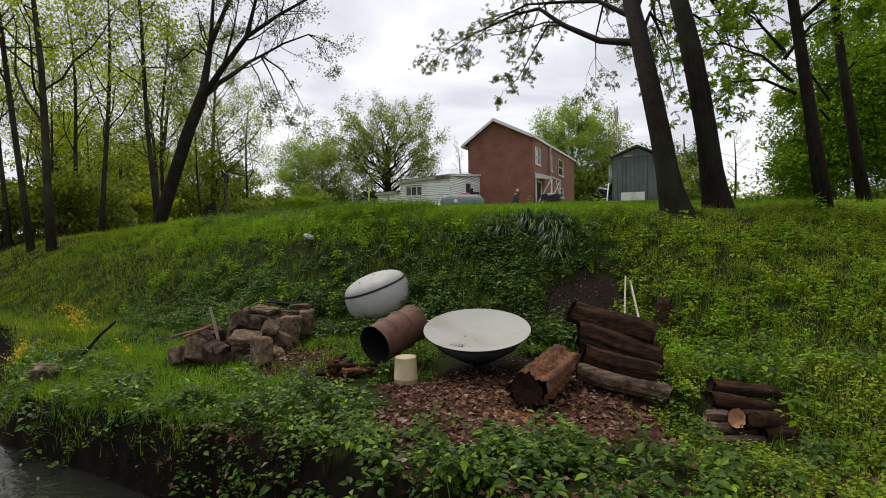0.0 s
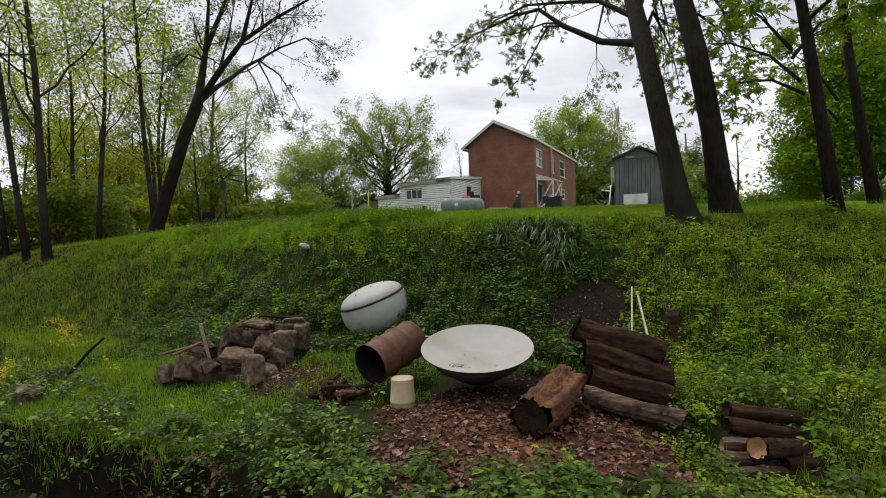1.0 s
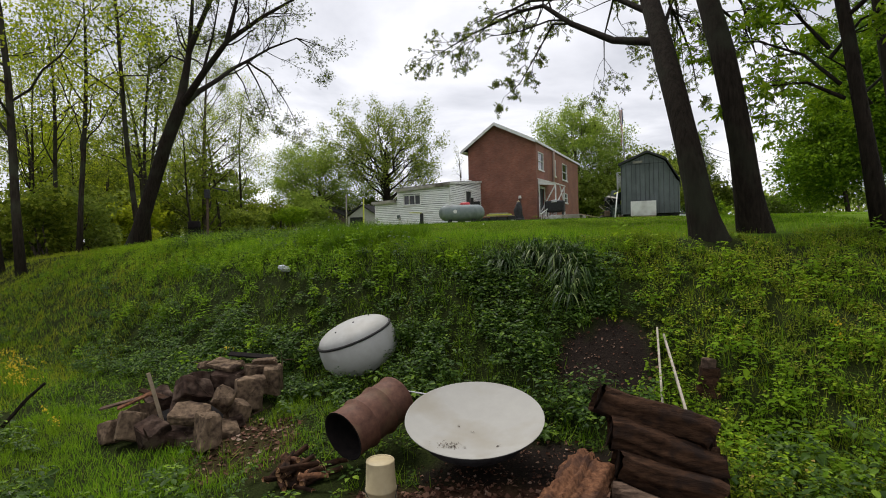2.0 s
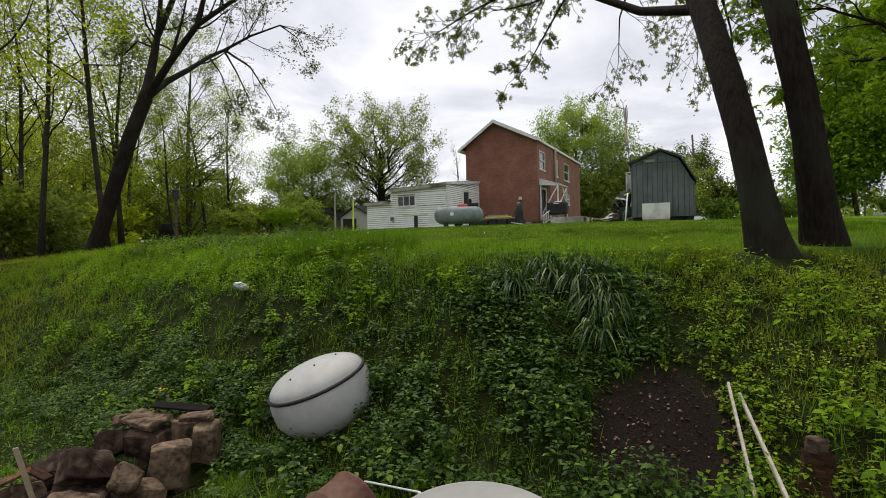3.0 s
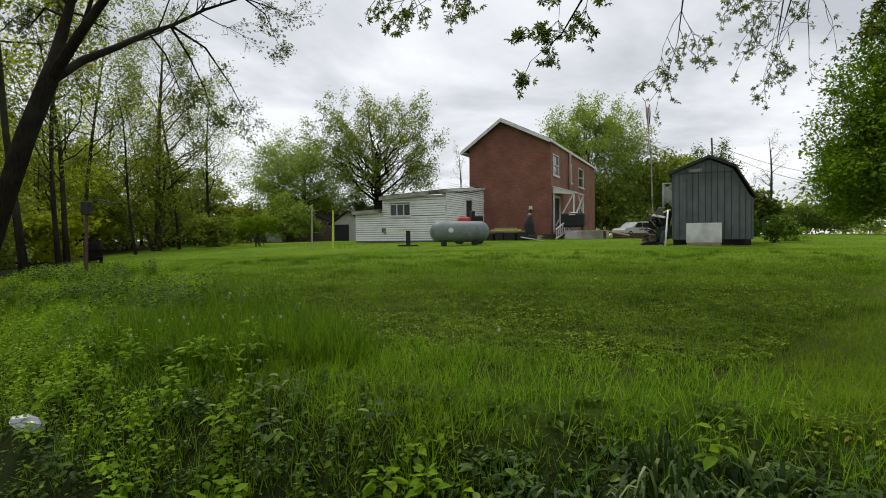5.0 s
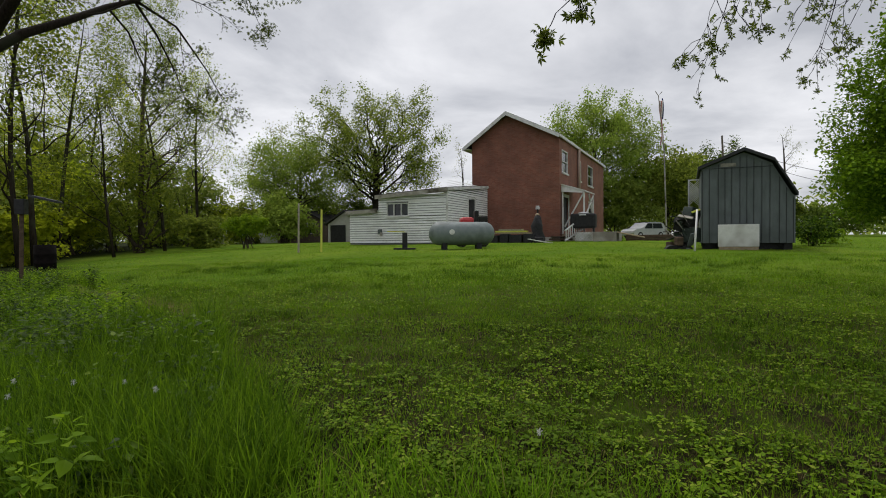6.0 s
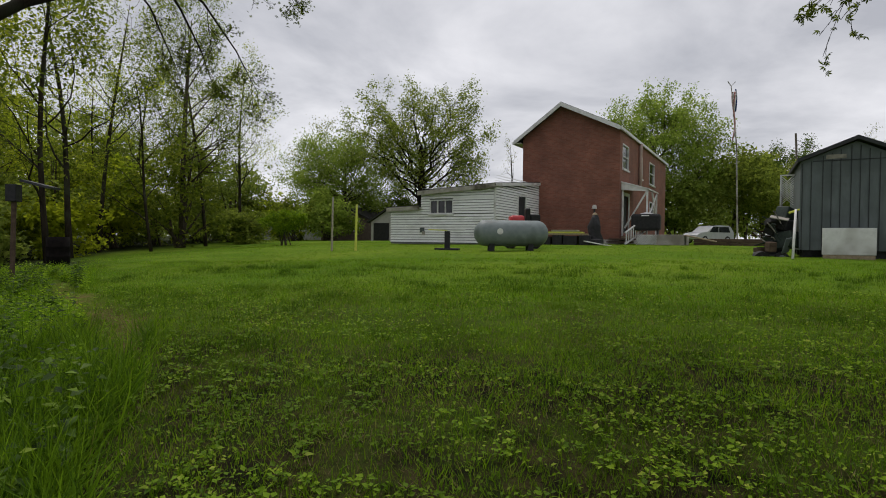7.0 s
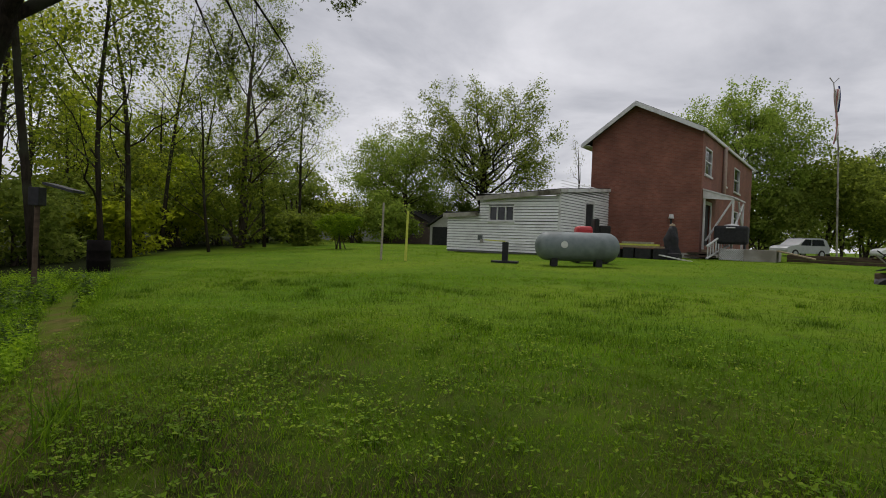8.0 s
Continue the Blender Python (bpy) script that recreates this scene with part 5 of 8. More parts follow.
# white domed shell with a dark seam
ball = thing("fibreglass_shell", "white fibreglass float with a dark rubber seam in the weeds", "float", pose(-1.72, 7.5, 0.62, 8, -18, 0))
part("upper_dome", lathe([(0.0, 0.25)] + [(0.645 * math.sin(a), 0.25 * math.cos(a)) for a in np.linspace(0.12, 1.5, 12)] + [(0.648, 0.0)], 40), M["dome"], ball, smooth=True)
part("lower_shell", lathe([(0.655, -0.012), (0.675, -0.08), (0.685, -0.18), (0.68, -0.34), (0.61, -0.48), (0.46, -0.64), (0.22, -0.74), (0.0, -0.76)], 40), M["dome"], ball, smooth=True)
part("seam", lathe([(0.63, 0.018), (0.665, 0.02), (0.678, 0.006), (0.676, -0.016), (0.64, -0.013)], 40), M["dark_rubber"], ball, "dark rubber seam band", smooth=True)
for a, r in ((0.4, 0.35), (1.7, 0.42), (2.9, 0.3), (4.2, 0.38), (5.3, 0.2)):
    part("bolt", lathe([(0.0, 0.016), (0.012, 0.012), (0.016, -0.01)], 8), M["black_iron"], ball, m=pose(r * math.cos(a), r * math.sin(a), 0.25 * math.sqrt(1 - (r / 0.648) ** 2)))

# oil drum on its side
b0, b1 = Vector((-0.96, 4.12, 0.05)), Vector((-0.46, 4.9, 0.28))
axis = (b1 - b0).normalized()
drum_turn = axis.to_track_quat("Z", "Y").to_matrix().to_4x4()
drum = thing("oil_drum", "rusty brown open oil drum lying on its side", "oil drum", Matrix.Translation(b0) @ drum_turn)
R0, DL = 0.285, 0.9
outer = [(R0 + 0.012, 0.0), (R0 + 0.012, 0.02), (R0, 0.03), (R0, 0.27), (R0 + 0.024, 0.29), (R0 + 0.024, 0.3), (R0, 0.32), (R0, 0.57), (R0 + 0.024, 0.59), (R0 + 0.024, 0.6), (R0, 0.62), (R0, DL - 0.03), (R0 + 0.012, DL - 0.02), (R0 + 0.012, DL), (0.0, DL - 0.02)]
part("shell", lathe(outer, 36), M["rust"], drum, smooth=True)
part("lining", lathe([(R0 + 0.011, 0.0), (R0 - 0.012, 0.0), (R0 - 0.014, 0.4), (R0 - 0.014, DL - 0.05), (0.0, DL - 0.045)], 36), M["near_black"], drum, "near-black inside", smooth=True)
frame_strip = thing("white_frame_rail", "white metal rail lying behind the oil drum", "rail", pose(-0.42, 5.2, 0.24, 0, 0, 0))
part("rail", Shape().tube([(-0.42, 0.0, -0.02), (-0.1, 0.08, 0.02), (0.4, 0.02, -0.04)], 0.009, 6), M["white"], frame_strip)
part("leg", Shape().tube([(-0.42, 0.0, -0.02), (-0.46, 0.02, -0.7)], 0.018, 6), M["white"], frame_strip)
part("leg", Shape().tube([(0.4, 0.02, -0.04), (0.42, 0.04, -0.7)], 0.018, 6), M["white"], frame_strip)

# satellite dish
dish = thing("satellite_dish", "round off-white satellite dish lying face up with dirt inside", "satellite dish", pose(0.535, 4.08, 0.31, 13.5, 0, 0))
DR = 0.752
bowl = [(0.0, -0.115)] + [(DR * t, -0.115 + 0.115 * t * t) for t in np.linspace(0.08, 1.0, 14)]
part("reflector", lathe(bowl + [(DR + 0.008, 0.004), (DR + 0.01, -0.002)], 56), M["dish"], dish, smooth=True)
part("back_shell", lathe([(DR + 0.009, -0.003), (DR, -0.02)] + [(DR * t, -0.14 + 0.115 * t * t) for t in np.linspace(0.97, 0.0, 10)], 56), M["tin_dark"], dish, "dark grey back of the dish", smooth=True)
back = part("mount_ring", lathe([(0.5, -0.09), (0.62, -0.1), (0.6, -0.2), (0.3, -0.42), (0.0, -0.45)], 24), M["black_iron"], dish, "black back frame", smooth=True)
for k, (x, y, s) in enumerate(((-0.26, -0.46, 1.0), (-0.2, -0.5, 0.5), (-0.16, -0.05, 0.12), (-0.02, -0.14, 0.12), (0.25, -0.46, 0.15))):
    d = Shape()
    r2 = np.random.default_rng(k)
    for _ in range(int(46 * s)):
        px_, py_ = x + r2.normal(0, 0.075 * s), y + r2.normal(0, 0.045 * s)
        rr = math.hypot(px_, py_) / DR
        z = -0.115 + 0.115 * rr * rr + 0.004
        a = r2.uniform(0, 6.28)
        w, l = r2.uniform(0.002, 0.005), r2.uniform(0.012, 0.04)
        c, sn = math.cos(a), math.sin(a)
        d.add([(px_ - w * sn, py_ + w * c, z), (px_ + w * sn, py_ - w * c, z), (px_ + l * c, py_ + l * sn, z + r2.uniform(0.004, 0.02))], [(0, 1, 2)])
    part("dirt_patch", d, M["log_grey"], dish, "dark dirt and leaf crumbs")
part("prop_post", Shape().tube([(0, 0.05, -1.0), (0, 0, -0.4)], 0.09, 8), M["black_iron"], dish)

# upturned bucket
bucket = thing("bucket", "cream plastic bucket standing upside down", "bucket", pose(-0.42, 3.62, on_land(-0.42, 3.62) - 0.01, 0, 0, 20))
part("shell", lathe([(0.0, 0.405), (0.13, 0.405), (0.142, 0.398), (0.146, 0.385), (0.158, 0.13), (0.164, 0.125), (0.164, 0.11), (0.16, 0.105), (0.166, 0.012), (0.172, 0.0), (0.165, 0.0)], 32), M["cream"], bucket, smooth=True)
part("base_rim", lathe([(0.136, 0.404), (0.142, 0.413), (0.147, 0.402)], 32), M["cream"], bucket, smooth=True)
part("bail_handle", Shape().tube([(-0.17, 0.0, 0.13), (-0.12, -0.14, 0.03), (0.0, -0.19, 0.0), (0.12, -0.14, 0.03), (0.17, 0.0, 0.13)], 0.005, 5), M["tin_dark"], bucket)


def log(name, a, b, r0, r1, bark, cut, label, group="", category="log", sides=14, rough=0.1):
    """A log from a to b with uneven bark and its own cut ends."""
    a, b = np.array(a, float), np.array(b, float)
    n = 18
    sides = int(sides * 2.2)
    t = np.linspace(0, 1, n)[:, None]
    pts = a * (1 - t) + b * t
    sway = np.sin(t * rng.uniform(3, 7, 3) + rng.uniform(0, 6, 3)) * r0 * 0.13
    pts[1:-1] += sway[1:-1]
    radii = r0 + (r1 - r0) * t[:, 0] + r0 * 0.04 * np.sin(t[:, 0] * 9 + rng.uniform(0, 6))
    mid = pts.mean(0)
    lg = thing(name, label, category, pose(*mid), group)
    v, f = tube_arrays(pts - mid, radii, sides, rough * 0.5)
    lobe = np.arange(sides) * 2 * math.pi / sides
    furrow = 1 + 0.05 * np.sin(lobe * 2 + rng.uniform(0, 6)) + 0.04 * np.sin(lobe * 3 + rng.uniform(0, 6)) + rng.normal(0, rough * 0.9, sides)
    v = v.reshape(n, sides, 3)
    axis_pts = (pts - mid)[:, None, :]
    v = axis_pts + (v - axis_pts) * furrow[None, :, None]
    part("bark", Shape().add(v.reshape(-1, 3), f), M[bark], lg, smooth=True)
    d = (b - a) / np.linalg.norm(b - a)
    for p, q, rr in ((a - mid, d, radii[0]), (b - mid, -d, radii[-1])):
        e = Shape()
        e.tube([p + q * 0.06, p + q * 0.03, p + q * 0.012, p - q * 0.004], [0.001, rr * 0.45, rr * 0.8, rr * 0.97], sides, cap=False, rough=0.06 + 0.3 * rough)
        part("cut_end", e, M[cut], lg)
    return lg


for a, b, r0, r1, bk in (((1.8, 3.75, 0.62), (2.82, 3.5, 0.32), 0.15, 0.14, "log_bark"), ((1.88, 3.55, 0.34), (2.84, 3.36, 0.06), 0.16, 0.15, "log_bark"),
                         ((1.88, 3.3, 0.12), (2.76, 3.12, -0.1), 0.15, 0.14, "log_bark"), ((1.82, 3.12, -0.06), (2.76, 2.63, -0.21), 0.115, 0.11, "log_grey"), ((2.0, 3.95, 0.3), (2.9, 3.8, 0.08), 0.17, 0.16, "log_bark"), ((2.0, 3.75, 0.0), (2.9, 3.6, -0.1), 0.17, 0.16, "log_bark")):
    log("stacked_log", a, b, r0, r1, bk, "log_core", "dark bark-covered log in a leaning stack" if bk == "log_bark" else "grey split log at the foot of the stack", "logs in the stack")
log("rotten_log", (1.14, 2.36, -0.09), (1.66, 3.38, 0.0), 0.195, 0.185, "log_rot", "log_core", "short rotten red-brown log with a dark crumbled end", sides=22, rough=0.2)
for a, b, r0, mt, ct in (((3.2, 2.66, -0.07), (3.98, 2.72, -0.2), 0.075, "log_bark", "log_core"), ((3.14, 2.52, -0.2), (3.92, 2.6, -0.33), 0.085, "log_bark", "log_core"), ((3.05, 2.38, -0.36), (3.6, 2.42, -0.42), 0.075, "log_grey", "log_cut"),
                     ((3.25, 2.1, -0.27), (3.88, 2.46, -0.42), 0.105, "log_bark", "log_cut"), ((2.98, 2.2, -0.42), (3.5, 2.3, -0.46), 0.07, "log_grey", "log_cut"), ((2.88, 2.05, -0.5), (3.5, 2.12, -0.52), 0.07, "log_grey", "log_core"), ((3.5, 2.2, -0.46), (3.95, 2.3, -0.5), 0.09, "log_bark", "log_core")):
    log("firewood_log", a, b, r0, r0 * 0.95, mt, ct, "short cut firewood log in a low pile" if ct == "log_cut" else "short dark firewood log in a low pile", "firewood pile", sides=12)
for i in range(22):
    a0 = rng.uniform(-1.2, 1.2)
    cx, cy = -1.42 + rng.normal(0, 0.15), 3.95 + rng.normal(0, 0.11)
    L = rng.uniform(0.26, 0.5)
    z = on_land(cx, cy) + 0.03 + 0.009 * i
    dx, dy = math.cos(a0 * 2) * L / 2, math.sin(a0 * 2) * L / 2
    log("kindling_stick", (cx - dx, cy - dy, z - 0.03), (cx + dx, cy + dy, z + rng.uniform(-0.03, 0.06)), rng.uniform(0.026, 0.05), 0.028, "log_bark" if i % 4 else "log_rot", "log_cut", "broken reddish stick in a small heap", "kindling heap", "stick", 8)

stump_z = on_land(3.55, 5.6)
stump = thing("tree_stump", "low weathered tree stump on the slope", "stump", pose(3.55, 5.6, stump_z - 0.1))
part("bark", Shape().tube([(0, 0, 0), (0, 0, 0.12), (0.01, 0, 0.36)], [0.2, 0.14, 0.12], 14, cap=False, rough=0.12), M["log_bark"], stump, smooth=True)
part("cut_top", Shape().tube([(0.01, 0, 0.365), (0.01, 0, 0.34)], [0.001, 0.12], 14, cap=False, rough=0.03), M["log_core"], stump)
part("splinter", boxed(-0.12, 0.02, -0.06, 0.08, 0.3, 0.47), M["log_grey"], stump, m=pose(0, 0, 0, 0, 8, 25), bevel=0.02)
for (a, b, w) in (((3.15, 6.5, 0.86), (2.72, 4.72, 0.3), 0.014), ((3.2, 6.35, 0.8), (2.93, 4.38, 0.22), 0.015)):
    a, b = Vector(a), Vector(b)
    a.z, b.z = on_land(a.x, a.y) + 0.16, on_land(b.x, b.y) + 0.22
    mid = (a + b) / 2
    m = Matrix.Translation(mid) @ (a - b).to_track_quat("Y", "Z").to_matrix().to_4x4()
    L = (a - b).length / 2
    tagged(part("white_board", boxed(-w, w, -L, L, -0.02, 0.02), M["pale_wood"], m=m, bevel=0.005), "narrow whitish board lying down the slope", "board", "boards on the slope")

bag = Shape()
sp = lathe([(math.sin(a), -math.cos(a)) for a in np.linspace(0.05, 3.1, 8)], 12)
vv = np.concatenate(sp.v)
vv = vv * (1 + 0.28 * np.sin(vv[:, [2, 0, 1]] * 7 + 1) * np.sin(vv[:, [1, 2, 0]] * 5)) * np.array([0.15, 0.1, 0.07])
bag.add(vv, np.concatenate(sp.f4))
tagged(part("plastic_bag", bag, M["plastic_bag"], m=pose(-4.1, 10.3, on_land(-4.1, 10.3) + 0.2, 14, 20, 30)), "crumpled white plastic bag caught in the weeds", "bag")
branch = tagged(part("fallen_branch", Shape().tube([(-7.26, 6.17, -0.62), (-6.98, 6.36, -0.22), (-6.76, 6.5, 0.02)], [0.03, 0.028, 0.02], 7, rough=0.1), M["bark"]), "dark dead branch standing out of the grass", "branch")
lone = stone_mesh("grey_stone", 0.45, 0.35, 0.4, 99)
lone.materials.append(M["stone"])
tagged(part("grey_stone", lone, None, m=pose(-6.6, 4.6, on_land(-6.6, 4.6) + 0.12, 5, 10, 20)), "single grey stone near the stream edge", "stone")
for a, b in (((-1.05, 1.25, -0.5), (-0.6, 1.55, -0.15)), ((-0.35, 0.75, -0.62), (0.15, 0.45, -0.75)), ((-1.2, 1.35, -0.55), (-0.95, 1.4, -0.4))):
    am = (np.array(a) + np.array(b)) / 2 + np.array([0.03, 0.02, 0.06])
    tagged(part("dead_twig", Shape().tube([a, am, b], [0.009, 0.008, 0.004], 5), M["pale_wood"]), "bare pale twig over the stream bank", "twig", "twigs at the stream")

# ---- trees ----
LEAF2 = np.array([(0, 0, 0), (0.32, 0.45, 0.06), (0, 1, -0.12), (-0.32, 0.45, 0.06)], float), np.array([(0, 1, 2), (0, 2, 3)])
LEAF4 = np.array([(0, 0, 0), (0.34, 0.36, 0.05), (0.0, 0.5, -0.05), (-0.34, 0.36, 0.05), (0, 1.0, -0.14)], float), np.array([(0, 1, 2), (0, 2, 3), (2, 1, 4), (2, 4, 3)])

OVATE = np.array([(0, 0, 0), (0.28, 0.3, 0.06), (0.24, 0.64, 0.03), (0, 1.0, -0.14), (-0.24, 0.64, 0.03), (-0.28, 0.3, 0.06), (0, 0.5, -0.03)], float), np.array([(6, i, (i + 1) % 6) for i in range(6)])


def turns(yaw, pitch, roll):
    """Rotation matrices: roll about y, pitch about x, yaw about z."""
    cy, sy, cp, sp, cr, sr = np.cos(yaw), np.sin(yaw), np.cos(pitch), np.sin(pitch), np.cos(roll), np.sin(roll)
    z, o = np.zeros_like(cy), np.ones_like(cy)
    A = np.stack([np.stack([cy, -sy, z], -1), np.stack([sy, cy, z], -1), np.stack([z, z, o], -1)], -2)
    B = np.stack([np.stack([o, z, z], -1), np.stack([z, cp, -sp], -1), np.stack([z, sp, cp], -1)], -2)
    C = np.stack([np.stack([cr, z, sr], -1), np.stack([z, o, z], -1), np.stack([-sr, z, cr], -1)], -2)
    return A @ B @ C


def spread(template, pos, rot, size):
    """Copies of a small template at many places, joined: vertices and faces."""
    tv, tf = template
    size = np.asarray(size, float)
    if size.ndim == 1:
        size = size[:, None]
    v = np.einsum("nij,nkj->nki", rot, tv[None] * size[:, None, :]) + pos[:, None, :]
    f = tf[None] + (np.arange(len(pos)) * len(tv))[:, None, None]
    return v.reshape(-1, 3), f.reshape(-1, tf.shape[1])


def leaves_at(pos, size, template=LEAF2, droop=0.3, spreadness=0.9):
    n = len(pos)
    rot = turns(rng.uniform(0, 6.283, n), rng.normal(-droop, spreadness * 0.6, n), rng.normal(0, spreadness * 0.6, n))
    return spread(template, pos, rot, size * rng.uniform(0.6, 1.3, n))


def bend(start, way, length, n, wobble, lift, r):
    """Points of a limb that wanders and lifts or droops."""
    p, d = np.array(start, float), np.array(way, float)
    d /= np.linalg.norm(d)
    pts = [p.copy()]
    for _ in range(n):
        d = d + r.normal(0, wobble, 3) + np.array([0, 0, lift])
        d /= np.linalg.norm(d)
        p = p + d * length / n
        pts.append(p.copy())
    return np.array(pts)


def side_way(d, angle, r):
    d = d / np.linalg.norm(d)
    q = r.normal(size=3)
    q -= d * (q @ d)
    q /= np.linalg.norm(q)
    return d * math.cos(angle) + q * math.sin(angle)


def branch_out(shape, tips, pts, r0, r1, level, r, plan, sparse=False, twig=0.55):
    """Side branches along a limb, level by level; the last level's points carry leaves."""
    n_side, ratio, angle, lift = plan[level]
    length = np.linalg.norm(np.diff(pts, axis=0), axis=1).sum()
    for i in range(n_side):
        t = r.uniform(0.3, 1.0) if i else 1.0
        k = t * (len(pts) - 1)
        i0 = min(int(k), len(pts) - 2)
        p = pts[i0] + (pts[i0 + 1] - pts[i0]) * (k - i0)
        d = side_way(pts[i0 + 1] - pts[i0], angle * r.uniform(0.6, 1.3) if i else 0.3, r)
        L = length * ratio * r.uniform(0.6, 1.15) * (1.15 - 0.5 * t)
        rr = max((r0 + (r1 - r0) * t) * twig, 0.009 if sparse else 0.005)
        sub = bend(p, d, L, 5 if level == 0 else 3, 0.14, lift, r)
        v, f = tube_arrays(sub, np.linspace(rr, rr * 0.45, len(sub)), 5 if level == 0 else 3)
        shape.add(v, f)
        if level + 1 < len(plan):
            branch_out(shape, tips, sub, rr, rr * 0.45, level + 1, r, plan, sparse, twig)
        else:
            tips.extend(sub[-2:] if sparse else sub[1:])


def tree(name, label, trunk, radii, limbs, plan, leaf_mat, leaf_size, per_tip, seed, bark="bark", cluster=0.25, template=LEAF2, droop=0.3, category="tree", group="", base=None, sides=12, twig=0.55):
    """A tree from a trunk line, limb lines (points, radius) and a branching plan."""
    r = np.random.default_rng(seed)
    wood = Shape()
    trunk = np.array(trunk, float)
    wood.tube(trunk, radii, sides, rough=0.05)
    tips = []
    for line, lr in limbs:
        line = np.array(line, float)
        v, f = tube_arrays(line, np.linspace(lr, lr * 0.14, len(line)), 8)
        wood.add(v, f)
        own_plan = [(max(6, plan[0][0] * 2 // 3), *plan[0][1:]), *plan[1:]] if template is CLUSTER and lr < 0.06 else plan
        branch_out(wood, tips, line, lr, lr * 0.2, 0, r, own_plan, template is CLUSTER, twig)
    tips = np.array(tips)
    t = thing(name, label, category, pose(*base) if base is not None else None, group)
    part("trunk", wood, M[bark], t, smooth=True)
    if per_tip:
        pos = np.repeat(tips, per_tip, axis=0) + r.normal(0, cluster, (len(tips) * per_tip, 3))
        v, f = leaves_at(pos, leaf_size, template, droop)
        part("crown", mesh_from("crown", v, f), M[leaf_mat], t)
    return t


# palmate cluster of drooping young leaves
CL_V, CL_F = [], []
for i in range(6):
    a = i * 6.283 / 6
    rr = turns(np.array([a]), np.array([-0.35]), np.array([0.2]))[0]
    CL_V.append((LEAF2[0] * np.array([0.62, 1, 1])) @ rr.T)
    CL_F.append(LEAF2[1] + 4 * i)
CLUSTER = np.concatenate(CL_V), np.concatenate(CL_F)

# leaning tree on the left of the bank
gz = on_land(-14.2, 19.5)
left_trunk = [(-14.45, 19.45, gz - 0.25), (-14.3, 19.5, gz + 0.1), (-14.1, 19.56, gz + 0.7), (-13.65, 19.7, 4.4), (-13.0, 19.88, 6.5), (-12.4, 20.03, 8.05), (-12.3, 20.1, 8.6)]
left_limbs = [
    ([(-12.4, 20.03, 8.0), (-12.42, 20.6, 9.6), (-12.48, 21.1, 10.9), (-12.62, 21.7, 13.2), (-12.8, 22.3, 16.5)], 0.2),
    ([(-12.48, 21.05, 10.8), (-11.95, 21.4, 12.4), (-11.55, 21.7, 13.8), (-11.1, 22.0, 16.2)], 0.14),
    ([(-12.45, 20.75, 10.2), (-13.3, 21.0, 10.6), (-14.1, 21.3, 10.2), (-14.8, 21.5, 10.5)], 0.05),
    ([(-12.4, 20.03, 8.0), (-11.3, 19.95, 9.35), (-10.12, 19.83, 10.6), (-8.77, 20.3, 11.7), (-7.5, 20.8, 12.6), (-6.0, 21.4, 13.8)], 0.16),
    ([(-10.12, 19.83, 10.6), (-9.7, 20.0, 12.4), (-9.4, 20.2, 14.6)], 0.11),
    ([(-11.3, 19.95, 9.35), (-11.0, 20.4, 11.2), (-10.7, 20.8, 13.6)], 0.07),
    ([(-12.38, 20.05, 8.05), (-12.1, 21.0, 8.95), (-11.95, 22.4, 9.85), (-11.9, 23.9, 10.85), (-11.75, 25.0, 11.5), (-10.8, 25.8, 12.4), (-9.6, 26.5, 13.1), (-8.6, 27.3, 12.9)], 0.14),
    ([(-11.75, 25.0, 11.5), (-11.55, 25.8, 10.7), (-11.3, 26.5, 9.6), (-11.1, 26.8, 8.6)], 0.05),
    ([(-11.7, 25.0, 11.5), (-11.1, 26.3, 11.1), (-10.65, 27.5, 9.9), (-10.32, 28.3, 8.7)], 0.055),
    ([(-9.6, 26.5, 13.1), (-9.0, 27.2, 12.7), (-8.57, 27.7, 11.4)], 0.04),
    ([(-11.9, 23.9, 10.85), (-11.85, 24.8, 10.4), (-11.8, 25.6, 9.3), (-11.7, 26.0, 8.6)], 0.04),
]
tree("leaning_tree", "tall dark leaning tree with forked limbs on the bank edge", left_trunk, [0.4, 0.32, 0.29, 0.27, 0.26, 0.255, 0.18], left_limbs,
     [(12, 0.27, 0.8, 0.02), (6, 0.5, 0.8, -0.02), (4, 0.55, 0.7, -0.05)], "walnut", 0.07, 1, 11, cluster=0.14, template=CLUSTER, droop=0.6, twig=0.36)

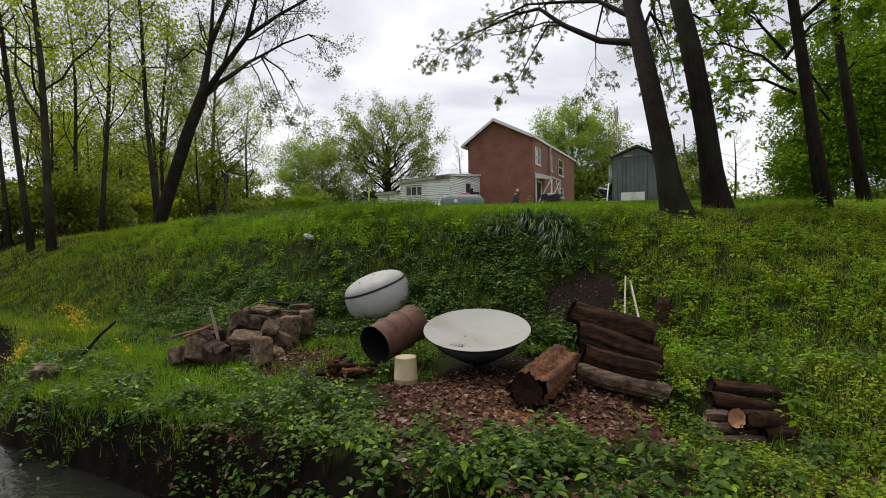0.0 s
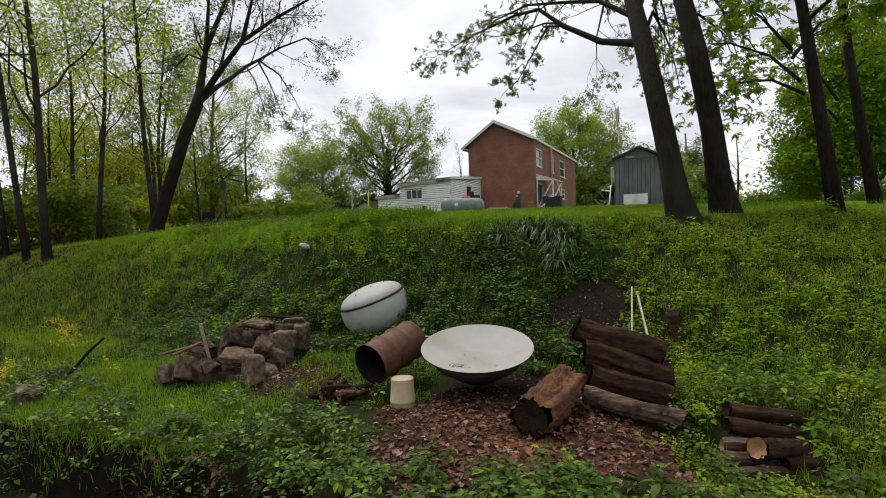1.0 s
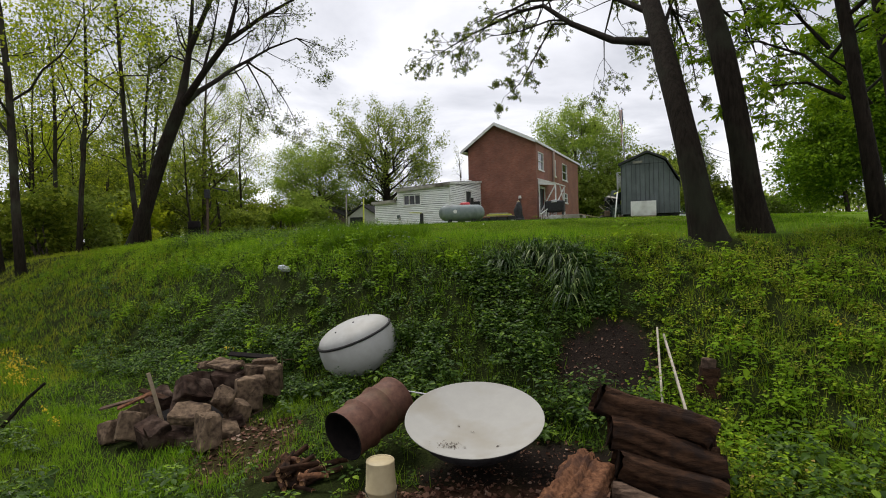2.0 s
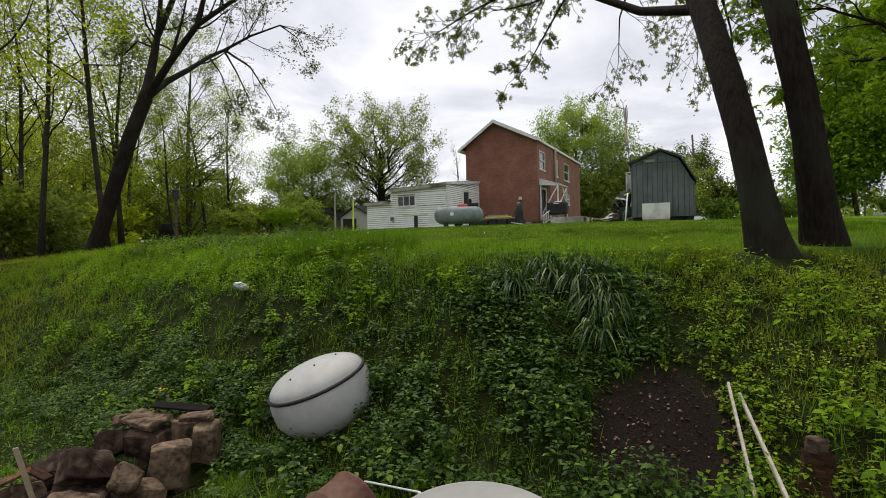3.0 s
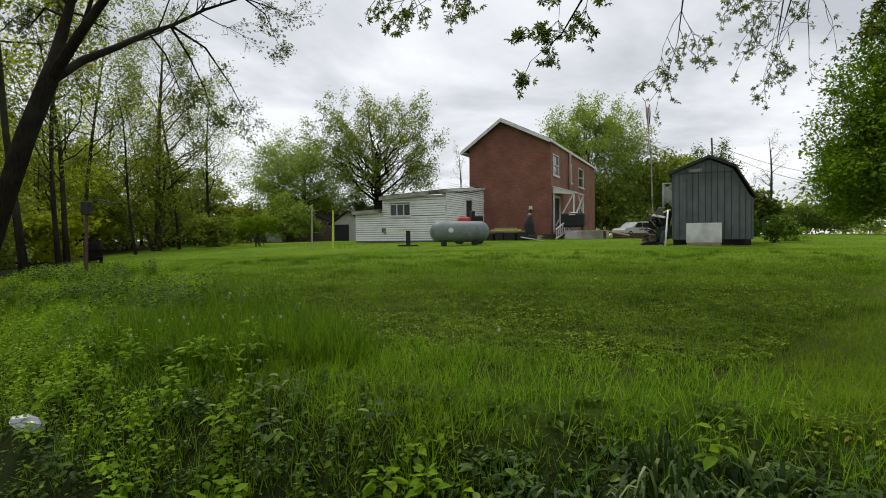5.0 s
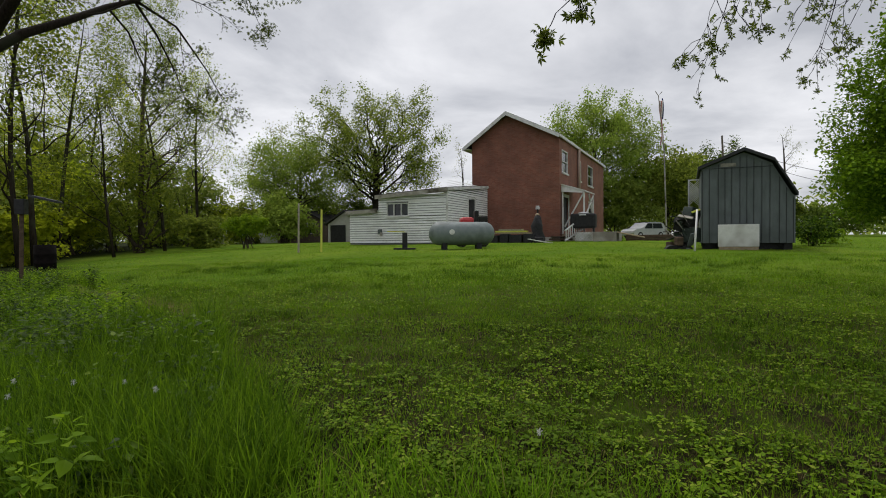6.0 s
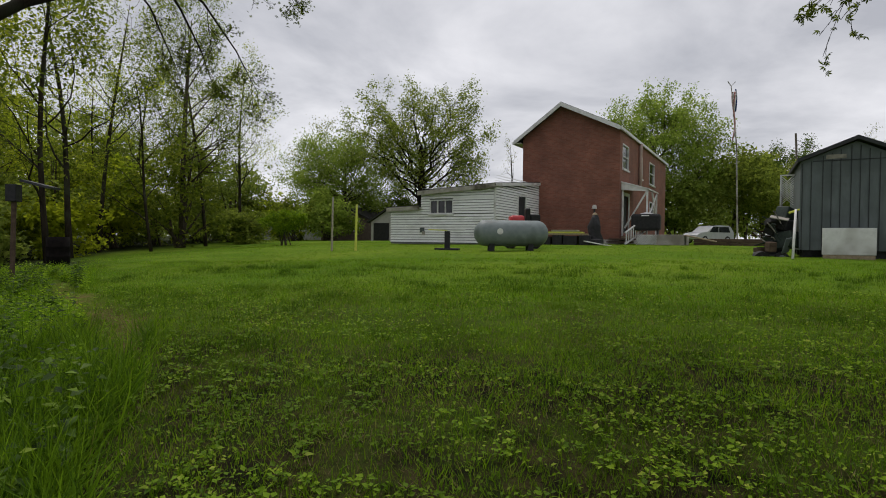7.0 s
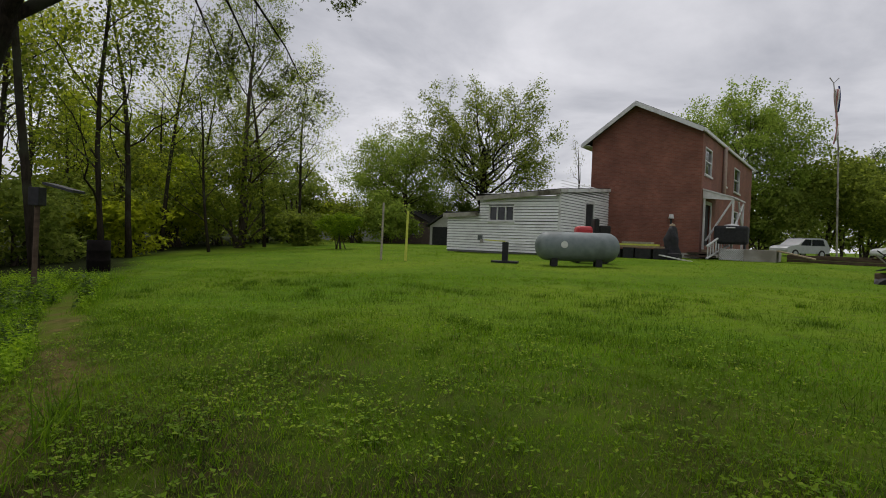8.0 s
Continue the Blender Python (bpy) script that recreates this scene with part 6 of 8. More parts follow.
# two leaning trees at the top of the bank
a_trunk = [(5.02, 9.3, 1.7), (4.93, 9.3, 2.1), (4.82, 9.29, 2.55), (4.72, 9.3, 3.1), (4.61, 9.48, 4.0), (4.54, 9.88, 5.0), (4.51, 10.43, 6.0), (4.51, 11.09, 7.0), (4.53, 11.8, 8.0), (4.55, 12.6, 9.0), (4.55, 14.2, 11.0)]
A1, A2 = np.array((4.51, 10.7, 6.45)), np.array((4.51, 11.3, 7.3))
a_limbs = [
    ([A1, (3.74, 12.0, 7.0), (2.87, 13.0, 7.85), (2.23, 13.8, 8.7), (1.5, 14.8, 8.95), (0.1, 15.8, 8.75), (-0.9, 16.5, 8.5)], 0.1),
    ([(2.87, 13.0, 7.85), (2.5, 13.9, 8.2), (2.0, 14.6, 7.5), (1.6, 15.2, 6.95), (1.1, 15.8, 6.7)], 0.035),
    ([A2, (3.8, 12.5, 8.3), (2.95, 13.4, 8.7), (1.9, 14.4, 9.1), (0.9, 15.2, 9.0), (0.1, 15.8, 8.5)], 0.075),
    ([A2 + (0.02, 0.1, 0.3), (4.5, 13.4, 9.2), (4.6, 16.0, 9.6), (4.8, 18.6, 9.4), (5.05, 20.0, 8.4)], 0.07),
    ([A2 + (0.05, 0.1, 0.2), (5.3, 13.0, 9.0), (6.6, 16.5, 9.9), (8.2, 21.0, 10.6), (9.4, 24.2, 9.4)], 0.07),
    ([(5.3, 13.0, 9.0), (6.2, 15.5, 9.0), (7.2, 18.5, 9.3), (8.2, 21.5, 8.8)], 0.055),
    ([A2 + (-0.1, 0.8, 1.0), (3.3, 14.5, 9.6), (2.5, 16.8, 9.9), (2.1, 18.3, 9.3)], 0.05),
    ([A1 + (0.05, 0.1, 0.2), (4.78, 11.3, 7.1), (5.02, 11.7, 7.6), (5.4, 12.2, 7.3), (5.9, 13.0, 6.9), (6.4, 14.0, 6.2)], 0.065),
]
tree("walnut_tree", "dark leaning walnut tree with drooping young leaves at the bank top", a_trunk, [0.48, 0.36, 0.29, 0.25, 0.235, 0.23, 0.23, 0.22, 0.2, 0.18, 0.13], a_limbs,
     [(10, 0.24, 0.8, -0.02), (5, 0.5, 0.8, -0.08), (3, 0.5, 0.7, -0.14)], "walnut", 0.095, 1, 23, cluster=0.06, template=CLUSTER, droop=0.9, sides=20, twig=0.42)
b_trunk = [(6.24, 10.15, 1.75), (6.13, 10.08, 2.15), (6.02, 9.98, 2.65), (5.93, 9.92, 3.1), (5.8, 9.88, 4.0), (5.67, 9.95, 5.0), (5.56, 10.15, 6.0), (5.47, 10.48, 7.0), (5.4, 10.9, 8.0), (5.33, 11.35, 9.0), (5.2, 12.4, 11.0)]
B1 = np.array((5.4, 10.9, 8.0))
b_limbs = [
    ([B1 + (0, 0, 0.2), B1 + (1.2, 1.8, 0.8), B1 + (2.8, 4.4, 0.9), B1 + (4.4, 7.2, 0.2)], 0.09),
    ([B1 + (0, 0.2, 1.0), B1 + (-0.6, 1.8, 2.4), B1 + (-1.6, 4.0, 3.4)], 0.09),
    ([B1 + (0.02, -0.3, -1.0), B1 + (0.8, 0.9, -0.5), B1 + (1.8, 2.0, -0.6), B1 + (2.6, 3.0, -1.2)], 0.05),
]
tree("walnut_tree", "dark upright walnut trunk beside the leaning one", b_trunk, [0.5, 0.37, 0.3, 0.26, 0.245, 0.24, 0.235, 0.22, 0.2, 0.18, 0.13], b_limbs,
     [(7, 0.36, 0.75, -0.05), (5, 0.45, 0.7, -0.12), (3, 0.5, 0.6, -0.2)], "walnut", 0.1, 1, 29, cluster=0.06, template=CLUSTER, droop=1.0, sides=20, twig=0.5)


def generic_trunk(h, lean, r, sway=0.25):
    n = 7
    t = np.linspace(0, 1, n)
    return np.stack([lean[0] * t + sway * np.sin(t * 4 + r.uniform(0, 6)) * t, lean[1] * t + sway * np.sin(t * 3 + r.uniform(0, 6)) * t, h * t - 0.3 * (t == 0)], -1)


def wild_tree(name, label, x, y, h, seed, leaf="wood_leaf", size=0.16, per_tip=3, r_base=0.16, first=0.35, n_limbs=9, reach=0.34, plan=((6, 0.45, 0.8, 0.03), (4, 0.45, 0.7, 0.0)), lean=None, bark="bark", cluster=0.3, group="", category="tree", up=0.5, template=LEAF2, vase=False, twig=0.55, wander=0.1, boughs=()):
    r = np.random.default_rng(seed)
    lean = lean if lean is not None else (r.normal(0, 0.06 * h), r.normal(0, 0.05 * h))
    trunk = generic_trunk(h, lean, r, 0.25 if wander < 0.15 else 0.55)
    limbs = []
    for i in range(n_limbs):
        t = first + (1 - first) * (i + r.uniform(0, 0.8)) / n_limbs
        t = min(t, 0.98)
        k = t * 6
        i0 = min(int(k), 5)
        p = trunk[i0] + (trunk[i0 + 1] - trunk[i0]) * (k - i0)
        a = r.uniform(0, 6.283) + i * 2.4
        L = h * reach * (1.15 - 0.75 * t) * r.uniform(0.75, 1.2)
        if vase:
            L = h * reach * r.uniform(0.8, 1.15) * (1.2 - 0.5 * t)
        line = bend(p, (math.cos(a), math.sin(a), up + 0.6 * t), L, 6, wander, 0.05, r)
        limbs.append((line, r_base * 0.42 * (1.25 - t)))
    for line in boughs:
        limbs.append((np.array(line, float) - np.array([x, y, on_land(x, y)]), 0.045))
    radii = r_base * np.array([1.35, 1.0, 0.9, 0.78, 0.62, 0.42, 0.12])
    return tree(name, label, trunk, radii, limbs, plan, leaf, size, per_tip, seed, bark, cluster, group=group, base=(x, y, on_land(x, y)), category=category, template=template, sides=9, twig=twig)


def dome_tree(name, label, x, y, h, R, seed, leaf, size, per_tip, bark, r_base, n=26, cluster=0.4, low=0.3, group=""):
    """A broad tree whose limbs curve out to a rounded crown."""
    r = np.random.default_rng(seed)
    trunk = generic_trunk(h * 0.62, (r.normal(0, 0.02 * h), 0), r, 0.2)
    mid = np.array([0, 0, h * (0.5 + low / 2)])
    radii = np.array([R, R, h * (0.5 - low / 2)])
    limbs = []
    for i in range(n):
        up = -0.6 + 1.58 * (i + 0.5) / n
        a = i * 2.4 + r.uniform(-0.3, 0.3)
        flat = math.sqrt(max(0.0, 1 - min(up, 1) ** 2))
        goal = mid + np.array([math.cos(a) * flat, math.sin(a) * flat, up]) * radii * r.uniform(0.72, 0.95)
        k = (0.32 + 0.6 * (i + 0.5) / n) * 6
        i0 = min(int(k), 5)
        p = trunk[i0] + (trunk[i0 + 1] - trunk[i0]) * (k - i0)
        tt = np.linspace(0, 1, 7)[:, None]
        bow = p + (goal - p) * np.array([0.55, 0.55, 0.45]) + np.array([0, 0, 0.05 * h * (1 - up)])
        line = p * (1 - tt) ** 2 + bow * 2 * tt * (1 - tt) + goal * tt ** 2
        line[1:-1] += r.normal(0, 0.012 * h, (5, 3))
        limbs.append((line, r_base * r.uniform(0.16, 0.28)))
    girth = r_base * np.array([1.35, 1.0, 0.92, 0.82, 0.66, 0.5, 0.3])
    return tree(name, label, trunk, girth, limbs, [(8, 0.4, 0.8, 0.02), (5, 0.5, 0.8, 0.0)], leaf, size, per_tip, seed, bark, cluster, group=group, base=(x, y, on_land(x, y)), sides=9)


# the two slimmer trees on the right
BOUGHS = ([[(7.9, 10.2, 5.2), (7.3, 10.4, 5.9), (6.5, 10.6, 6.3), (5.9, 10.8, 6.4)], [(7.95, 10.15, 4.9), (7.3, 10.3, 5.3), (6.6, 10.4, 5.3), (6.1, 10.4, 4.9)], [(7.8, 10.4, 6.0), (7.2, 10.6, 6.9), (6.6, 10.7, 7.4)], [(7.8, 10.4, 5.8), (8.3, 10.2, 6.5), (9.0, 10.0, 6.8)]],
          [[(11.0, 14.2, 5.6), (10.2, 14.0, 6.6), (9.4, 13.8, 7.0)], [(11.0, 14.4, 6.0), (11.8, 14.2, 6.8), (12.6, 14.0, 7.0)], [(11.0, 14.2, 5.0), (10.3, 13.9, 5.6), (9.6, 13.7, 5.5)]])
for x, y, lean, h, sd, low in ((8.32, 9.6, (-1.15, 1.7), 12.0, 41, BOUGHS[0]), (11.32, 13.04, (-0.65, 2.4), 13.0, 42, BOUGHS[1])):
    wild_tree("bank_tree", "dark slim leaning tree at the bank top", x, y, h, sd, "maple", 0.16, 2, 0.14, 0.36, 11, 0.36, ((8, 0.45, 0.8, -0.02), (5, 0.5, 0.7, -0.08)), lean, cluster=0.18, group="trees at the bank top", template=CLUSTER, boughs=low)

# woodland on the left: a few builds, many copies
WOODS = []
for i, (h, rb, leaf, pt, first) in enumerate(((17, 0.17, "wood_leaf", 4, 0.3), (15, 0.13, "wood_leaf", 4, 0.3), (18, 0.14, "olive_leaf", 4, 0.4), (13, 0.1, "mid_wood", 5, 0.16))):
    WOODS.append((h, leaf, pt, rb, first, i))
wood_rng = np.random.default_rng(5)
spots = [(-26.7, 24.8, 1), (-19.4, 19.4, 0), (-21.5, 20.6, 2), (-25.6, 28.6, 1), (-17.5, 24.5, 2), (-23.0, 33.0, 0), (-30, 31, 3), (-20.0, 29.0, 3), (-34, 36, 0), (-27, 39, 2), (-32.5, 45, 1), (-38, 48, 3),
         (-24.5, 46, 2), (-30.0, 54, 2), (-36.0, 58, 0), (-43, 56, 3), (-40, 40, 2), (-33, 26, 0), (-24, 15.5, 2), (-20.5, 24.0, 1), (-29.5, 35.0, 1), (-35.0, 51.0, 2), (-29.0, 49.5, 3), (-47, 64, 0), (-22.5, 38.0, 3), (-40, 66, 1), (-25.5, 52.0, 0)]
protos = {}
for x, y, kind in spots:
    h, leaf, pt, rb, first, i = WOODS[kind]
    if kind not in protos:
        protos[kind] = wild_tree("woodland_tree", "slender woodland tree in fresh spring leaf", x, y, h, 60 + i, leaf, 0.18, pt - 1, rb, first, 13, 0.4, bark="bark_wood", plan=((6, 0.5, 0.85, 0.03), (5, 0.5, 0.8, 0.0)), cluster=0.36, group="woodland edge", up=0.45, twig=0.4, wander=0.24)
    else:
        s = wood_rng.uniform(0.8, 1.15) * float(np.interp(y, [26, 36, 50], [1.0, 0.78, 0.72]))
        c = copy_thing(protos[kind], pose(x, y, on_land(x, y), 0, 0, wood_rng.uniform(0, 360)))
        c.scale = (s, s, s * wood_rng.uniform(0.92, 1.1))


def leafy_mass(name, label, x, y, w, d, h, n, leaf, size, seed, category="bush", stems=7, group="", lumps=9, z_low=0.1):
    """A shrub or far crown: stems, and leaves over lumps that leave gaps between them."""
    r = np.random.default_rng(seed)
    t = thing(name, label, category, pose(x, y, on_land(x, y)), group)
    wood = Shape()
    cs, rs = [], []
    for i in range(lumps):
        a, q = r.uniform(0, 6.283), math.sqrt(r.uniform(0, 1))
        rad = r.uniform(0.2, 0.36) * (9 / lumps) ** 0.38
        reach = 0.5 - rad
        c = np.array([math.cos(a) * q * w * reach, math.sin(a) * q * d * reach, h * (z_low + 0.12 + (0.8 - z_low) * r.uniform(0, 1) * (1 - 0.4 * q))])
        cs.append(c)
        rs.append(np.array([w * rad, d * rad, h * rad * 0.75]))
    for i in range(stems):
        c = cs[i % lumps]
        wood.tube([(r.normal(0, 0.05 * w), r.normal(0, 0.05 * d), -0.15), c * np.array([0.5, 0.5, 0.6]), c], [0.03 * h * 0.35 + 0.01, 0.02 * h * 0.35 + 0.008, 0.008], 5)
    part("stem", wood, M["bark_grey"], t)
    # sprays of leaves sit over the lumps, leaves crowd round the sprays
    sprays = max(lumps * 6, n // 26)
    which = r.integers(0, lumps, sprays)
    u = r.normal(size=(sprays, 3))
    u /= np.linalg.norm(u, axis=1)[:, None]
    u *= (r.uniform(0.25, 1.0, sprays) ** 0.4)[:, None]
    heart = np.array(cs)[which] + u * np.array(rs)[which]
    span = (0.05 * (w * d * h) ** (1 / 3) + 0.8 * size) * r.uniform(0.5, 1.3, sprays)
    own = r.integers(0, sprays, n)
    pos = heart[own] + r.normal(0, 0.55, (n, 3)) * span[own, None] * np.array([1, 1, 0.7])
    pos[:, 2] = np.where(pos[:, 2] < 0.03, r.uniform(0.03, 0.25, n) * h * 0.4, pos[:, 2])
    v, f = leaves_at(pos, size, LEAF2, 0.25)
    part("crown", mesh_from("crown", v, f), M[leaf], t)
    return t


# dark understorey along the wood's foot
SHRUBS = ((-25, 44, 9, 6, 0), (-31, 43, 10, 7.5, 0), (-38, 47, 11, 8.5, 0), (-28, 55, 9, 6, 0), (-35, 60, 12, 8, 0), (-30, 30, 8, 4.5, 1), (-37, 31, 10, 7, 0), (-45, 40, 12, 8.5, 0), (-26, 35, 6, 3.5, 0), (-42, 24, 12, 7, 0), (-34, 17, 9, 5, 1), (-46, 13, 14, 9, 0), (-23, 49, 5, 3.4, 0), (-24.5, 60, 6, 4.6, 1), (-42, 56, 12, 9, 0), (-33, 37, 8, 5, 0), (-29, 66, 8, 6, 1), (-38, 68, 12, 8, 0), (-24.7, 29.1, 7, 5.0, 0), (-28.3, 34.3, 8, 6.2, 0), (-30.6, 39.4, 8, 6.8, 0), (-30.7, 43.5, 8, 6.4, 0), (-30.3, 48.0, 8, 6.0, 0), (-30.9, 53.8, 7, 5.2, 0), (-31.5, 60.7, 7, 4.0, 0), (-24.5, 26.0, 5.5, 4.6, 1), (-28.5, 26.0, 6, 5.5, 1))
for k, (x, y, w, h, light) in enumerate(SHRUBS):
    tone = ("wood_leaf", "mid_wood", "soft_leaf", "olive_leaf")[k % 4] if light or y < 36 else ("mid_wood", "wood_leaf", "olive_leaf", "soft_leaf", "mid_wood")[k % 5]
    tall = (1.75, 1.3, 0.95, 1.5, 1.2)[k % 5] * (0.75 if y < 42 else 1.0)
    leafy_mass("understorey_shrub", "light green shrub at the wood's edge" if light else "dense dark shrub under the woodland trees", x, y, w, w * 0.8, h * (1.0 if light else tall), 3200, tone, 0.29, 200 + k, group="woodland shrubs", lumps=13, z_low=0.0)
for k, (x, y, w, h, tone) in enumerate(((-37, 41, 9, 13, "wood_leaf"), (-37, 53, 9, 13, "soft_leaf"), (-35, 47, 8, 12.5, "olive_leaf"), (-43, 47, 10, 15, "soft_leaf"), (-36, 61, 10, 12.5, "olive_leaf"), (-33, 66, 8, 9.5, "mid_wood"), (-47, 55, 11, 15, "olive_leaf"))):
    leafy_mass("thicket_tree", "full leafy tree crowding the wood behind", x, y, w, w * 0.8, h, 5200, tone, 0.3, 260 + k, category="tree", group="woodland thicket", lumps=20, z_low=0.12, stems=9)
# thin, nearly bare tree that stands before the wood
wild_tree("bare_tree", "pale-barked tree with fine twigs just coming into leaf", -25.0, 44.0, 15.5, 97, "soft_leaf", 0.14, 4, 0.2, 0.24, 17, 0.4, ((8, 0.5, 0.8, 0.02), (6, 0.5, 0.7, 0.0)), (0.6, 0), "bark_grey", 0.22, up=0.45)

# trees behind the house and annex
TWIGS = ((8, 0.45, 0.8, 0.02), (6, 0.5, 0.7, 0.0))
dome_tree("spreading_tree", "wide airy tree with dark limbs behind the annex", -13.2, 66, 15.9, 7.2, 81, "olive_leaf", 0.22, 8, "bark", 0.55, 30, 0.3, 0.22)
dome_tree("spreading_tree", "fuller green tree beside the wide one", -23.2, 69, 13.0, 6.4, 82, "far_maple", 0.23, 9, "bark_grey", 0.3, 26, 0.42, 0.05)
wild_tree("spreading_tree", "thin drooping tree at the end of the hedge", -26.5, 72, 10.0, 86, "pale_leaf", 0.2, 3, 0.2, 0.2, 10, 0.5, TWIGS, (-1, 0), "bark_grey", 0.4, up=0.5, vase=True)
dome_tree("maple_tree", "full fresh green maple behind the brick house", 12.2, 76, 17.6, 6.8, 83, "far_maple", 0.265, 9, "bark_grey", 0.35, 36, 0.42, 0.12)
wild_tree("bare_tree", "thin nearly bare tree between annex and house", -3.9, 66, 9.5, 85, "pale_leaf", 0.12, 1, 0.12, 0.3, 8, 0.3, ((5, 0.5, 0.6, 0.05), (3, 0.5, 0.6, 0.03)), (0.2, 0), "bark_grey", 0.2)
# masses behind the cars use paler leaf tones in place of distance haze
for k, (x, y, w, h, n, leaf, nm, lb) in enumerate(((0.5, 68, 5, 7.5, 2200, "maple", "round_tree", "rounded green tree behind the house"), (25.5, 82, 13, 12.5, 4600, "olive_leaf", "round_tree", "green trees behind the parked cars"),
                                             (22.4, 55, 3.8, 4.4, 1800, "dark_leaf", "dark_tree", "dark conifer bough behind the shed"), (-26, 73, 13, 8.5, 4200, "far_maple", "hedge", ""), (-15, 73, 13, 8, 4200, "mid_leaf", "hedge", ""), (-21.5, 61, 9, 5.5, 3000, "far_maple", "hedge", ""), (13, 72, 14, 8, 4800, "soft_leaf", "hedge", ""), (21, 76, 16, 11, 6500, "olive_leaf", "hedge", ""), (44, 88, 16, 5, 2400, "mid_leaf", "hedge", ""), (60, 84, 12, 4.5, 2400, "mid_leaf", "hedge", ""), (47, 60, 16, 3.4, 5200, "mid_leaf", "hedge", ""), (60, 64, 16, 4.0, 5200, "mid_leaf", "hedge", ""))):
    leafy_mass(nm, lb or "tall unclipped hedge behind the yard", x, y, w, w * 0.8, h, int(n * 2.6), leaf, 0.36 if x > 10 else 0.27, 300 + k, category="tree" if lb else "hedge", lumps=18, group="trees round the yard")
dome_tree("dark_tree", "dark green tree far behind the shed", 34.4, 98, 14.4, 4.4, 87, "mid_leaf", 0.3, 8, "bark", 0.3, 20, 0.5, 0.1)
leafy_mass("yard_bush", "bright green spreading bush on the lawn", -15.9, 41.2, 3.6, 2.6, 2.15, 6000, "maple", 0.12, 320, z_low=0.25)
leafy_mass("shed_bush", "low green bushes beside the shed", 12.6, 31.0, 2.6, 2.0, 1.3, 1800, "weed", 0.13, 321)
leafy_mass("shed_bush", "low bright bush beside the shed", 14.3, 33.5, 2.2, 1.8, 1.2, 1500, "maple", 0.13, 322)
leafy_mass("big_maple", "huge dense green maple beyond the lawn", 46.5, 72, 24, 20, 29, 78000, "maple_dense", 0.45, 331, category="tree", lumps=60, z_low=0.02, stems=1)
wild_tree("bare_tree", "pale bare tree far behind the shed", 37.0, 84, 13.0, 93, "pale_leaf", 0.14, 1, 0.2, 0.3, 9, 0.3, ((6, 0.5, 0.6, 0.05), (4, 0.5, 0.6, 0.03)), (0, 0), "bark_grey", 0.25)

# far treeline that closes the place, and far neighbours' houses
far_rng = np.random.default_rng(17)
fv, ff, k0 = [], [], 0
for _ in range(240):
    a = far_rng.uniform(-1.9, 1.9)
    dist = far_rng.uniform(105, 190)
    cx, cy = dist * math.sin(a), 10 + dist * math.cos(a)
    h, w = far_rng.uniform(5, 11), far_rng.uniform(5, 11)
    if -0.3 < a < -0.14:
        h *= 0.6
    n = 150
    u = far_rng.normal(size=(n, 3))
    u /= np.linalg.norm(u, axis=1)[:, None]
    pos = u * np.array([w, w, h * 0.55]) * far_rng.uniform(0.5, 1, (n, 1)) + np.array([cx, cy, 3.4 + h * 0.5])
    v, f = leaves_at(pos, 1.3, LEAF2, 0.2)
    fv.append(v)
    ff.append(f + k0)
    k0 += len(v)
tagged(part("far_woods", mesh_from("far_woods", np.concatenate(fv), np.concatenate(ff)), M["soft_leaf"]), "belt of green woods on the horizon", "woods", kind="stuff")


def far_house(name, label, x, y, turn, w, d, h, ridge, paint, garage=False):
    z = on_land(x, y)
    t = thing(name, label, "house", pose(x, y, z, 0, 0, turn))
    part("wall", boxed(-w / 2, w / 2, 0, d, -0.3, h), M[paint], t)
    for y0 in (0.0, d - 0.1):
        g = Shape().add([(x, y, z) for y in (y0, y0 + 0.1) for x, z in ((-w / 2, h), (w / 2, h), (0, ridge))], [(0, 1, 2), (5, 4, 3)])
        part("gable", g.add([(x, y, z) for y in (y0, y0 + 0.1) for x, z in ((-w / 2, h), (w / 2, h), (0, ridge))], [(0, 2, 5, 3), (1, 4, 5, 2), (0, 3, 4, 1)]), M[paint], t)
    for sx in (-1, 1):
        s = Shape()
        v = [(0, -0.3, ridge + 0.05), (sx * (w / 2 + 0.3), -0.3, h - 0.1), (sx * (w / 2 + 0.3), d + 0.3, h - 0.1), (0, d + 0.3, ridge + 0.05)]
        v += [(a, b, c + 0.15) for a, b, c in v]
        part("roof", s.add(v, [(0, 1, 2, 3), (7, 6, 5, 4), (0, 4, 5, 1), (1, 5, 6, 2), (2, 6, 7, 3), (3, 7, 4, 0)]), M["roof"], t)
    if garage:
        part("garage_door", boxed(-w * 0.42, w * 0.02, -0.06, -0.01, 0, 1.6), M["black_iron"], t, "dark open garage door")
    else:
        for x0 in (-w * 0.25, w * 0.2):
            wn_ = part("window", boxed(x0 - 0.5, x0 + 0.5, -0.06, -0.01, 1.0, 2.2), M["white"], t)
            part("pane", boxed(x0 - 0.42, x0 + 0.42, -0.08, -0.063, 1.08, 2.12), M["glass"], wn_)
    return t


far_house("neighbour_garage", "small pale garage with a dark doorway behind the annex", -14.3, 58, -12, 3.6, 6, 1.7, 2.8, "house_pale", True)
far_house("neighbour_house", "low pale house behind the bush", -33, 78, 10, 11, 8, 2.7, 4.3, "house_pale")
far_house("neighbour_barn", "brown barn half hidden by trees", -21.5, 66, -8, 6, 8, 2.2, 3.5, "house_brown")

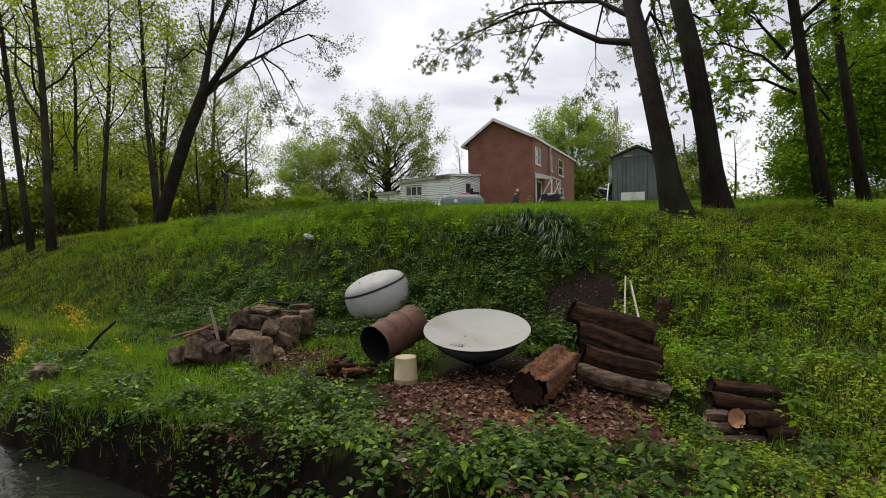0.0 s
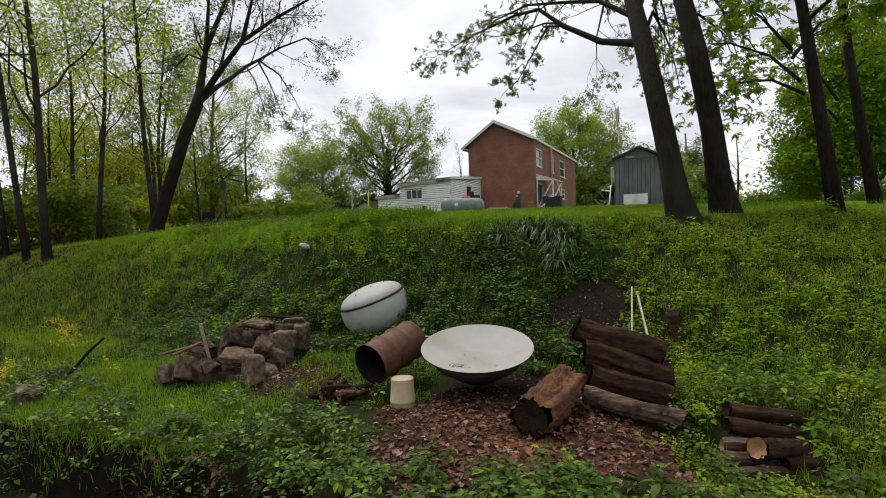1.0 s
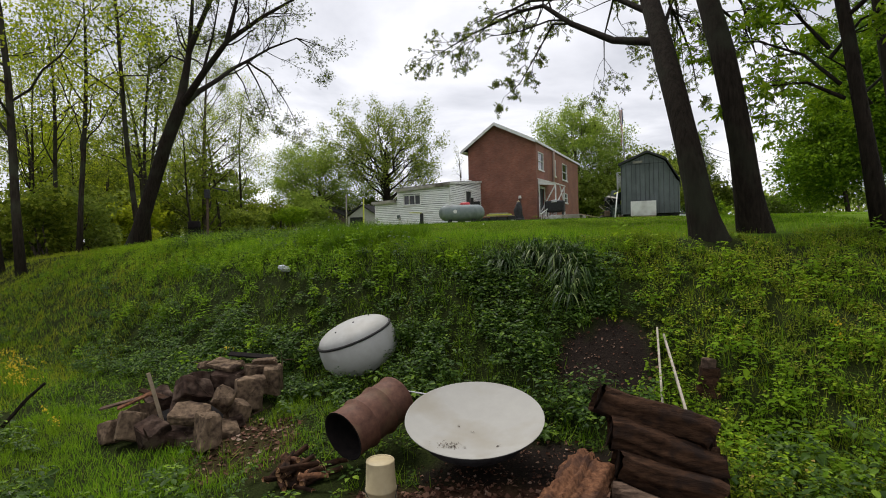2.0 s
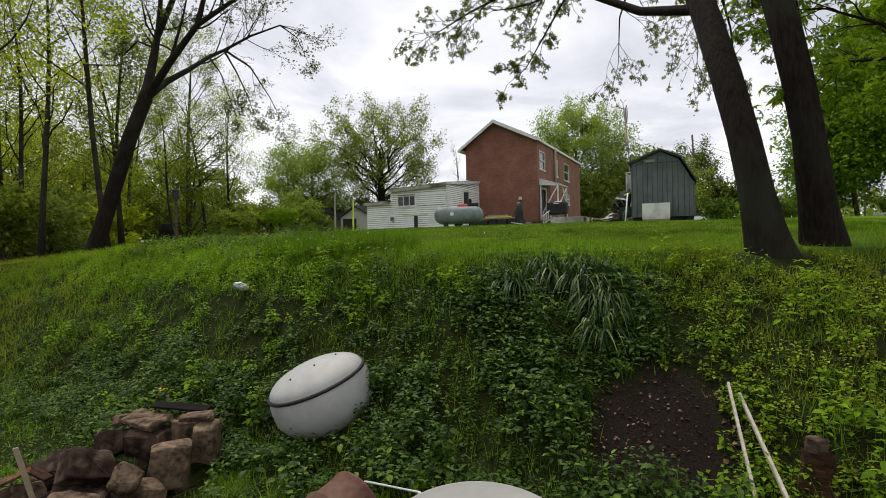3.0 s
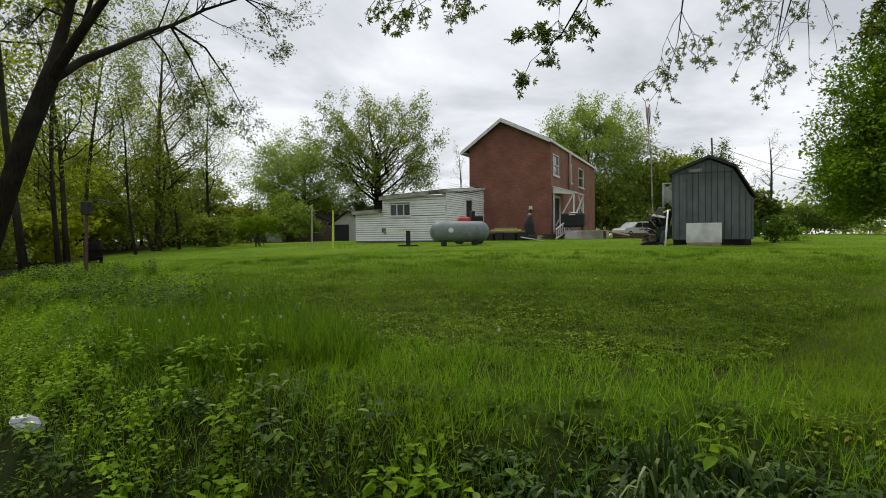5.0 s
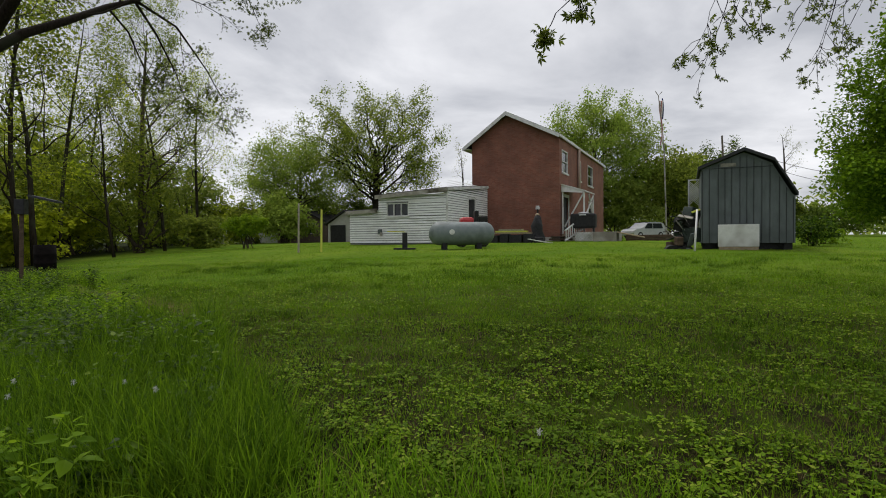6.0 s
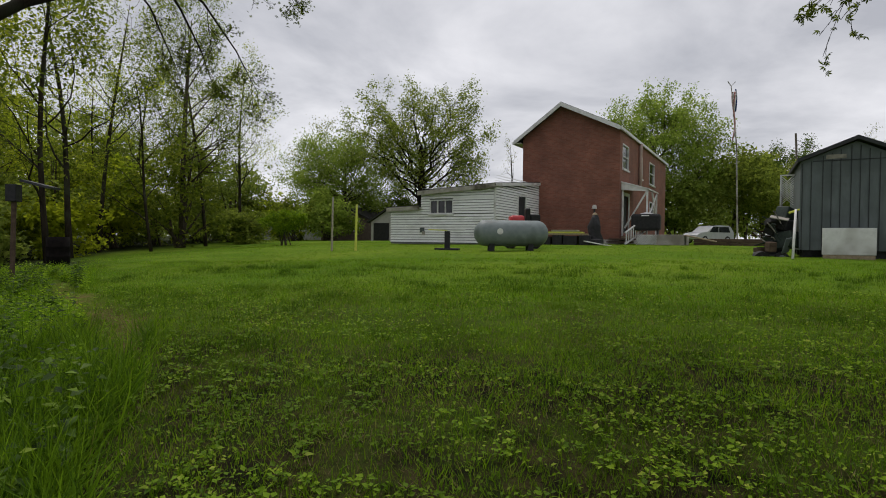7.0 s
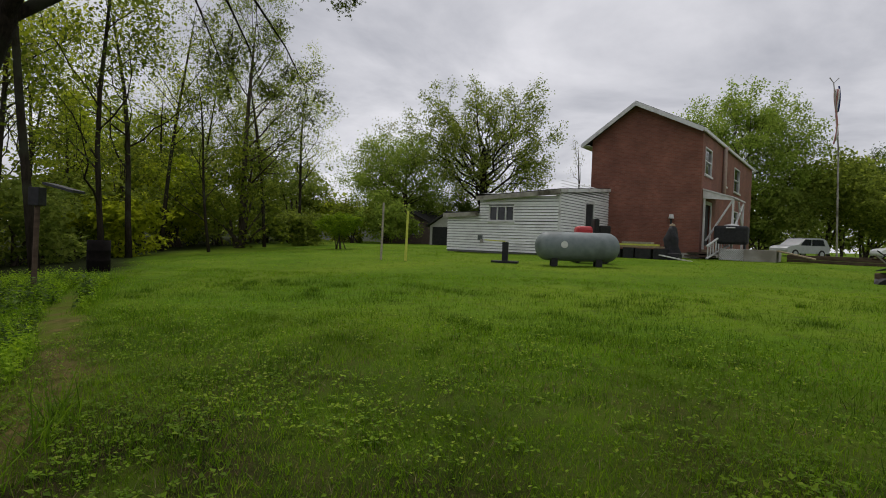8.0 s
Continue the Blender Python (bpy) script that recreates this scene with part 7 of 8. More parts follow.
# ---- ground cover ----
veg = np.random.default_rng(77)
BLADE = np.array([(-0.5, 0, 0), (0.5, 0, 0), (-0.38, 0.16, 0.55), (0.38, 0.16, 0.55), (0, 0.5, 0.95)], float), np.array([(0, 1, 3), (0, 3, 2), (2, 3, 4)])
BLADE1 = np.array([(-0.5, 0, 0), (0.5, 0, 0), (0, 0.35, 1.0)], float), np.array([(0, 1, 2)])
CLEAR = [(-1.7, 7.55, 0.48), (0.52, 4.47, 0.75), (-0.62, 4.3, 0.42), (-0.42, 3.62, 0.22), (-4.0, 6.2, 1.3), (2.35, 3.3, 0.55), (1.4, 2.6, 0.45), (3.4, 2.4, 0.45), (3.2, 2.1, 0.25), (-1.42, 3.95, 0.5), (-1.62, 4.1, 0.35), (3.55, 5.6, 0.15), (4.85, 9.0, 0.6), (6.05, 9.75, 0.6), (8.3, 9.4, 0.4)]


def bare(x, y):
    """True where things stand or the earth is bare."""
    out = soil_mask(x, y) > 0.2 + 0.75 * veg.random(x.shape)
    for cx, cy, r in CLEAR:
        out |= np.hypot(x - cx, y - cy) < r
    return out


def scatter_xy(n, x0, x1, y0, y1):
    return veg.uniform(x0, x1, n), veg.uniform(y0, y1, n)


def bank_at(x, y):
    return (y - toe_line(x)) / (crest_line(x) - toe_line(x))


def tuft_blades(x, y, per, length, width, fan=0.05, lean=0.45, template=BLADE):
    """Blades of grass in tufts at many places."""
    x, y = np.repeat(x, per), np.repeat(y, per)
    n = len(x)
    x, y = x + veg.normal(0, fan, n), y + veg.normal(0, fan, n)
    pos = np.stack([x, y, land(x, y) - 0.01], -1)
    rot = turns(veg.uniform(0, 6.283, n), veg.normal(0, lean, n), veg.normal(0, lean * 0.6, n))
    L = length * veg.uniform(0.5, 1.25, n)
    return spread(template, pos, rot, np.stack([np.full(n, width) * veg.uniform(0.7, 1.3, n), L, L], -1))


def leafy_plants(x, y, height, leaves, leaf_len, template=LEAF4):
    """Stems with leaves in rising pairs; returns leaf and stem arrays."""
    n = len(x)
    z = land(x, y)
    H = height * veg.uniform(0.5, 1.25, n)
    lean = veg.normal(0, 0.16, (n, 2))
    P = np.repeat(np.arange(n), leaves)
    m = len(P)
    lvl = np.tile(np.linspace(0.3, 1.0, leaves), n) + veg.normal(0, 0.04, m)
    yaw = veg.uniform(0, 6.283, n)[P] + np.tile(np.arange(leaves) * 2.2, n) + veg.normal(0, 0.3, m)
    pos = np.stack([x[P] + lean[P, 0] * H[P] * lvl, y[P] + lean[P, 1] * H[P] * lvl, z[P] + H[P] * lvl], -1)
    size = leaf_len * veg.uniform(0.65, 1.25, n)[P] * (1.25 - 0.55 * lvl) * veg.uniform(0.75, 1.25, m)
    stalk = 0.25 * size
    pos[:, 0] += -np.sin(yaw) * stalk
    pos[:, 1] += np.cos(yaw) * stalk
    rot = turns(yaw, veg.normal(-0.12, 0.3, m) + 0.35 * (lvl > 0.9), veg.normal(0, 0.25, m))
    leaf = spread(template, pos, rot, size)
    stem_rot = np.zeros((n, 3, 3))
    stem_rot[:, 0, 0] = stem_rot[:, 1, 1] = stem_rot[:, 2, 2] = 1
    stem_rot[:, 0, 2], stem_rot[:, 1, 2] = lean[:, 0], lean[:, 1]
    stem = spread((np.array([(-0.5, 0, 0), (0.5, 0, 0), (0, 0, 1.0)], float), np.array([(0, 1, 2)])), np.stack([x, y, z], -1), stem_rot, np.stack([np.full(n, 0.006), np.full(n, 0.006), H], -1))
    return leaf, stem


def whorled_plants(x, y, height, tiers, per, leaf_len, template=OVATE):
    """Stems with tiers of broad leaves spread nearly flat, the top one smaller; returns leaf and stem arrays."""
    n = len(x)
    z = land(x, y)
    H = height * veg.uniform(0.55, 1.2, n)
    lean = veg.normal(0, 0.22, (n, 2))
    P = np.repeat(np.arange(n), tiers * per)
    m = len(P)
    tier = np.tile(np.repeat(np.arange(tiers), per), n)
    lvl = 0.45 + 0.55 * (tier + 1) / tiers + veg.normal(0, 0.03, m)
    yaw = veg.uniform(0, 6.283, n)[P] + tier * 0.9 + np.tile(np.tile(np.arange(per) * 6.283 / per, tiers), n) + veg.normal(0, 0.25, m)
    size = leaf_len * veg.uniform(0.65, 1.3, n)[P] * np.where(tier == tiers - 1, 0.7, 1.0) * veg.uniform(0.75, 1.2, m)
    pos = np.stack([x[P] + lean[P, 0] * H[P] * lvl - np.sin(yaw) * 0.35 * size, y[P] + lean[P, 1] * H[P] * lvl + np.cos(yaw) * 0.35 * size, z[P] + H[P] * lvl], -1)
    leaf = spread(template, pos, turns(yaw, veg.normal(-0.1, 0.25, m) + np.where(tier == tiers - 1, 0.35, 0.0), veg.normal(0, 0.25, m)), size)
    rot = np.zeros((n, 3, 3))
    rot[:, 0, 0] = rot[:, 1, 1] = rot[:, 2, 2] = 1
    rot[:, 0, 2], rot[:, 1, 2] = lean[:, 0], lean[:, 1]
    stem = spread((np.array([(-0.5, 0, 0), (0.5, 0, 0), (0, 0, 1.0)], float), np.array([(0, 1, 2)])), np.stack([x, y, z], -1), rot, np.stack([np.full(n, 0.006), np.full(n, 0.006), H], -1))
    return leaf, stem


def stuff(name, label, category, chunks, material):
    vs, fs, k = [], [], 0
    for v, f in chunks:
        vs.append(v)
        fs.append(f + k)
        k += len(v)
    return tagged(part(name, mesh_from(name, np.concatenate(vs), np.concatenate(fs)), material), label, category, kind="stuff")


# broad-leaved weeds over the bank
x, y = scatter_xy(26000, -17, 11, 0, 20)
s = bank_at(x, y)
clump = ripple(x, y, 1.3) + 0.6 * ripple(y + 3, x, 0.55)
keep = (s > -0.12) & (s < 0.86) & (clump > -0.3 + 0.25 * (x > 4)) & ~bare(x, y) & (litter_mask(x, y) < 0.3)
keep &= veg.random(len(x)) < np.interp(x, [-17, -10, -8, 2.4, 3.4, 6, 11], [0.3, 0.5, 1, 1, 0.35, 0.2, 0.2])
x, y = x[keep], y[keep]
tall = 0.36 + 0.27 * np.clip(ripple(x, y, 1.1) + 0.5 * ripple(y, x + 3, 0.5), -0.9, 1.2)
light_side = (bank_at(x, y) + 0.25 * ripple(x, y, 0.8) > np.where(x < 2.6, 0.92, 0.74)) | ((x + 1.2 * ripple(y, x, 1.0) < -4.2) & (bank_at(x, y) + 0.2 * ripple(x, y, 0.8) > 0.5)) | ((x + 0.9 * ripple(y, x, 1.0) < -0.9) & (x < -2.2) & (bank_at(x, y) + 0.25 * ripple(x, y, 0.8) > 0.66)) | (x + 0.6 * ripple(y, x, 0.7) > 2.7)
drift = ~light_side & (ripple(x + 7, y, 1.5) + 0.7 * ripple(y, x + 2, 0.6) > -0.35)
leaf_a, stem_a = leafy_plants(x[~light_side & ~drift], y[~light_side & ~drift], tall[~light_side & ~drift] * 0.75, 13, 0.06)
leaf_w, stem_w = whorled_plants(x[drift], y[drift], tall[drift] * 0.95, 3, 4, 0.084)
leaf_g, stem_g = leafy_plants(x[light_side], y[light_side], tall[light_side] * 0.75, 12, 0.072)
x, y = scatter_xy(6200, -6.5, 2.7, 4.5, 11.5)
s = bank_at(x, y)
thick = (s > 0.02) & (s < 0.78) & ~bare(x, y) & (litter_mask(x, y) < 0.2) & (ripple(x + 7, y, 1.5) + 0.7 * ripple(y, x + 2, 0.6) > -0.1) & ((x + 1.0 * ripple(y, x, 1.0) > -1.6) | (s < 0.4))
x, y = x[thick], y[thick]
leaf_x, stem_x = whorled_plants(x, y, 0.3 + 0.2 * np.clip(ripple(x, y, 0.9), -1, 1), 2, 5, 0.088)
# fringe of taller weeds beside the stream, and thin growth over the clearing
x, y = scatter_xy(15000, -9, 8, -1.5, 6.5)
d = stream_distance(x, y)
lip_side = y > np.interp(x, STREAM[::-1, 0], STREAM[::-1, 1])
fringe = (d > 1.2) & (d < 2.3) & lip_side & (ripple(x, y, 0.45) + 0.8 * ripple(y, x + 1, 0.9) > 0.15) & (litter_mask(x, y) < 0.5 + 0.5 * veg.random(len(x)) * (d < 1.8))
fringe |= (d > np.interp(x, [-1.2, 0.3], [0.8, 0.6])) & (d < 1.3) & lip_side & (ripple(x, y + 4, 0.4) > 0.0)
open_ground = (d >= 2.3) & (np.hypot(x + 4.6, y - 4.4) > 1.3) & lip_side & (bank_at(x, y) < 0.0) & (ripple(x, y, 0.9) > 0.1) & (litter_mask(x, y) < 0.35) & ((x > 2.6) | (veg.random(len(x)) < 0.25))
keep = (fringe | open_ground) & ~bare(x, y) & ((veg.random(len(x)) < 0.42) | (x < -1.2))
x, y = x[keep], y[keep]
small = veg.random(len(x)) < np.where(stream_distance(x, y) < 1.3, 0.8, 0.6)
leaf_b, stem_b = whorled_plants(x[~small], y[~small], 0.27 + 0.16 * np.clip(ripple(x[~small], y[~small], 0.6), -1, 1), 2, 5, 0.1)
leaf_f, stem_f = leafy_plants(x[small], y[small], 0.16 + 0.1 * np.clip(ripple(x[small], y[small], 0.5), -1, 1), 10, 0.05)
cx, cy = scatter_xy(400, -4.5, 6.5, -2.2, 2.7)
d = stream_distance(cx, cy)
ledge = (d > np.interp(cx, [-3, -0.5, 0.3], [0.95, 0.85, 0.72])) & (d < np.interp(cx, [-5, -1.5, 0.5, 6], [2.0, 2.1, 2.7, 3.3])) & (cy > np.interp(cx, STREAM[::-1, 0], STREAM[::-1, 1])) & ~bare(cx, cy) & (litter_mask(cx, cy) < 0.15 + 0.9 * veg.random(len(cx)) * (cy < 1.5))
cx, cy = cx[ledge], cy[ledge]
own = np.repeat(np.arange(len(cx)), veg.integers(2, 11, len(cx)))
reach = veg.uniform(0.06, 0.2, len(cx))
x, y = cx[own] + veg.normal(0, 1, len(own)) * reach[own], cy[own] + veg.normal(0, 1, len(own)) * reach[own]
leaf_k, stem_k = whorled_plants(x, y, 0.24 + 0.14 * np.clip(ripple(x, y, 0.6), -1, 1), 2, 5, 0.095)
stuff("bank_weeds", "dense broad-leaved green weeds over the bank", "weeds", [leaf_a, leaf_f, stem_a, stem_b, stem_f], M["weed"])
stuff("bramble_weeds", "dark bramble leaves in whorls over the bank", "weeds", [leaf_w, stem_w, leaf_x, stem_x], M["bramble"])
stuff("stream_weeds", "fresh bright weeds along the stream bank", "weeds", [leaf_b, leaf_k, stem_k], M["stream_leaf"])
stuff("upper_weeds", "lighter green weeds near the top of the bank", "weeds", [leaf_g, stem_g], M["weed_bright"])
x, y = scatter_xy(4200, -10, 9, 4, 14)
keep = (bank_at(x, y) > 0) & (bank_at(x, y) < 1) & (ripple(x, y, 0.8) > 0.35) & ~bare(x, y)
leaf_c, stem_c = whorled_plants(x[keep][::3], y[keep][::3], 0.42, 3, 5, 0.1)
x, y = scatter_xy(13000, 2.0, 13.5, -0.6, 10)
keep = (x + 0.7 * ripple(y, x, 0.8) + 0.8 * veg.random(len(x)) > 3.2) & (veg.random(len(x)) < soft((13.5 - x) / 3)) & (bank_at(x, y) < 1.0) & ~bare(x, y) & (stream_distance(x, y) > 1.3) & (ripple(x, y + 2, 0.8) + 0.8 * ripple(y, x + 1, 0.3) > -0.45)
leaf_e, stem_e = leafy_plants(x[keep], y[keep], 0.16 + 0.08 * np.clip(ripple(x[keep], y[keep], 0.7), -1, 1), 9, 0.056, LEAF2)
x, y = scatter_xy(900, 2.7, 8, 1.2, 8.5)
keep = (bank_at(x, y) < 0.7) & ~bare(x, y) & (stream_distance(x, y) > 1.3) & (ripple(x + 3, y, 0.7) + 0.6 * ripple(y, x, 0.3) > 0.1)
leaf_n, stem_n = whorled_plants(x[keep], y[keep], 0.26, 2, 5, 0.085)
stuff("slope_nettles", "fresh broad-leaved nettles in patches on the slope", "weeds", [leaf_n, stem_n], M["weed_bright"])
stuff("slope_weeds", "small light green weeds on the grassy slope", "weeds", [leaf_e, stem_e], M["slope_leaf"])
stuff("tall_weeds", "taller bright nettles standing out of the bank", "weeds", [leaf_c, stem_c], M["weed_bright"])

# grasses on the bank, crest and clearing
chunks = []
x, y = scatter_xy(19000, -18, 12, -0.5, 21)
s = bank_at(x, y)
keep = (s > -0.6) & (s < 1.15) & ~bare(x, y) & (litter_mask(x, y) < 0.4) & (stream_distance(x, y) > 1.0) & (y > np.interp(x, STREAM[::-1, 0], STREAM[::-1, 1]))
keep &= (ripple(y, x + 5, 1.0) > -0.25) | (x > 3.5) | (x < -9.5)
x, y = x[keep], y[keep]
chunks.append(tuft_blades(x, y, 6, 0.24, 0.009, 0.05, 0.5, BLADE1))
x, y = scatter_xy(7500, -9, 4.5, 8.6, 17)
over = y - crest_line(x)
keep = (over > -1.2) & (over < 1.0) & ~bare(x, y)
chunks.append(tuft_blades(x[keep], y[keep], 9, 0.2, 0.008, 0.06, 0.5, BLADE1))
x, y = scatter_xy(2600, -7.5, -2.2, 2.0, 7.5)
keep = (stream_distance(x, y) > 1.1) & ~bare(x, y) & (litter_mask(x, y) < 0.3) & (y > np.interp(x, STREAM[::-1, 0], STREAM[::-1, 1]))
chunks.append(tuft_blades(x[keep], y[keep], 9, 0.16, 0.007, 0.06, 0.45))
# lighter, finer growth on the right-hand slope
x, y = scatter_xy(8500, 2.8, 14, 0.0, 10.5)
keep = (x + 0.6 * ripple(y, x, 0.7) + 1.0 * veg.random(len(x)) > 4.0) & (veg.random(len(x)) < soft((14 - x) / 3)) & (bank_at(x, y) < 1.05) & ~bare(x, y) & (stream_distance(x, y) > 1.3)
slope = [tuft_blades(x[keep][::2], y[keep][::2], 8, 0.16, 0.008, 0.07, 0.55, BLADE1)]
x, y = scatter_xy(6000, -25, -8.5, 6, 24)
keep = (bank_at(x, y) < 1.25) & (stream_distance(x, y) > 1.2) & (y > np.interp(x, STREAM[::-1, 0], STREAM[::-1, 1]))
slope.append(tuft_blades(x[keep], y[keep], 8, 0.22, 0.012, 0.08, 0.5, BLADE1))
stuff("slope_grass", "yellow-green grass over the sunny slopes", "grass", slope, M["slope_grass"])
# long grass between the bank's crest and the mown lawn
x, y = scatter_xy(9000, -12, 0.5, 9.2, 22)
keep = (y > crest_line(x) - 0.5) & (y < edge_line(x) + 0.35) & ~bare(x, y) & (trail_mask(x, y) < 0.2)
chunks.append(tuft_blades(x[keep], y[keep], 9, 0.24, 0.008, 0.06, 0.5, BLADE1))
stuff("bank_grass", "long tufted grass on the bank and its crest", "grass", chunks, M["grass"])

# mown lawn: nearest part dense, then thinner and coarser
chunks = []
for n, x0, x1, y0, y1, per, L, w, tpl in ((25000, -9, 10, 9.5, 18.5, 6, 0.08, 0.0066, BLADE1), (21000, -5, 5.5, 10.3, 15.5, 7, 0.045, 0.005, BLADE1), (18000, -13, 13, 16.5, 25, 7, 0.06, 0.008, BLADE1), (14000, -20, 20, 24, 46, 5, 0.055, 0.013, BLADE1)):
    x, y = scatter_xy(n, x0, x1, y0, y1)
    keep = (lawn_mask(x, y) > 0.3) & (trail_mask(x, y) < 0.1 + 1.1 * veg.random(len(x)))
    keep &= ((ripple(x, y, 0.7) > -0.75) | (y < 18.5)) & (np.abs(x + 0.3) < 7.0 + 0.9 * (y - 9.5))
    chunks.append(tuft_blades(x[keep], y[keep], per, L, w, 0.06, 0.55, tpl))
stuff("lawn_grass", "short mown green lawn grass with bare specks", "grass", chunks, M["lawn"])
# dark lush tussocks and clover in the lawn
cx, cy = veg.uniform(-9, 10, 480), 11.8 + 10.6 * veg.random(480) ** 1.15
keep = (lawn_mask(cx, cy) > 0.5) & (ripple(cx + 4, cy, 1.6) > -0.5)
cx, cy = cx[keep], cy[keep]
reach = veg.uniform(0.06, 0.3, len(cx))
own = np.repeat(np.arange(len(cx)), 120)
lx, ly = cx[own] + veg.normal(0, 1, len(own)) * reach[own], cy[own] + veg.normal(0, 0.8, len(own)) * reach[own]
lush = tuft_blades(lx, ly, 1, 0.115, 0.006, 0.0, 0.5, BLADE1)
n = 110000
y = 9.6 + 10.4 * veg.random(n) ** 1.25
x = veg.uniform(-1, 1, n) * (2.4 + 0.85 * (y - 9.6)) - 0.3
keep = (lawn_mask(x, y) > 0.3) & (ripple(y, x + 2, 0.6) + 0.9 * ripple(x, y, 0.22) + 1.6 * (veg.random(n) - 0.4) > -0.05)
x, y = x[keep], y[keep]
n = len(x)
pos = np.stack([x, y, land(x, y) + veg.uniform(0.025, 0.065, n)], -1)
clover = spread(LEAF2, pos, turns(veg.uniform(0, 6.283, n), veg.normal(0.1, 0.4, n), veg.normal(0, 0.4, n)), np.stack([np.full(n, 0.026), np.full(n, 0.023), np.full(n, 0.022)], -1) * veg.uniform(0.45, 1.35, (n, 1)) * np.interp(y, [12, 15.5, 20], [1.0, 1.15, 0.8])[:, None])
n_r = 9500
y = 10.4 + 8.5 * veg.random(n_r) ** 1.2
x = veg.uniform(-1, 1, n_r) * (2.4 + 0.85 * (y - 9.6)) - 0.3
keep = (lawn_mask(x, y) > 0.3) & (ripple(y + 7, x, 1.0) + 0.8 * ripple(x, y + 3, 0.4) > -0.25)
leaf_l, _ = whorled_plants(x[keep], y[keep], 0.045, 1, 5, 0.05, LEAF4)
stuff("lawn_clover", "patches of clover and plantain in the lawn", "clover", [clover, leaf_l], M["clover"])
stuff("lush_grass", "darker lush grass tufts in the lawn", "grass", [lush], M["lush"])

# dry clippings lying in the lawn
x, y = scatter_xy(16000, -6, 6.5, 10.3, 18)
keep = ((lawn_mask(x, y) > 0.3) & (ripple(x, y, 0.6) + 0.8 * ripple(y, x + 2, 0.3) > -0.1)) | (trail_mask(x, y) > 0.2)
stuff("dry_clippings", "dry straw-coloured clippings in the lawn", "straw", [tuft_blades(x[keep], y[keep], 3, 0.07, 0.005, 0.05, 0.9, BLADE1)], M["straw"])

# weedy corner that bulges into the lawn on the left
x, y = scatter_xy(5200, -12, -1.5, 10.4, 22)
keep = (y > crest_line(x) - 0.4) & (y < edge_line(x) + 0.1) & (x < -1.6) & (ripple(x, y, 0.9) > -0.35) & (trail_mask(x, y) < 0.2)
x, y = x[keep], y[keep]
deep = ripple(x + 1, y, 0.9) + 0.6 * ripple(y, x, 0.4) > 0.15
lift = 0.32 + 0.2 * np.clip(ripple(x, y, 1.4), -1, 1)
leaf_d, stem_d = leafy_plants(x[~deep], y[~deep], lift[~deep], 12, 0.07)
leaf_h, stem_h = leafy_plants(x[deep], y[deep], lift[deep], 13, 0.085)
stuff("edge_nettles", "darker nettles along the edge of the lawn", "weeds", [leaf_h, stem_h], M["weed"])
edge_tufts = tuft_blades(x[::3], y[::3], 9, 0.3, 0.008, 0.07, 0.45, BLADE1)
stuff("edge_grass", "long fresh grass among the edge weeds", "grass", [edge_tufts], M["grass"])
stuff("edge_weeds", "weeds along the edge of the lawn", "weeds", [leaf_d, stem_d], M["weed"])
x, y = scatter_xy(2400, -4.2, -0.8, 10.4, 14.6)
keep = (y > crest_line(x) - 0.2) & (y < edge_line(x) + 0.35 + 0.3 * ripple(x, y, 0.7)) & (ripple(x, y + 2, 0.6) > -0.7) & (trail_mask(x, y) < 0.2)
stuff("tall_grass", "tall dark green grass leaning over the lawn's edge", "grass", [tuft_blades(x[keep], y[keep], 12, 0.38, 0.009, 0.06, 0.55, BLADE)], M["tall_grass"])

x, y = scatter_xy(11500, -15, -3.3, 8, 22)
s = bank_at(x, y)
keep = (s > 0.7) & (y < edge_line(x) + 0.2) & ~bare(x, y) & (ripple(x, y + 6, 1.2) + 0.6 * ripple(y, x, 0.5) > -0.25) & (trail_mask(x, y) < 0.2)
leaf_m, stem_m = leafy_plants(x[keep], y[keep], 0.24, 8, 0.06)
stuff("crest_weeds", "fresh low bright weeds along the top of the bank", "weeds", [leaf_m, stem_m], M["lime_leaf"])

# low creeping leaves that close the gaps on the bank
x, y = scatter_xy(19000, -11, 4.6, -1.8, 16)
keep = ((bank_at(x, y) > -0.5) | ((y < 2.6) & (ripple(x, y, 0.35) > -0.5))) & (bank_at(x, y) < 1.0) & ~bare(x, y) & (litter_mask(x, y) < 0.3) & (stream_distance(x, y) > np.where(x > -1, 0.85, 1.1)) & (y > np.interp(x, STREAM[::-1, 0], STREAM[::-1, 1]))
leaf_h, _ = leafy_plants(x[keep], y[keep], 0.09, 6, 0.06, LEAF2)
stuff("creeping_ivy", "low creeping leaves between the weeds", "ground cover", [leaf_h], M["weed"])

# fallen leaves in the clearing, and crumbs on the bare earth
x, y = scatter_xy(38000, -4, 5, -1.5, 7.6)
front = 0.35 * (y < 2.4) * (ripple(x, y + 2, 0.5) > -0.3)
keep = (veg.random(len(x)) < np.maximum(np.maximum(litter_mask(x, y), front), 0.45 * soil_mask(x, y))) & (stream_distance(x, y) > 0.9) & (y > np.interp(x, STREAM[::-1, 0], STREAM[::-1, 1]))
x, y = x[keep], y[keep]
n = len(x)
pos = np.stack([x, y, land(x, y) + veg.uniform(0.003, 0.03, n)], -1)
fallen = spread(LEAF4, pos, turns(veg.uniform(0, 6.283, n), veg.normal(0, 0.3, n), veg.normal(0, 0.4, n)), (veg.uniform(0.04, 0.095, n) * (1 - 0.5 * soil_mask(x, y)))[:, None] * np.array([[1.2, 1, 1.6]]))
stuff("leaf_litter", "brown fallen leaves over the clearing", "leaf litter", [fallen], M["litter"])

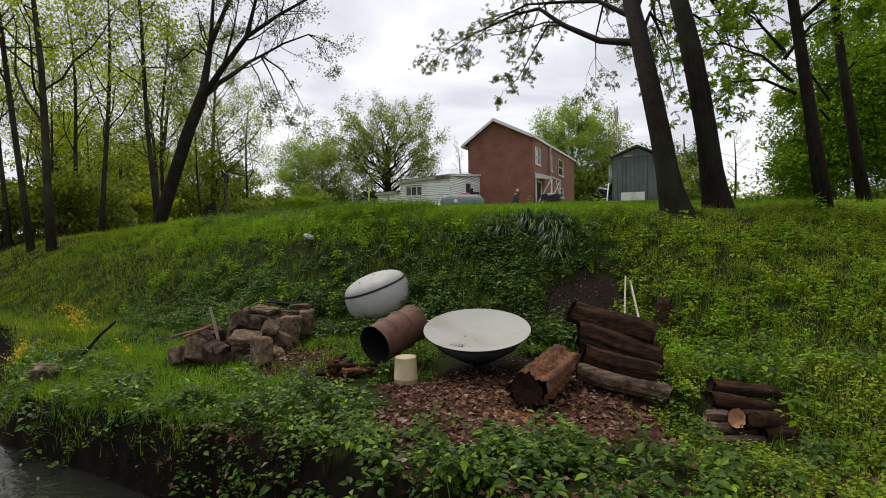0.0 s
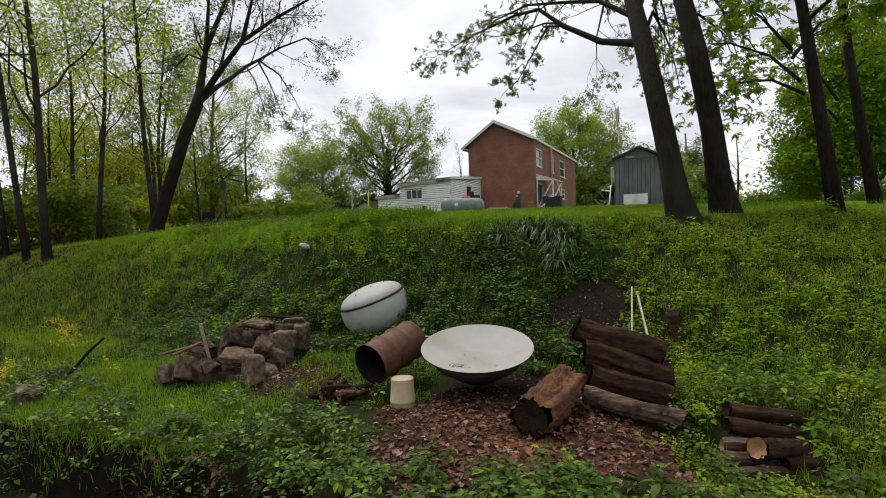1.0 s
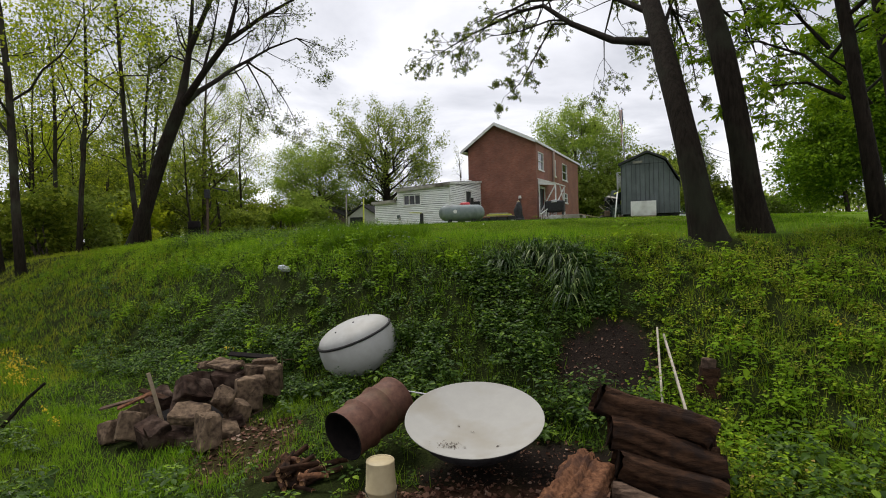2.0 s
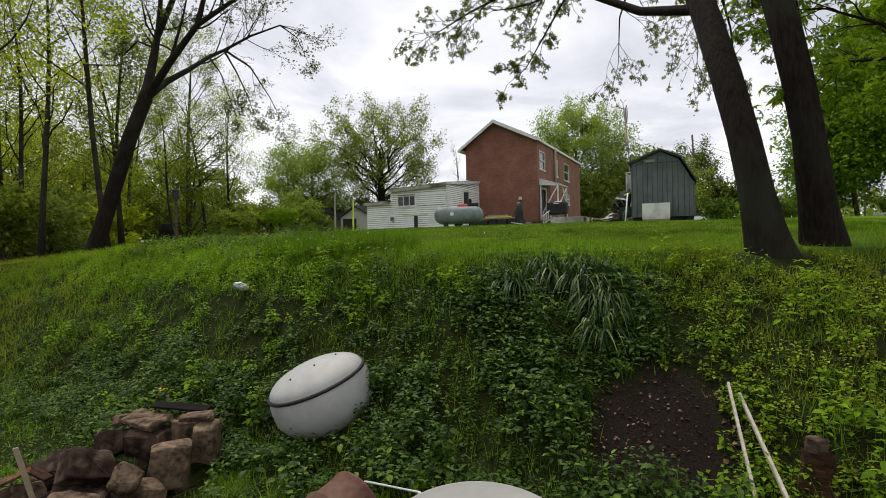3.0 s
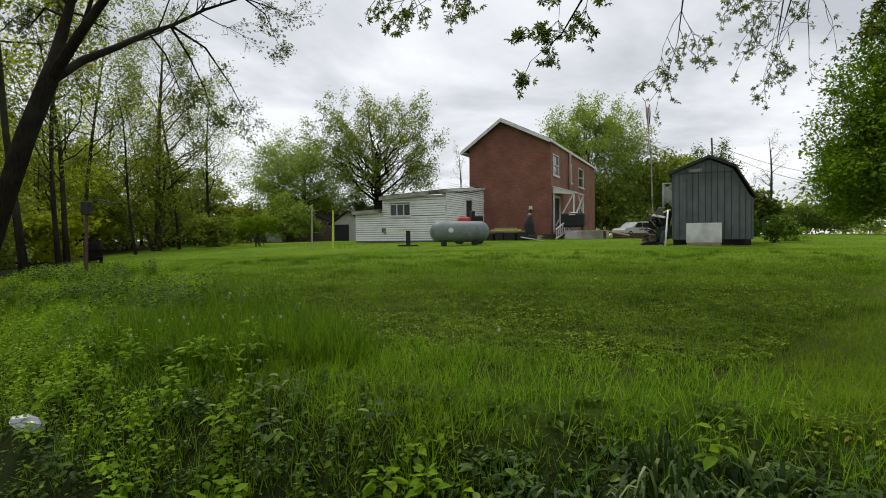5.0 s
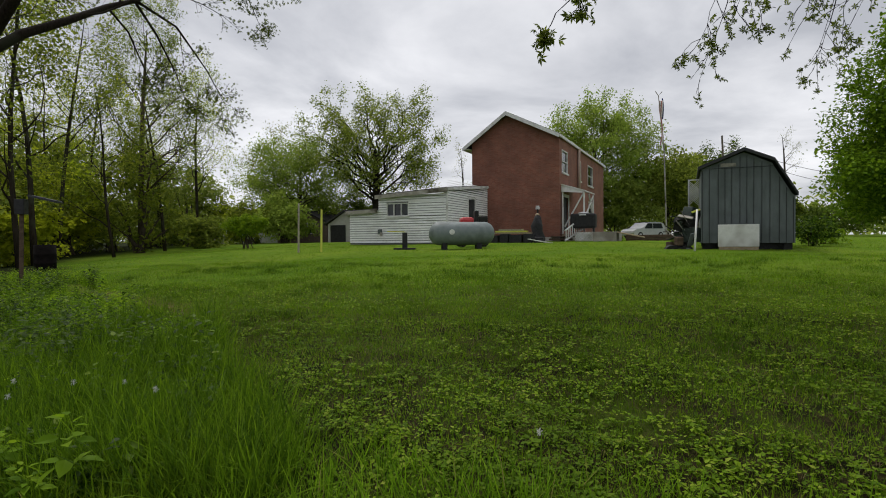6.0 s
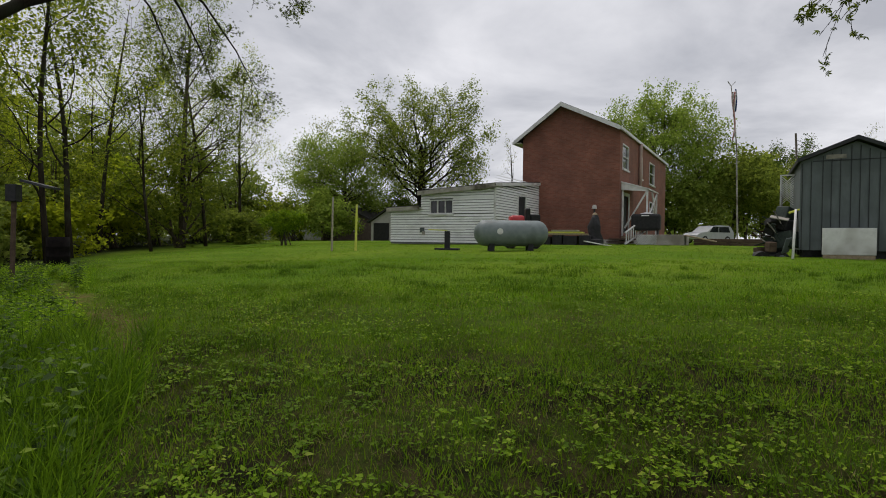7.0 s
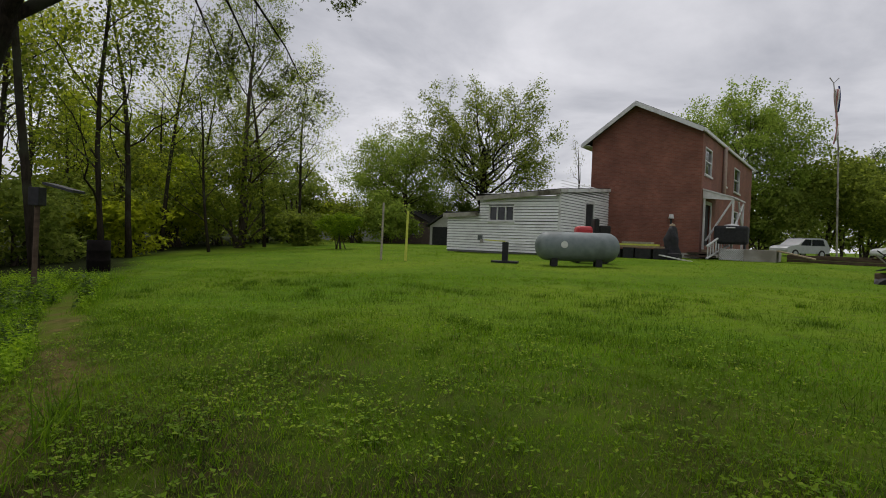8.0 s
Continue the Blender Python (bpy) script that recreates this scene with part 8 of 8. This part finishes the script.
# clumps of strap-leaved lilies hanging over the bank
for k, (cx, cy, n, L) in enumerate(((1.0, 8.62, 250, 0.44), (1.95, 8.5, 280, 0.52), (2.2, 8.05, 250, 0.56), (1.5, 8.72, 270, 0.47), (2.05, 7.6, 170, 0.46))):
    t = thing("lily_clump", "large clump of dark strap-leaved lilies on the bank", "plant", pose(cx, cy, on_land(cx, cy)), "lily clumps")
    for _ in range(n):
        a = veg.uniform(0, 6.283)
        q = 0.22 * math.sqrt(veg.random())
        b0 = np.array([math.cos(a) * q, math.sin(a) * q, -0.05])
        a2 = a + veg.normal(0, 0.9)
        out = np.array([math.cos(a2), math.sin(a2) - 0.35, 0])
        ln = L * veg.uniform(0.6, 1.2)
        w = veg.uniform(0.007, 0.014)
        tt = np.linspace(0, 1, 6)
        stiff = veg.random() < 0.4
        rise = veg.uniform(1.15, 1.5) if stiff else veg.uniform(0.65, 1.0)
        pts = b0 + np.outer(tt ** 1.15 * ln * (0.45 if stiff else 0.85), out) + np.outer(ln * (rise * tt * 1.25 - 1.35 * tt ** 2.4), [0, 0, 1])
        sd = np.array([-out[1], out[0], 0]) / (np.linalg.norm(out) + 1e-6)
        ww = w * np.array([0.8, 1.0, 1.0, 0.9, 0.65, 0.08])
        v = np.concatenate([pts - ww[:, None] * sd, pts + ww[:, None] * sd])
        f = np.array([(i, 6 + i, 7 + i, i + 1) for i in range(5)])
        part("leaf", mesh_from("leaf", v, f), M["lily"], t)

# dandelion clocks and yellow flowers
PUFF_V, PUFF_F = LEAF2[0] * np.array([0.25, 1, 1]), LEAF2[1]
u = veg.normal(size=(26, 3))
u /= np.linalg.norm(u, axis=1)[:, None]
pv, pf = spread((PUFF_V, PUFF_F), np.zeros((26, 3)), turns(veg.uniform(0, 6.283, 26), veg.uniform(-1.6, 1.6, 26), veg.uniform(-1, 1, 26)), np.full(26, 0.024))
spots_p = [(-3.3, 11.2), (-3.1, 11.35), (-2.9, 11.1), (-2.6, 11.3), (-3.5, 11.0), (-2.3, 11.4), (-1.8, 11.0), (-4.4, 11.2), (0.5, 10.6), (-2.3, 1.9), (-4.3, 3.3), (-1.75, 2.5), (-5.6, 3.4), (-4.6, 2.2), (0.9, 1.0), (-6.4, 4.2), (-5.2, 2.6), (-2.0, 2.4)]
puff_me = mesh_from("seed_head", pv, pf)
stalk_me = Shape().tube([(0, 0, -0.36), (0.01, 0, 0)], 0.003, 4).mesh("stalk")
for (x0, y0) in spots_p:
    dnd = thing("dandelion", "white dandelion seed head on a thin stalk", "dandelion", pose(x0, y0, on_land(x0, y0) + veg.uniform(0.26, 0.36), veg.uniform(-8, 8), veg.uniform(-8, 8), 0), "dandelion clocks")
    part("seed_head", puff_me, M["puff"], dnd)
    part("stalk", stalk_me, M["grass"], dnd)
spots_f = np.array([(-9.7, 9.0, 0.16, 16), (-9.2, 8.5, 0.14, 14), (-10.3, 9.4, 0.2, 12), (-8.35, 5.9, 0.14, 16), (-8.75, 6.2, 0.12, 8), (-6.3, 6.0, 0.1, 3), (-4.6, 8.6, 0.1, 3), (5.4, 5.9, 0.08, 2)])
own = np.repeat(np.arange(len(spots_f)), spots_f[:, 3].astype(int))
x = spots_f[own, 0] + veg.normal(0, 1, len(own)) * spots_f[own, 2]
y = spots_f[own, 1] + veg.normal(0, 1, len(own)) * spots_f[own, 2]
n = len(x)
hgt = veg.uniform(0.25, 0.7, n) * np.where(x < -9, 1.0, 0.65)
top = np.stack([x, y, land(x, y) + hgt], -1)
heads = spread(LEAF2, np.repeat(top, 9, axis=0) + veg.normal(0, 0.035, (n * 9, 3)), turns(veg.uniform(0, 6.283, n * 9), veg.normal(0, 0.8, n * 9), veg.normal(0, 0.8, n * 9)), veg.uniform(0.03, 0.055, n * 9))
stuff("yellow_flowers", "loose yellow wildflower heads near the stream", "wildflowers", [heads], M["flower"])
stalks = spread((np.array([(-0.5, 0, 0), (0.5, 0, 0), (0, 0, 1.0)], float), np.array([(0, 1, 2)])), np.stack([x, y, land(x, y)], -1), turns(veg.uniform(0, 6.3, n), np.zeros(n), np.zeros(n)), np.stack([np.full(n, 0.012), np.full(n, 0.012), hgt], -1))
tufts = tuft_blades(x, y, 8, 0.35, 0.012, 0.1, 0.35)
stuff("flower_stalks", "green stalks and grass under the wildflowers", "wildflowers", [stalks, tufts], M["grass"])
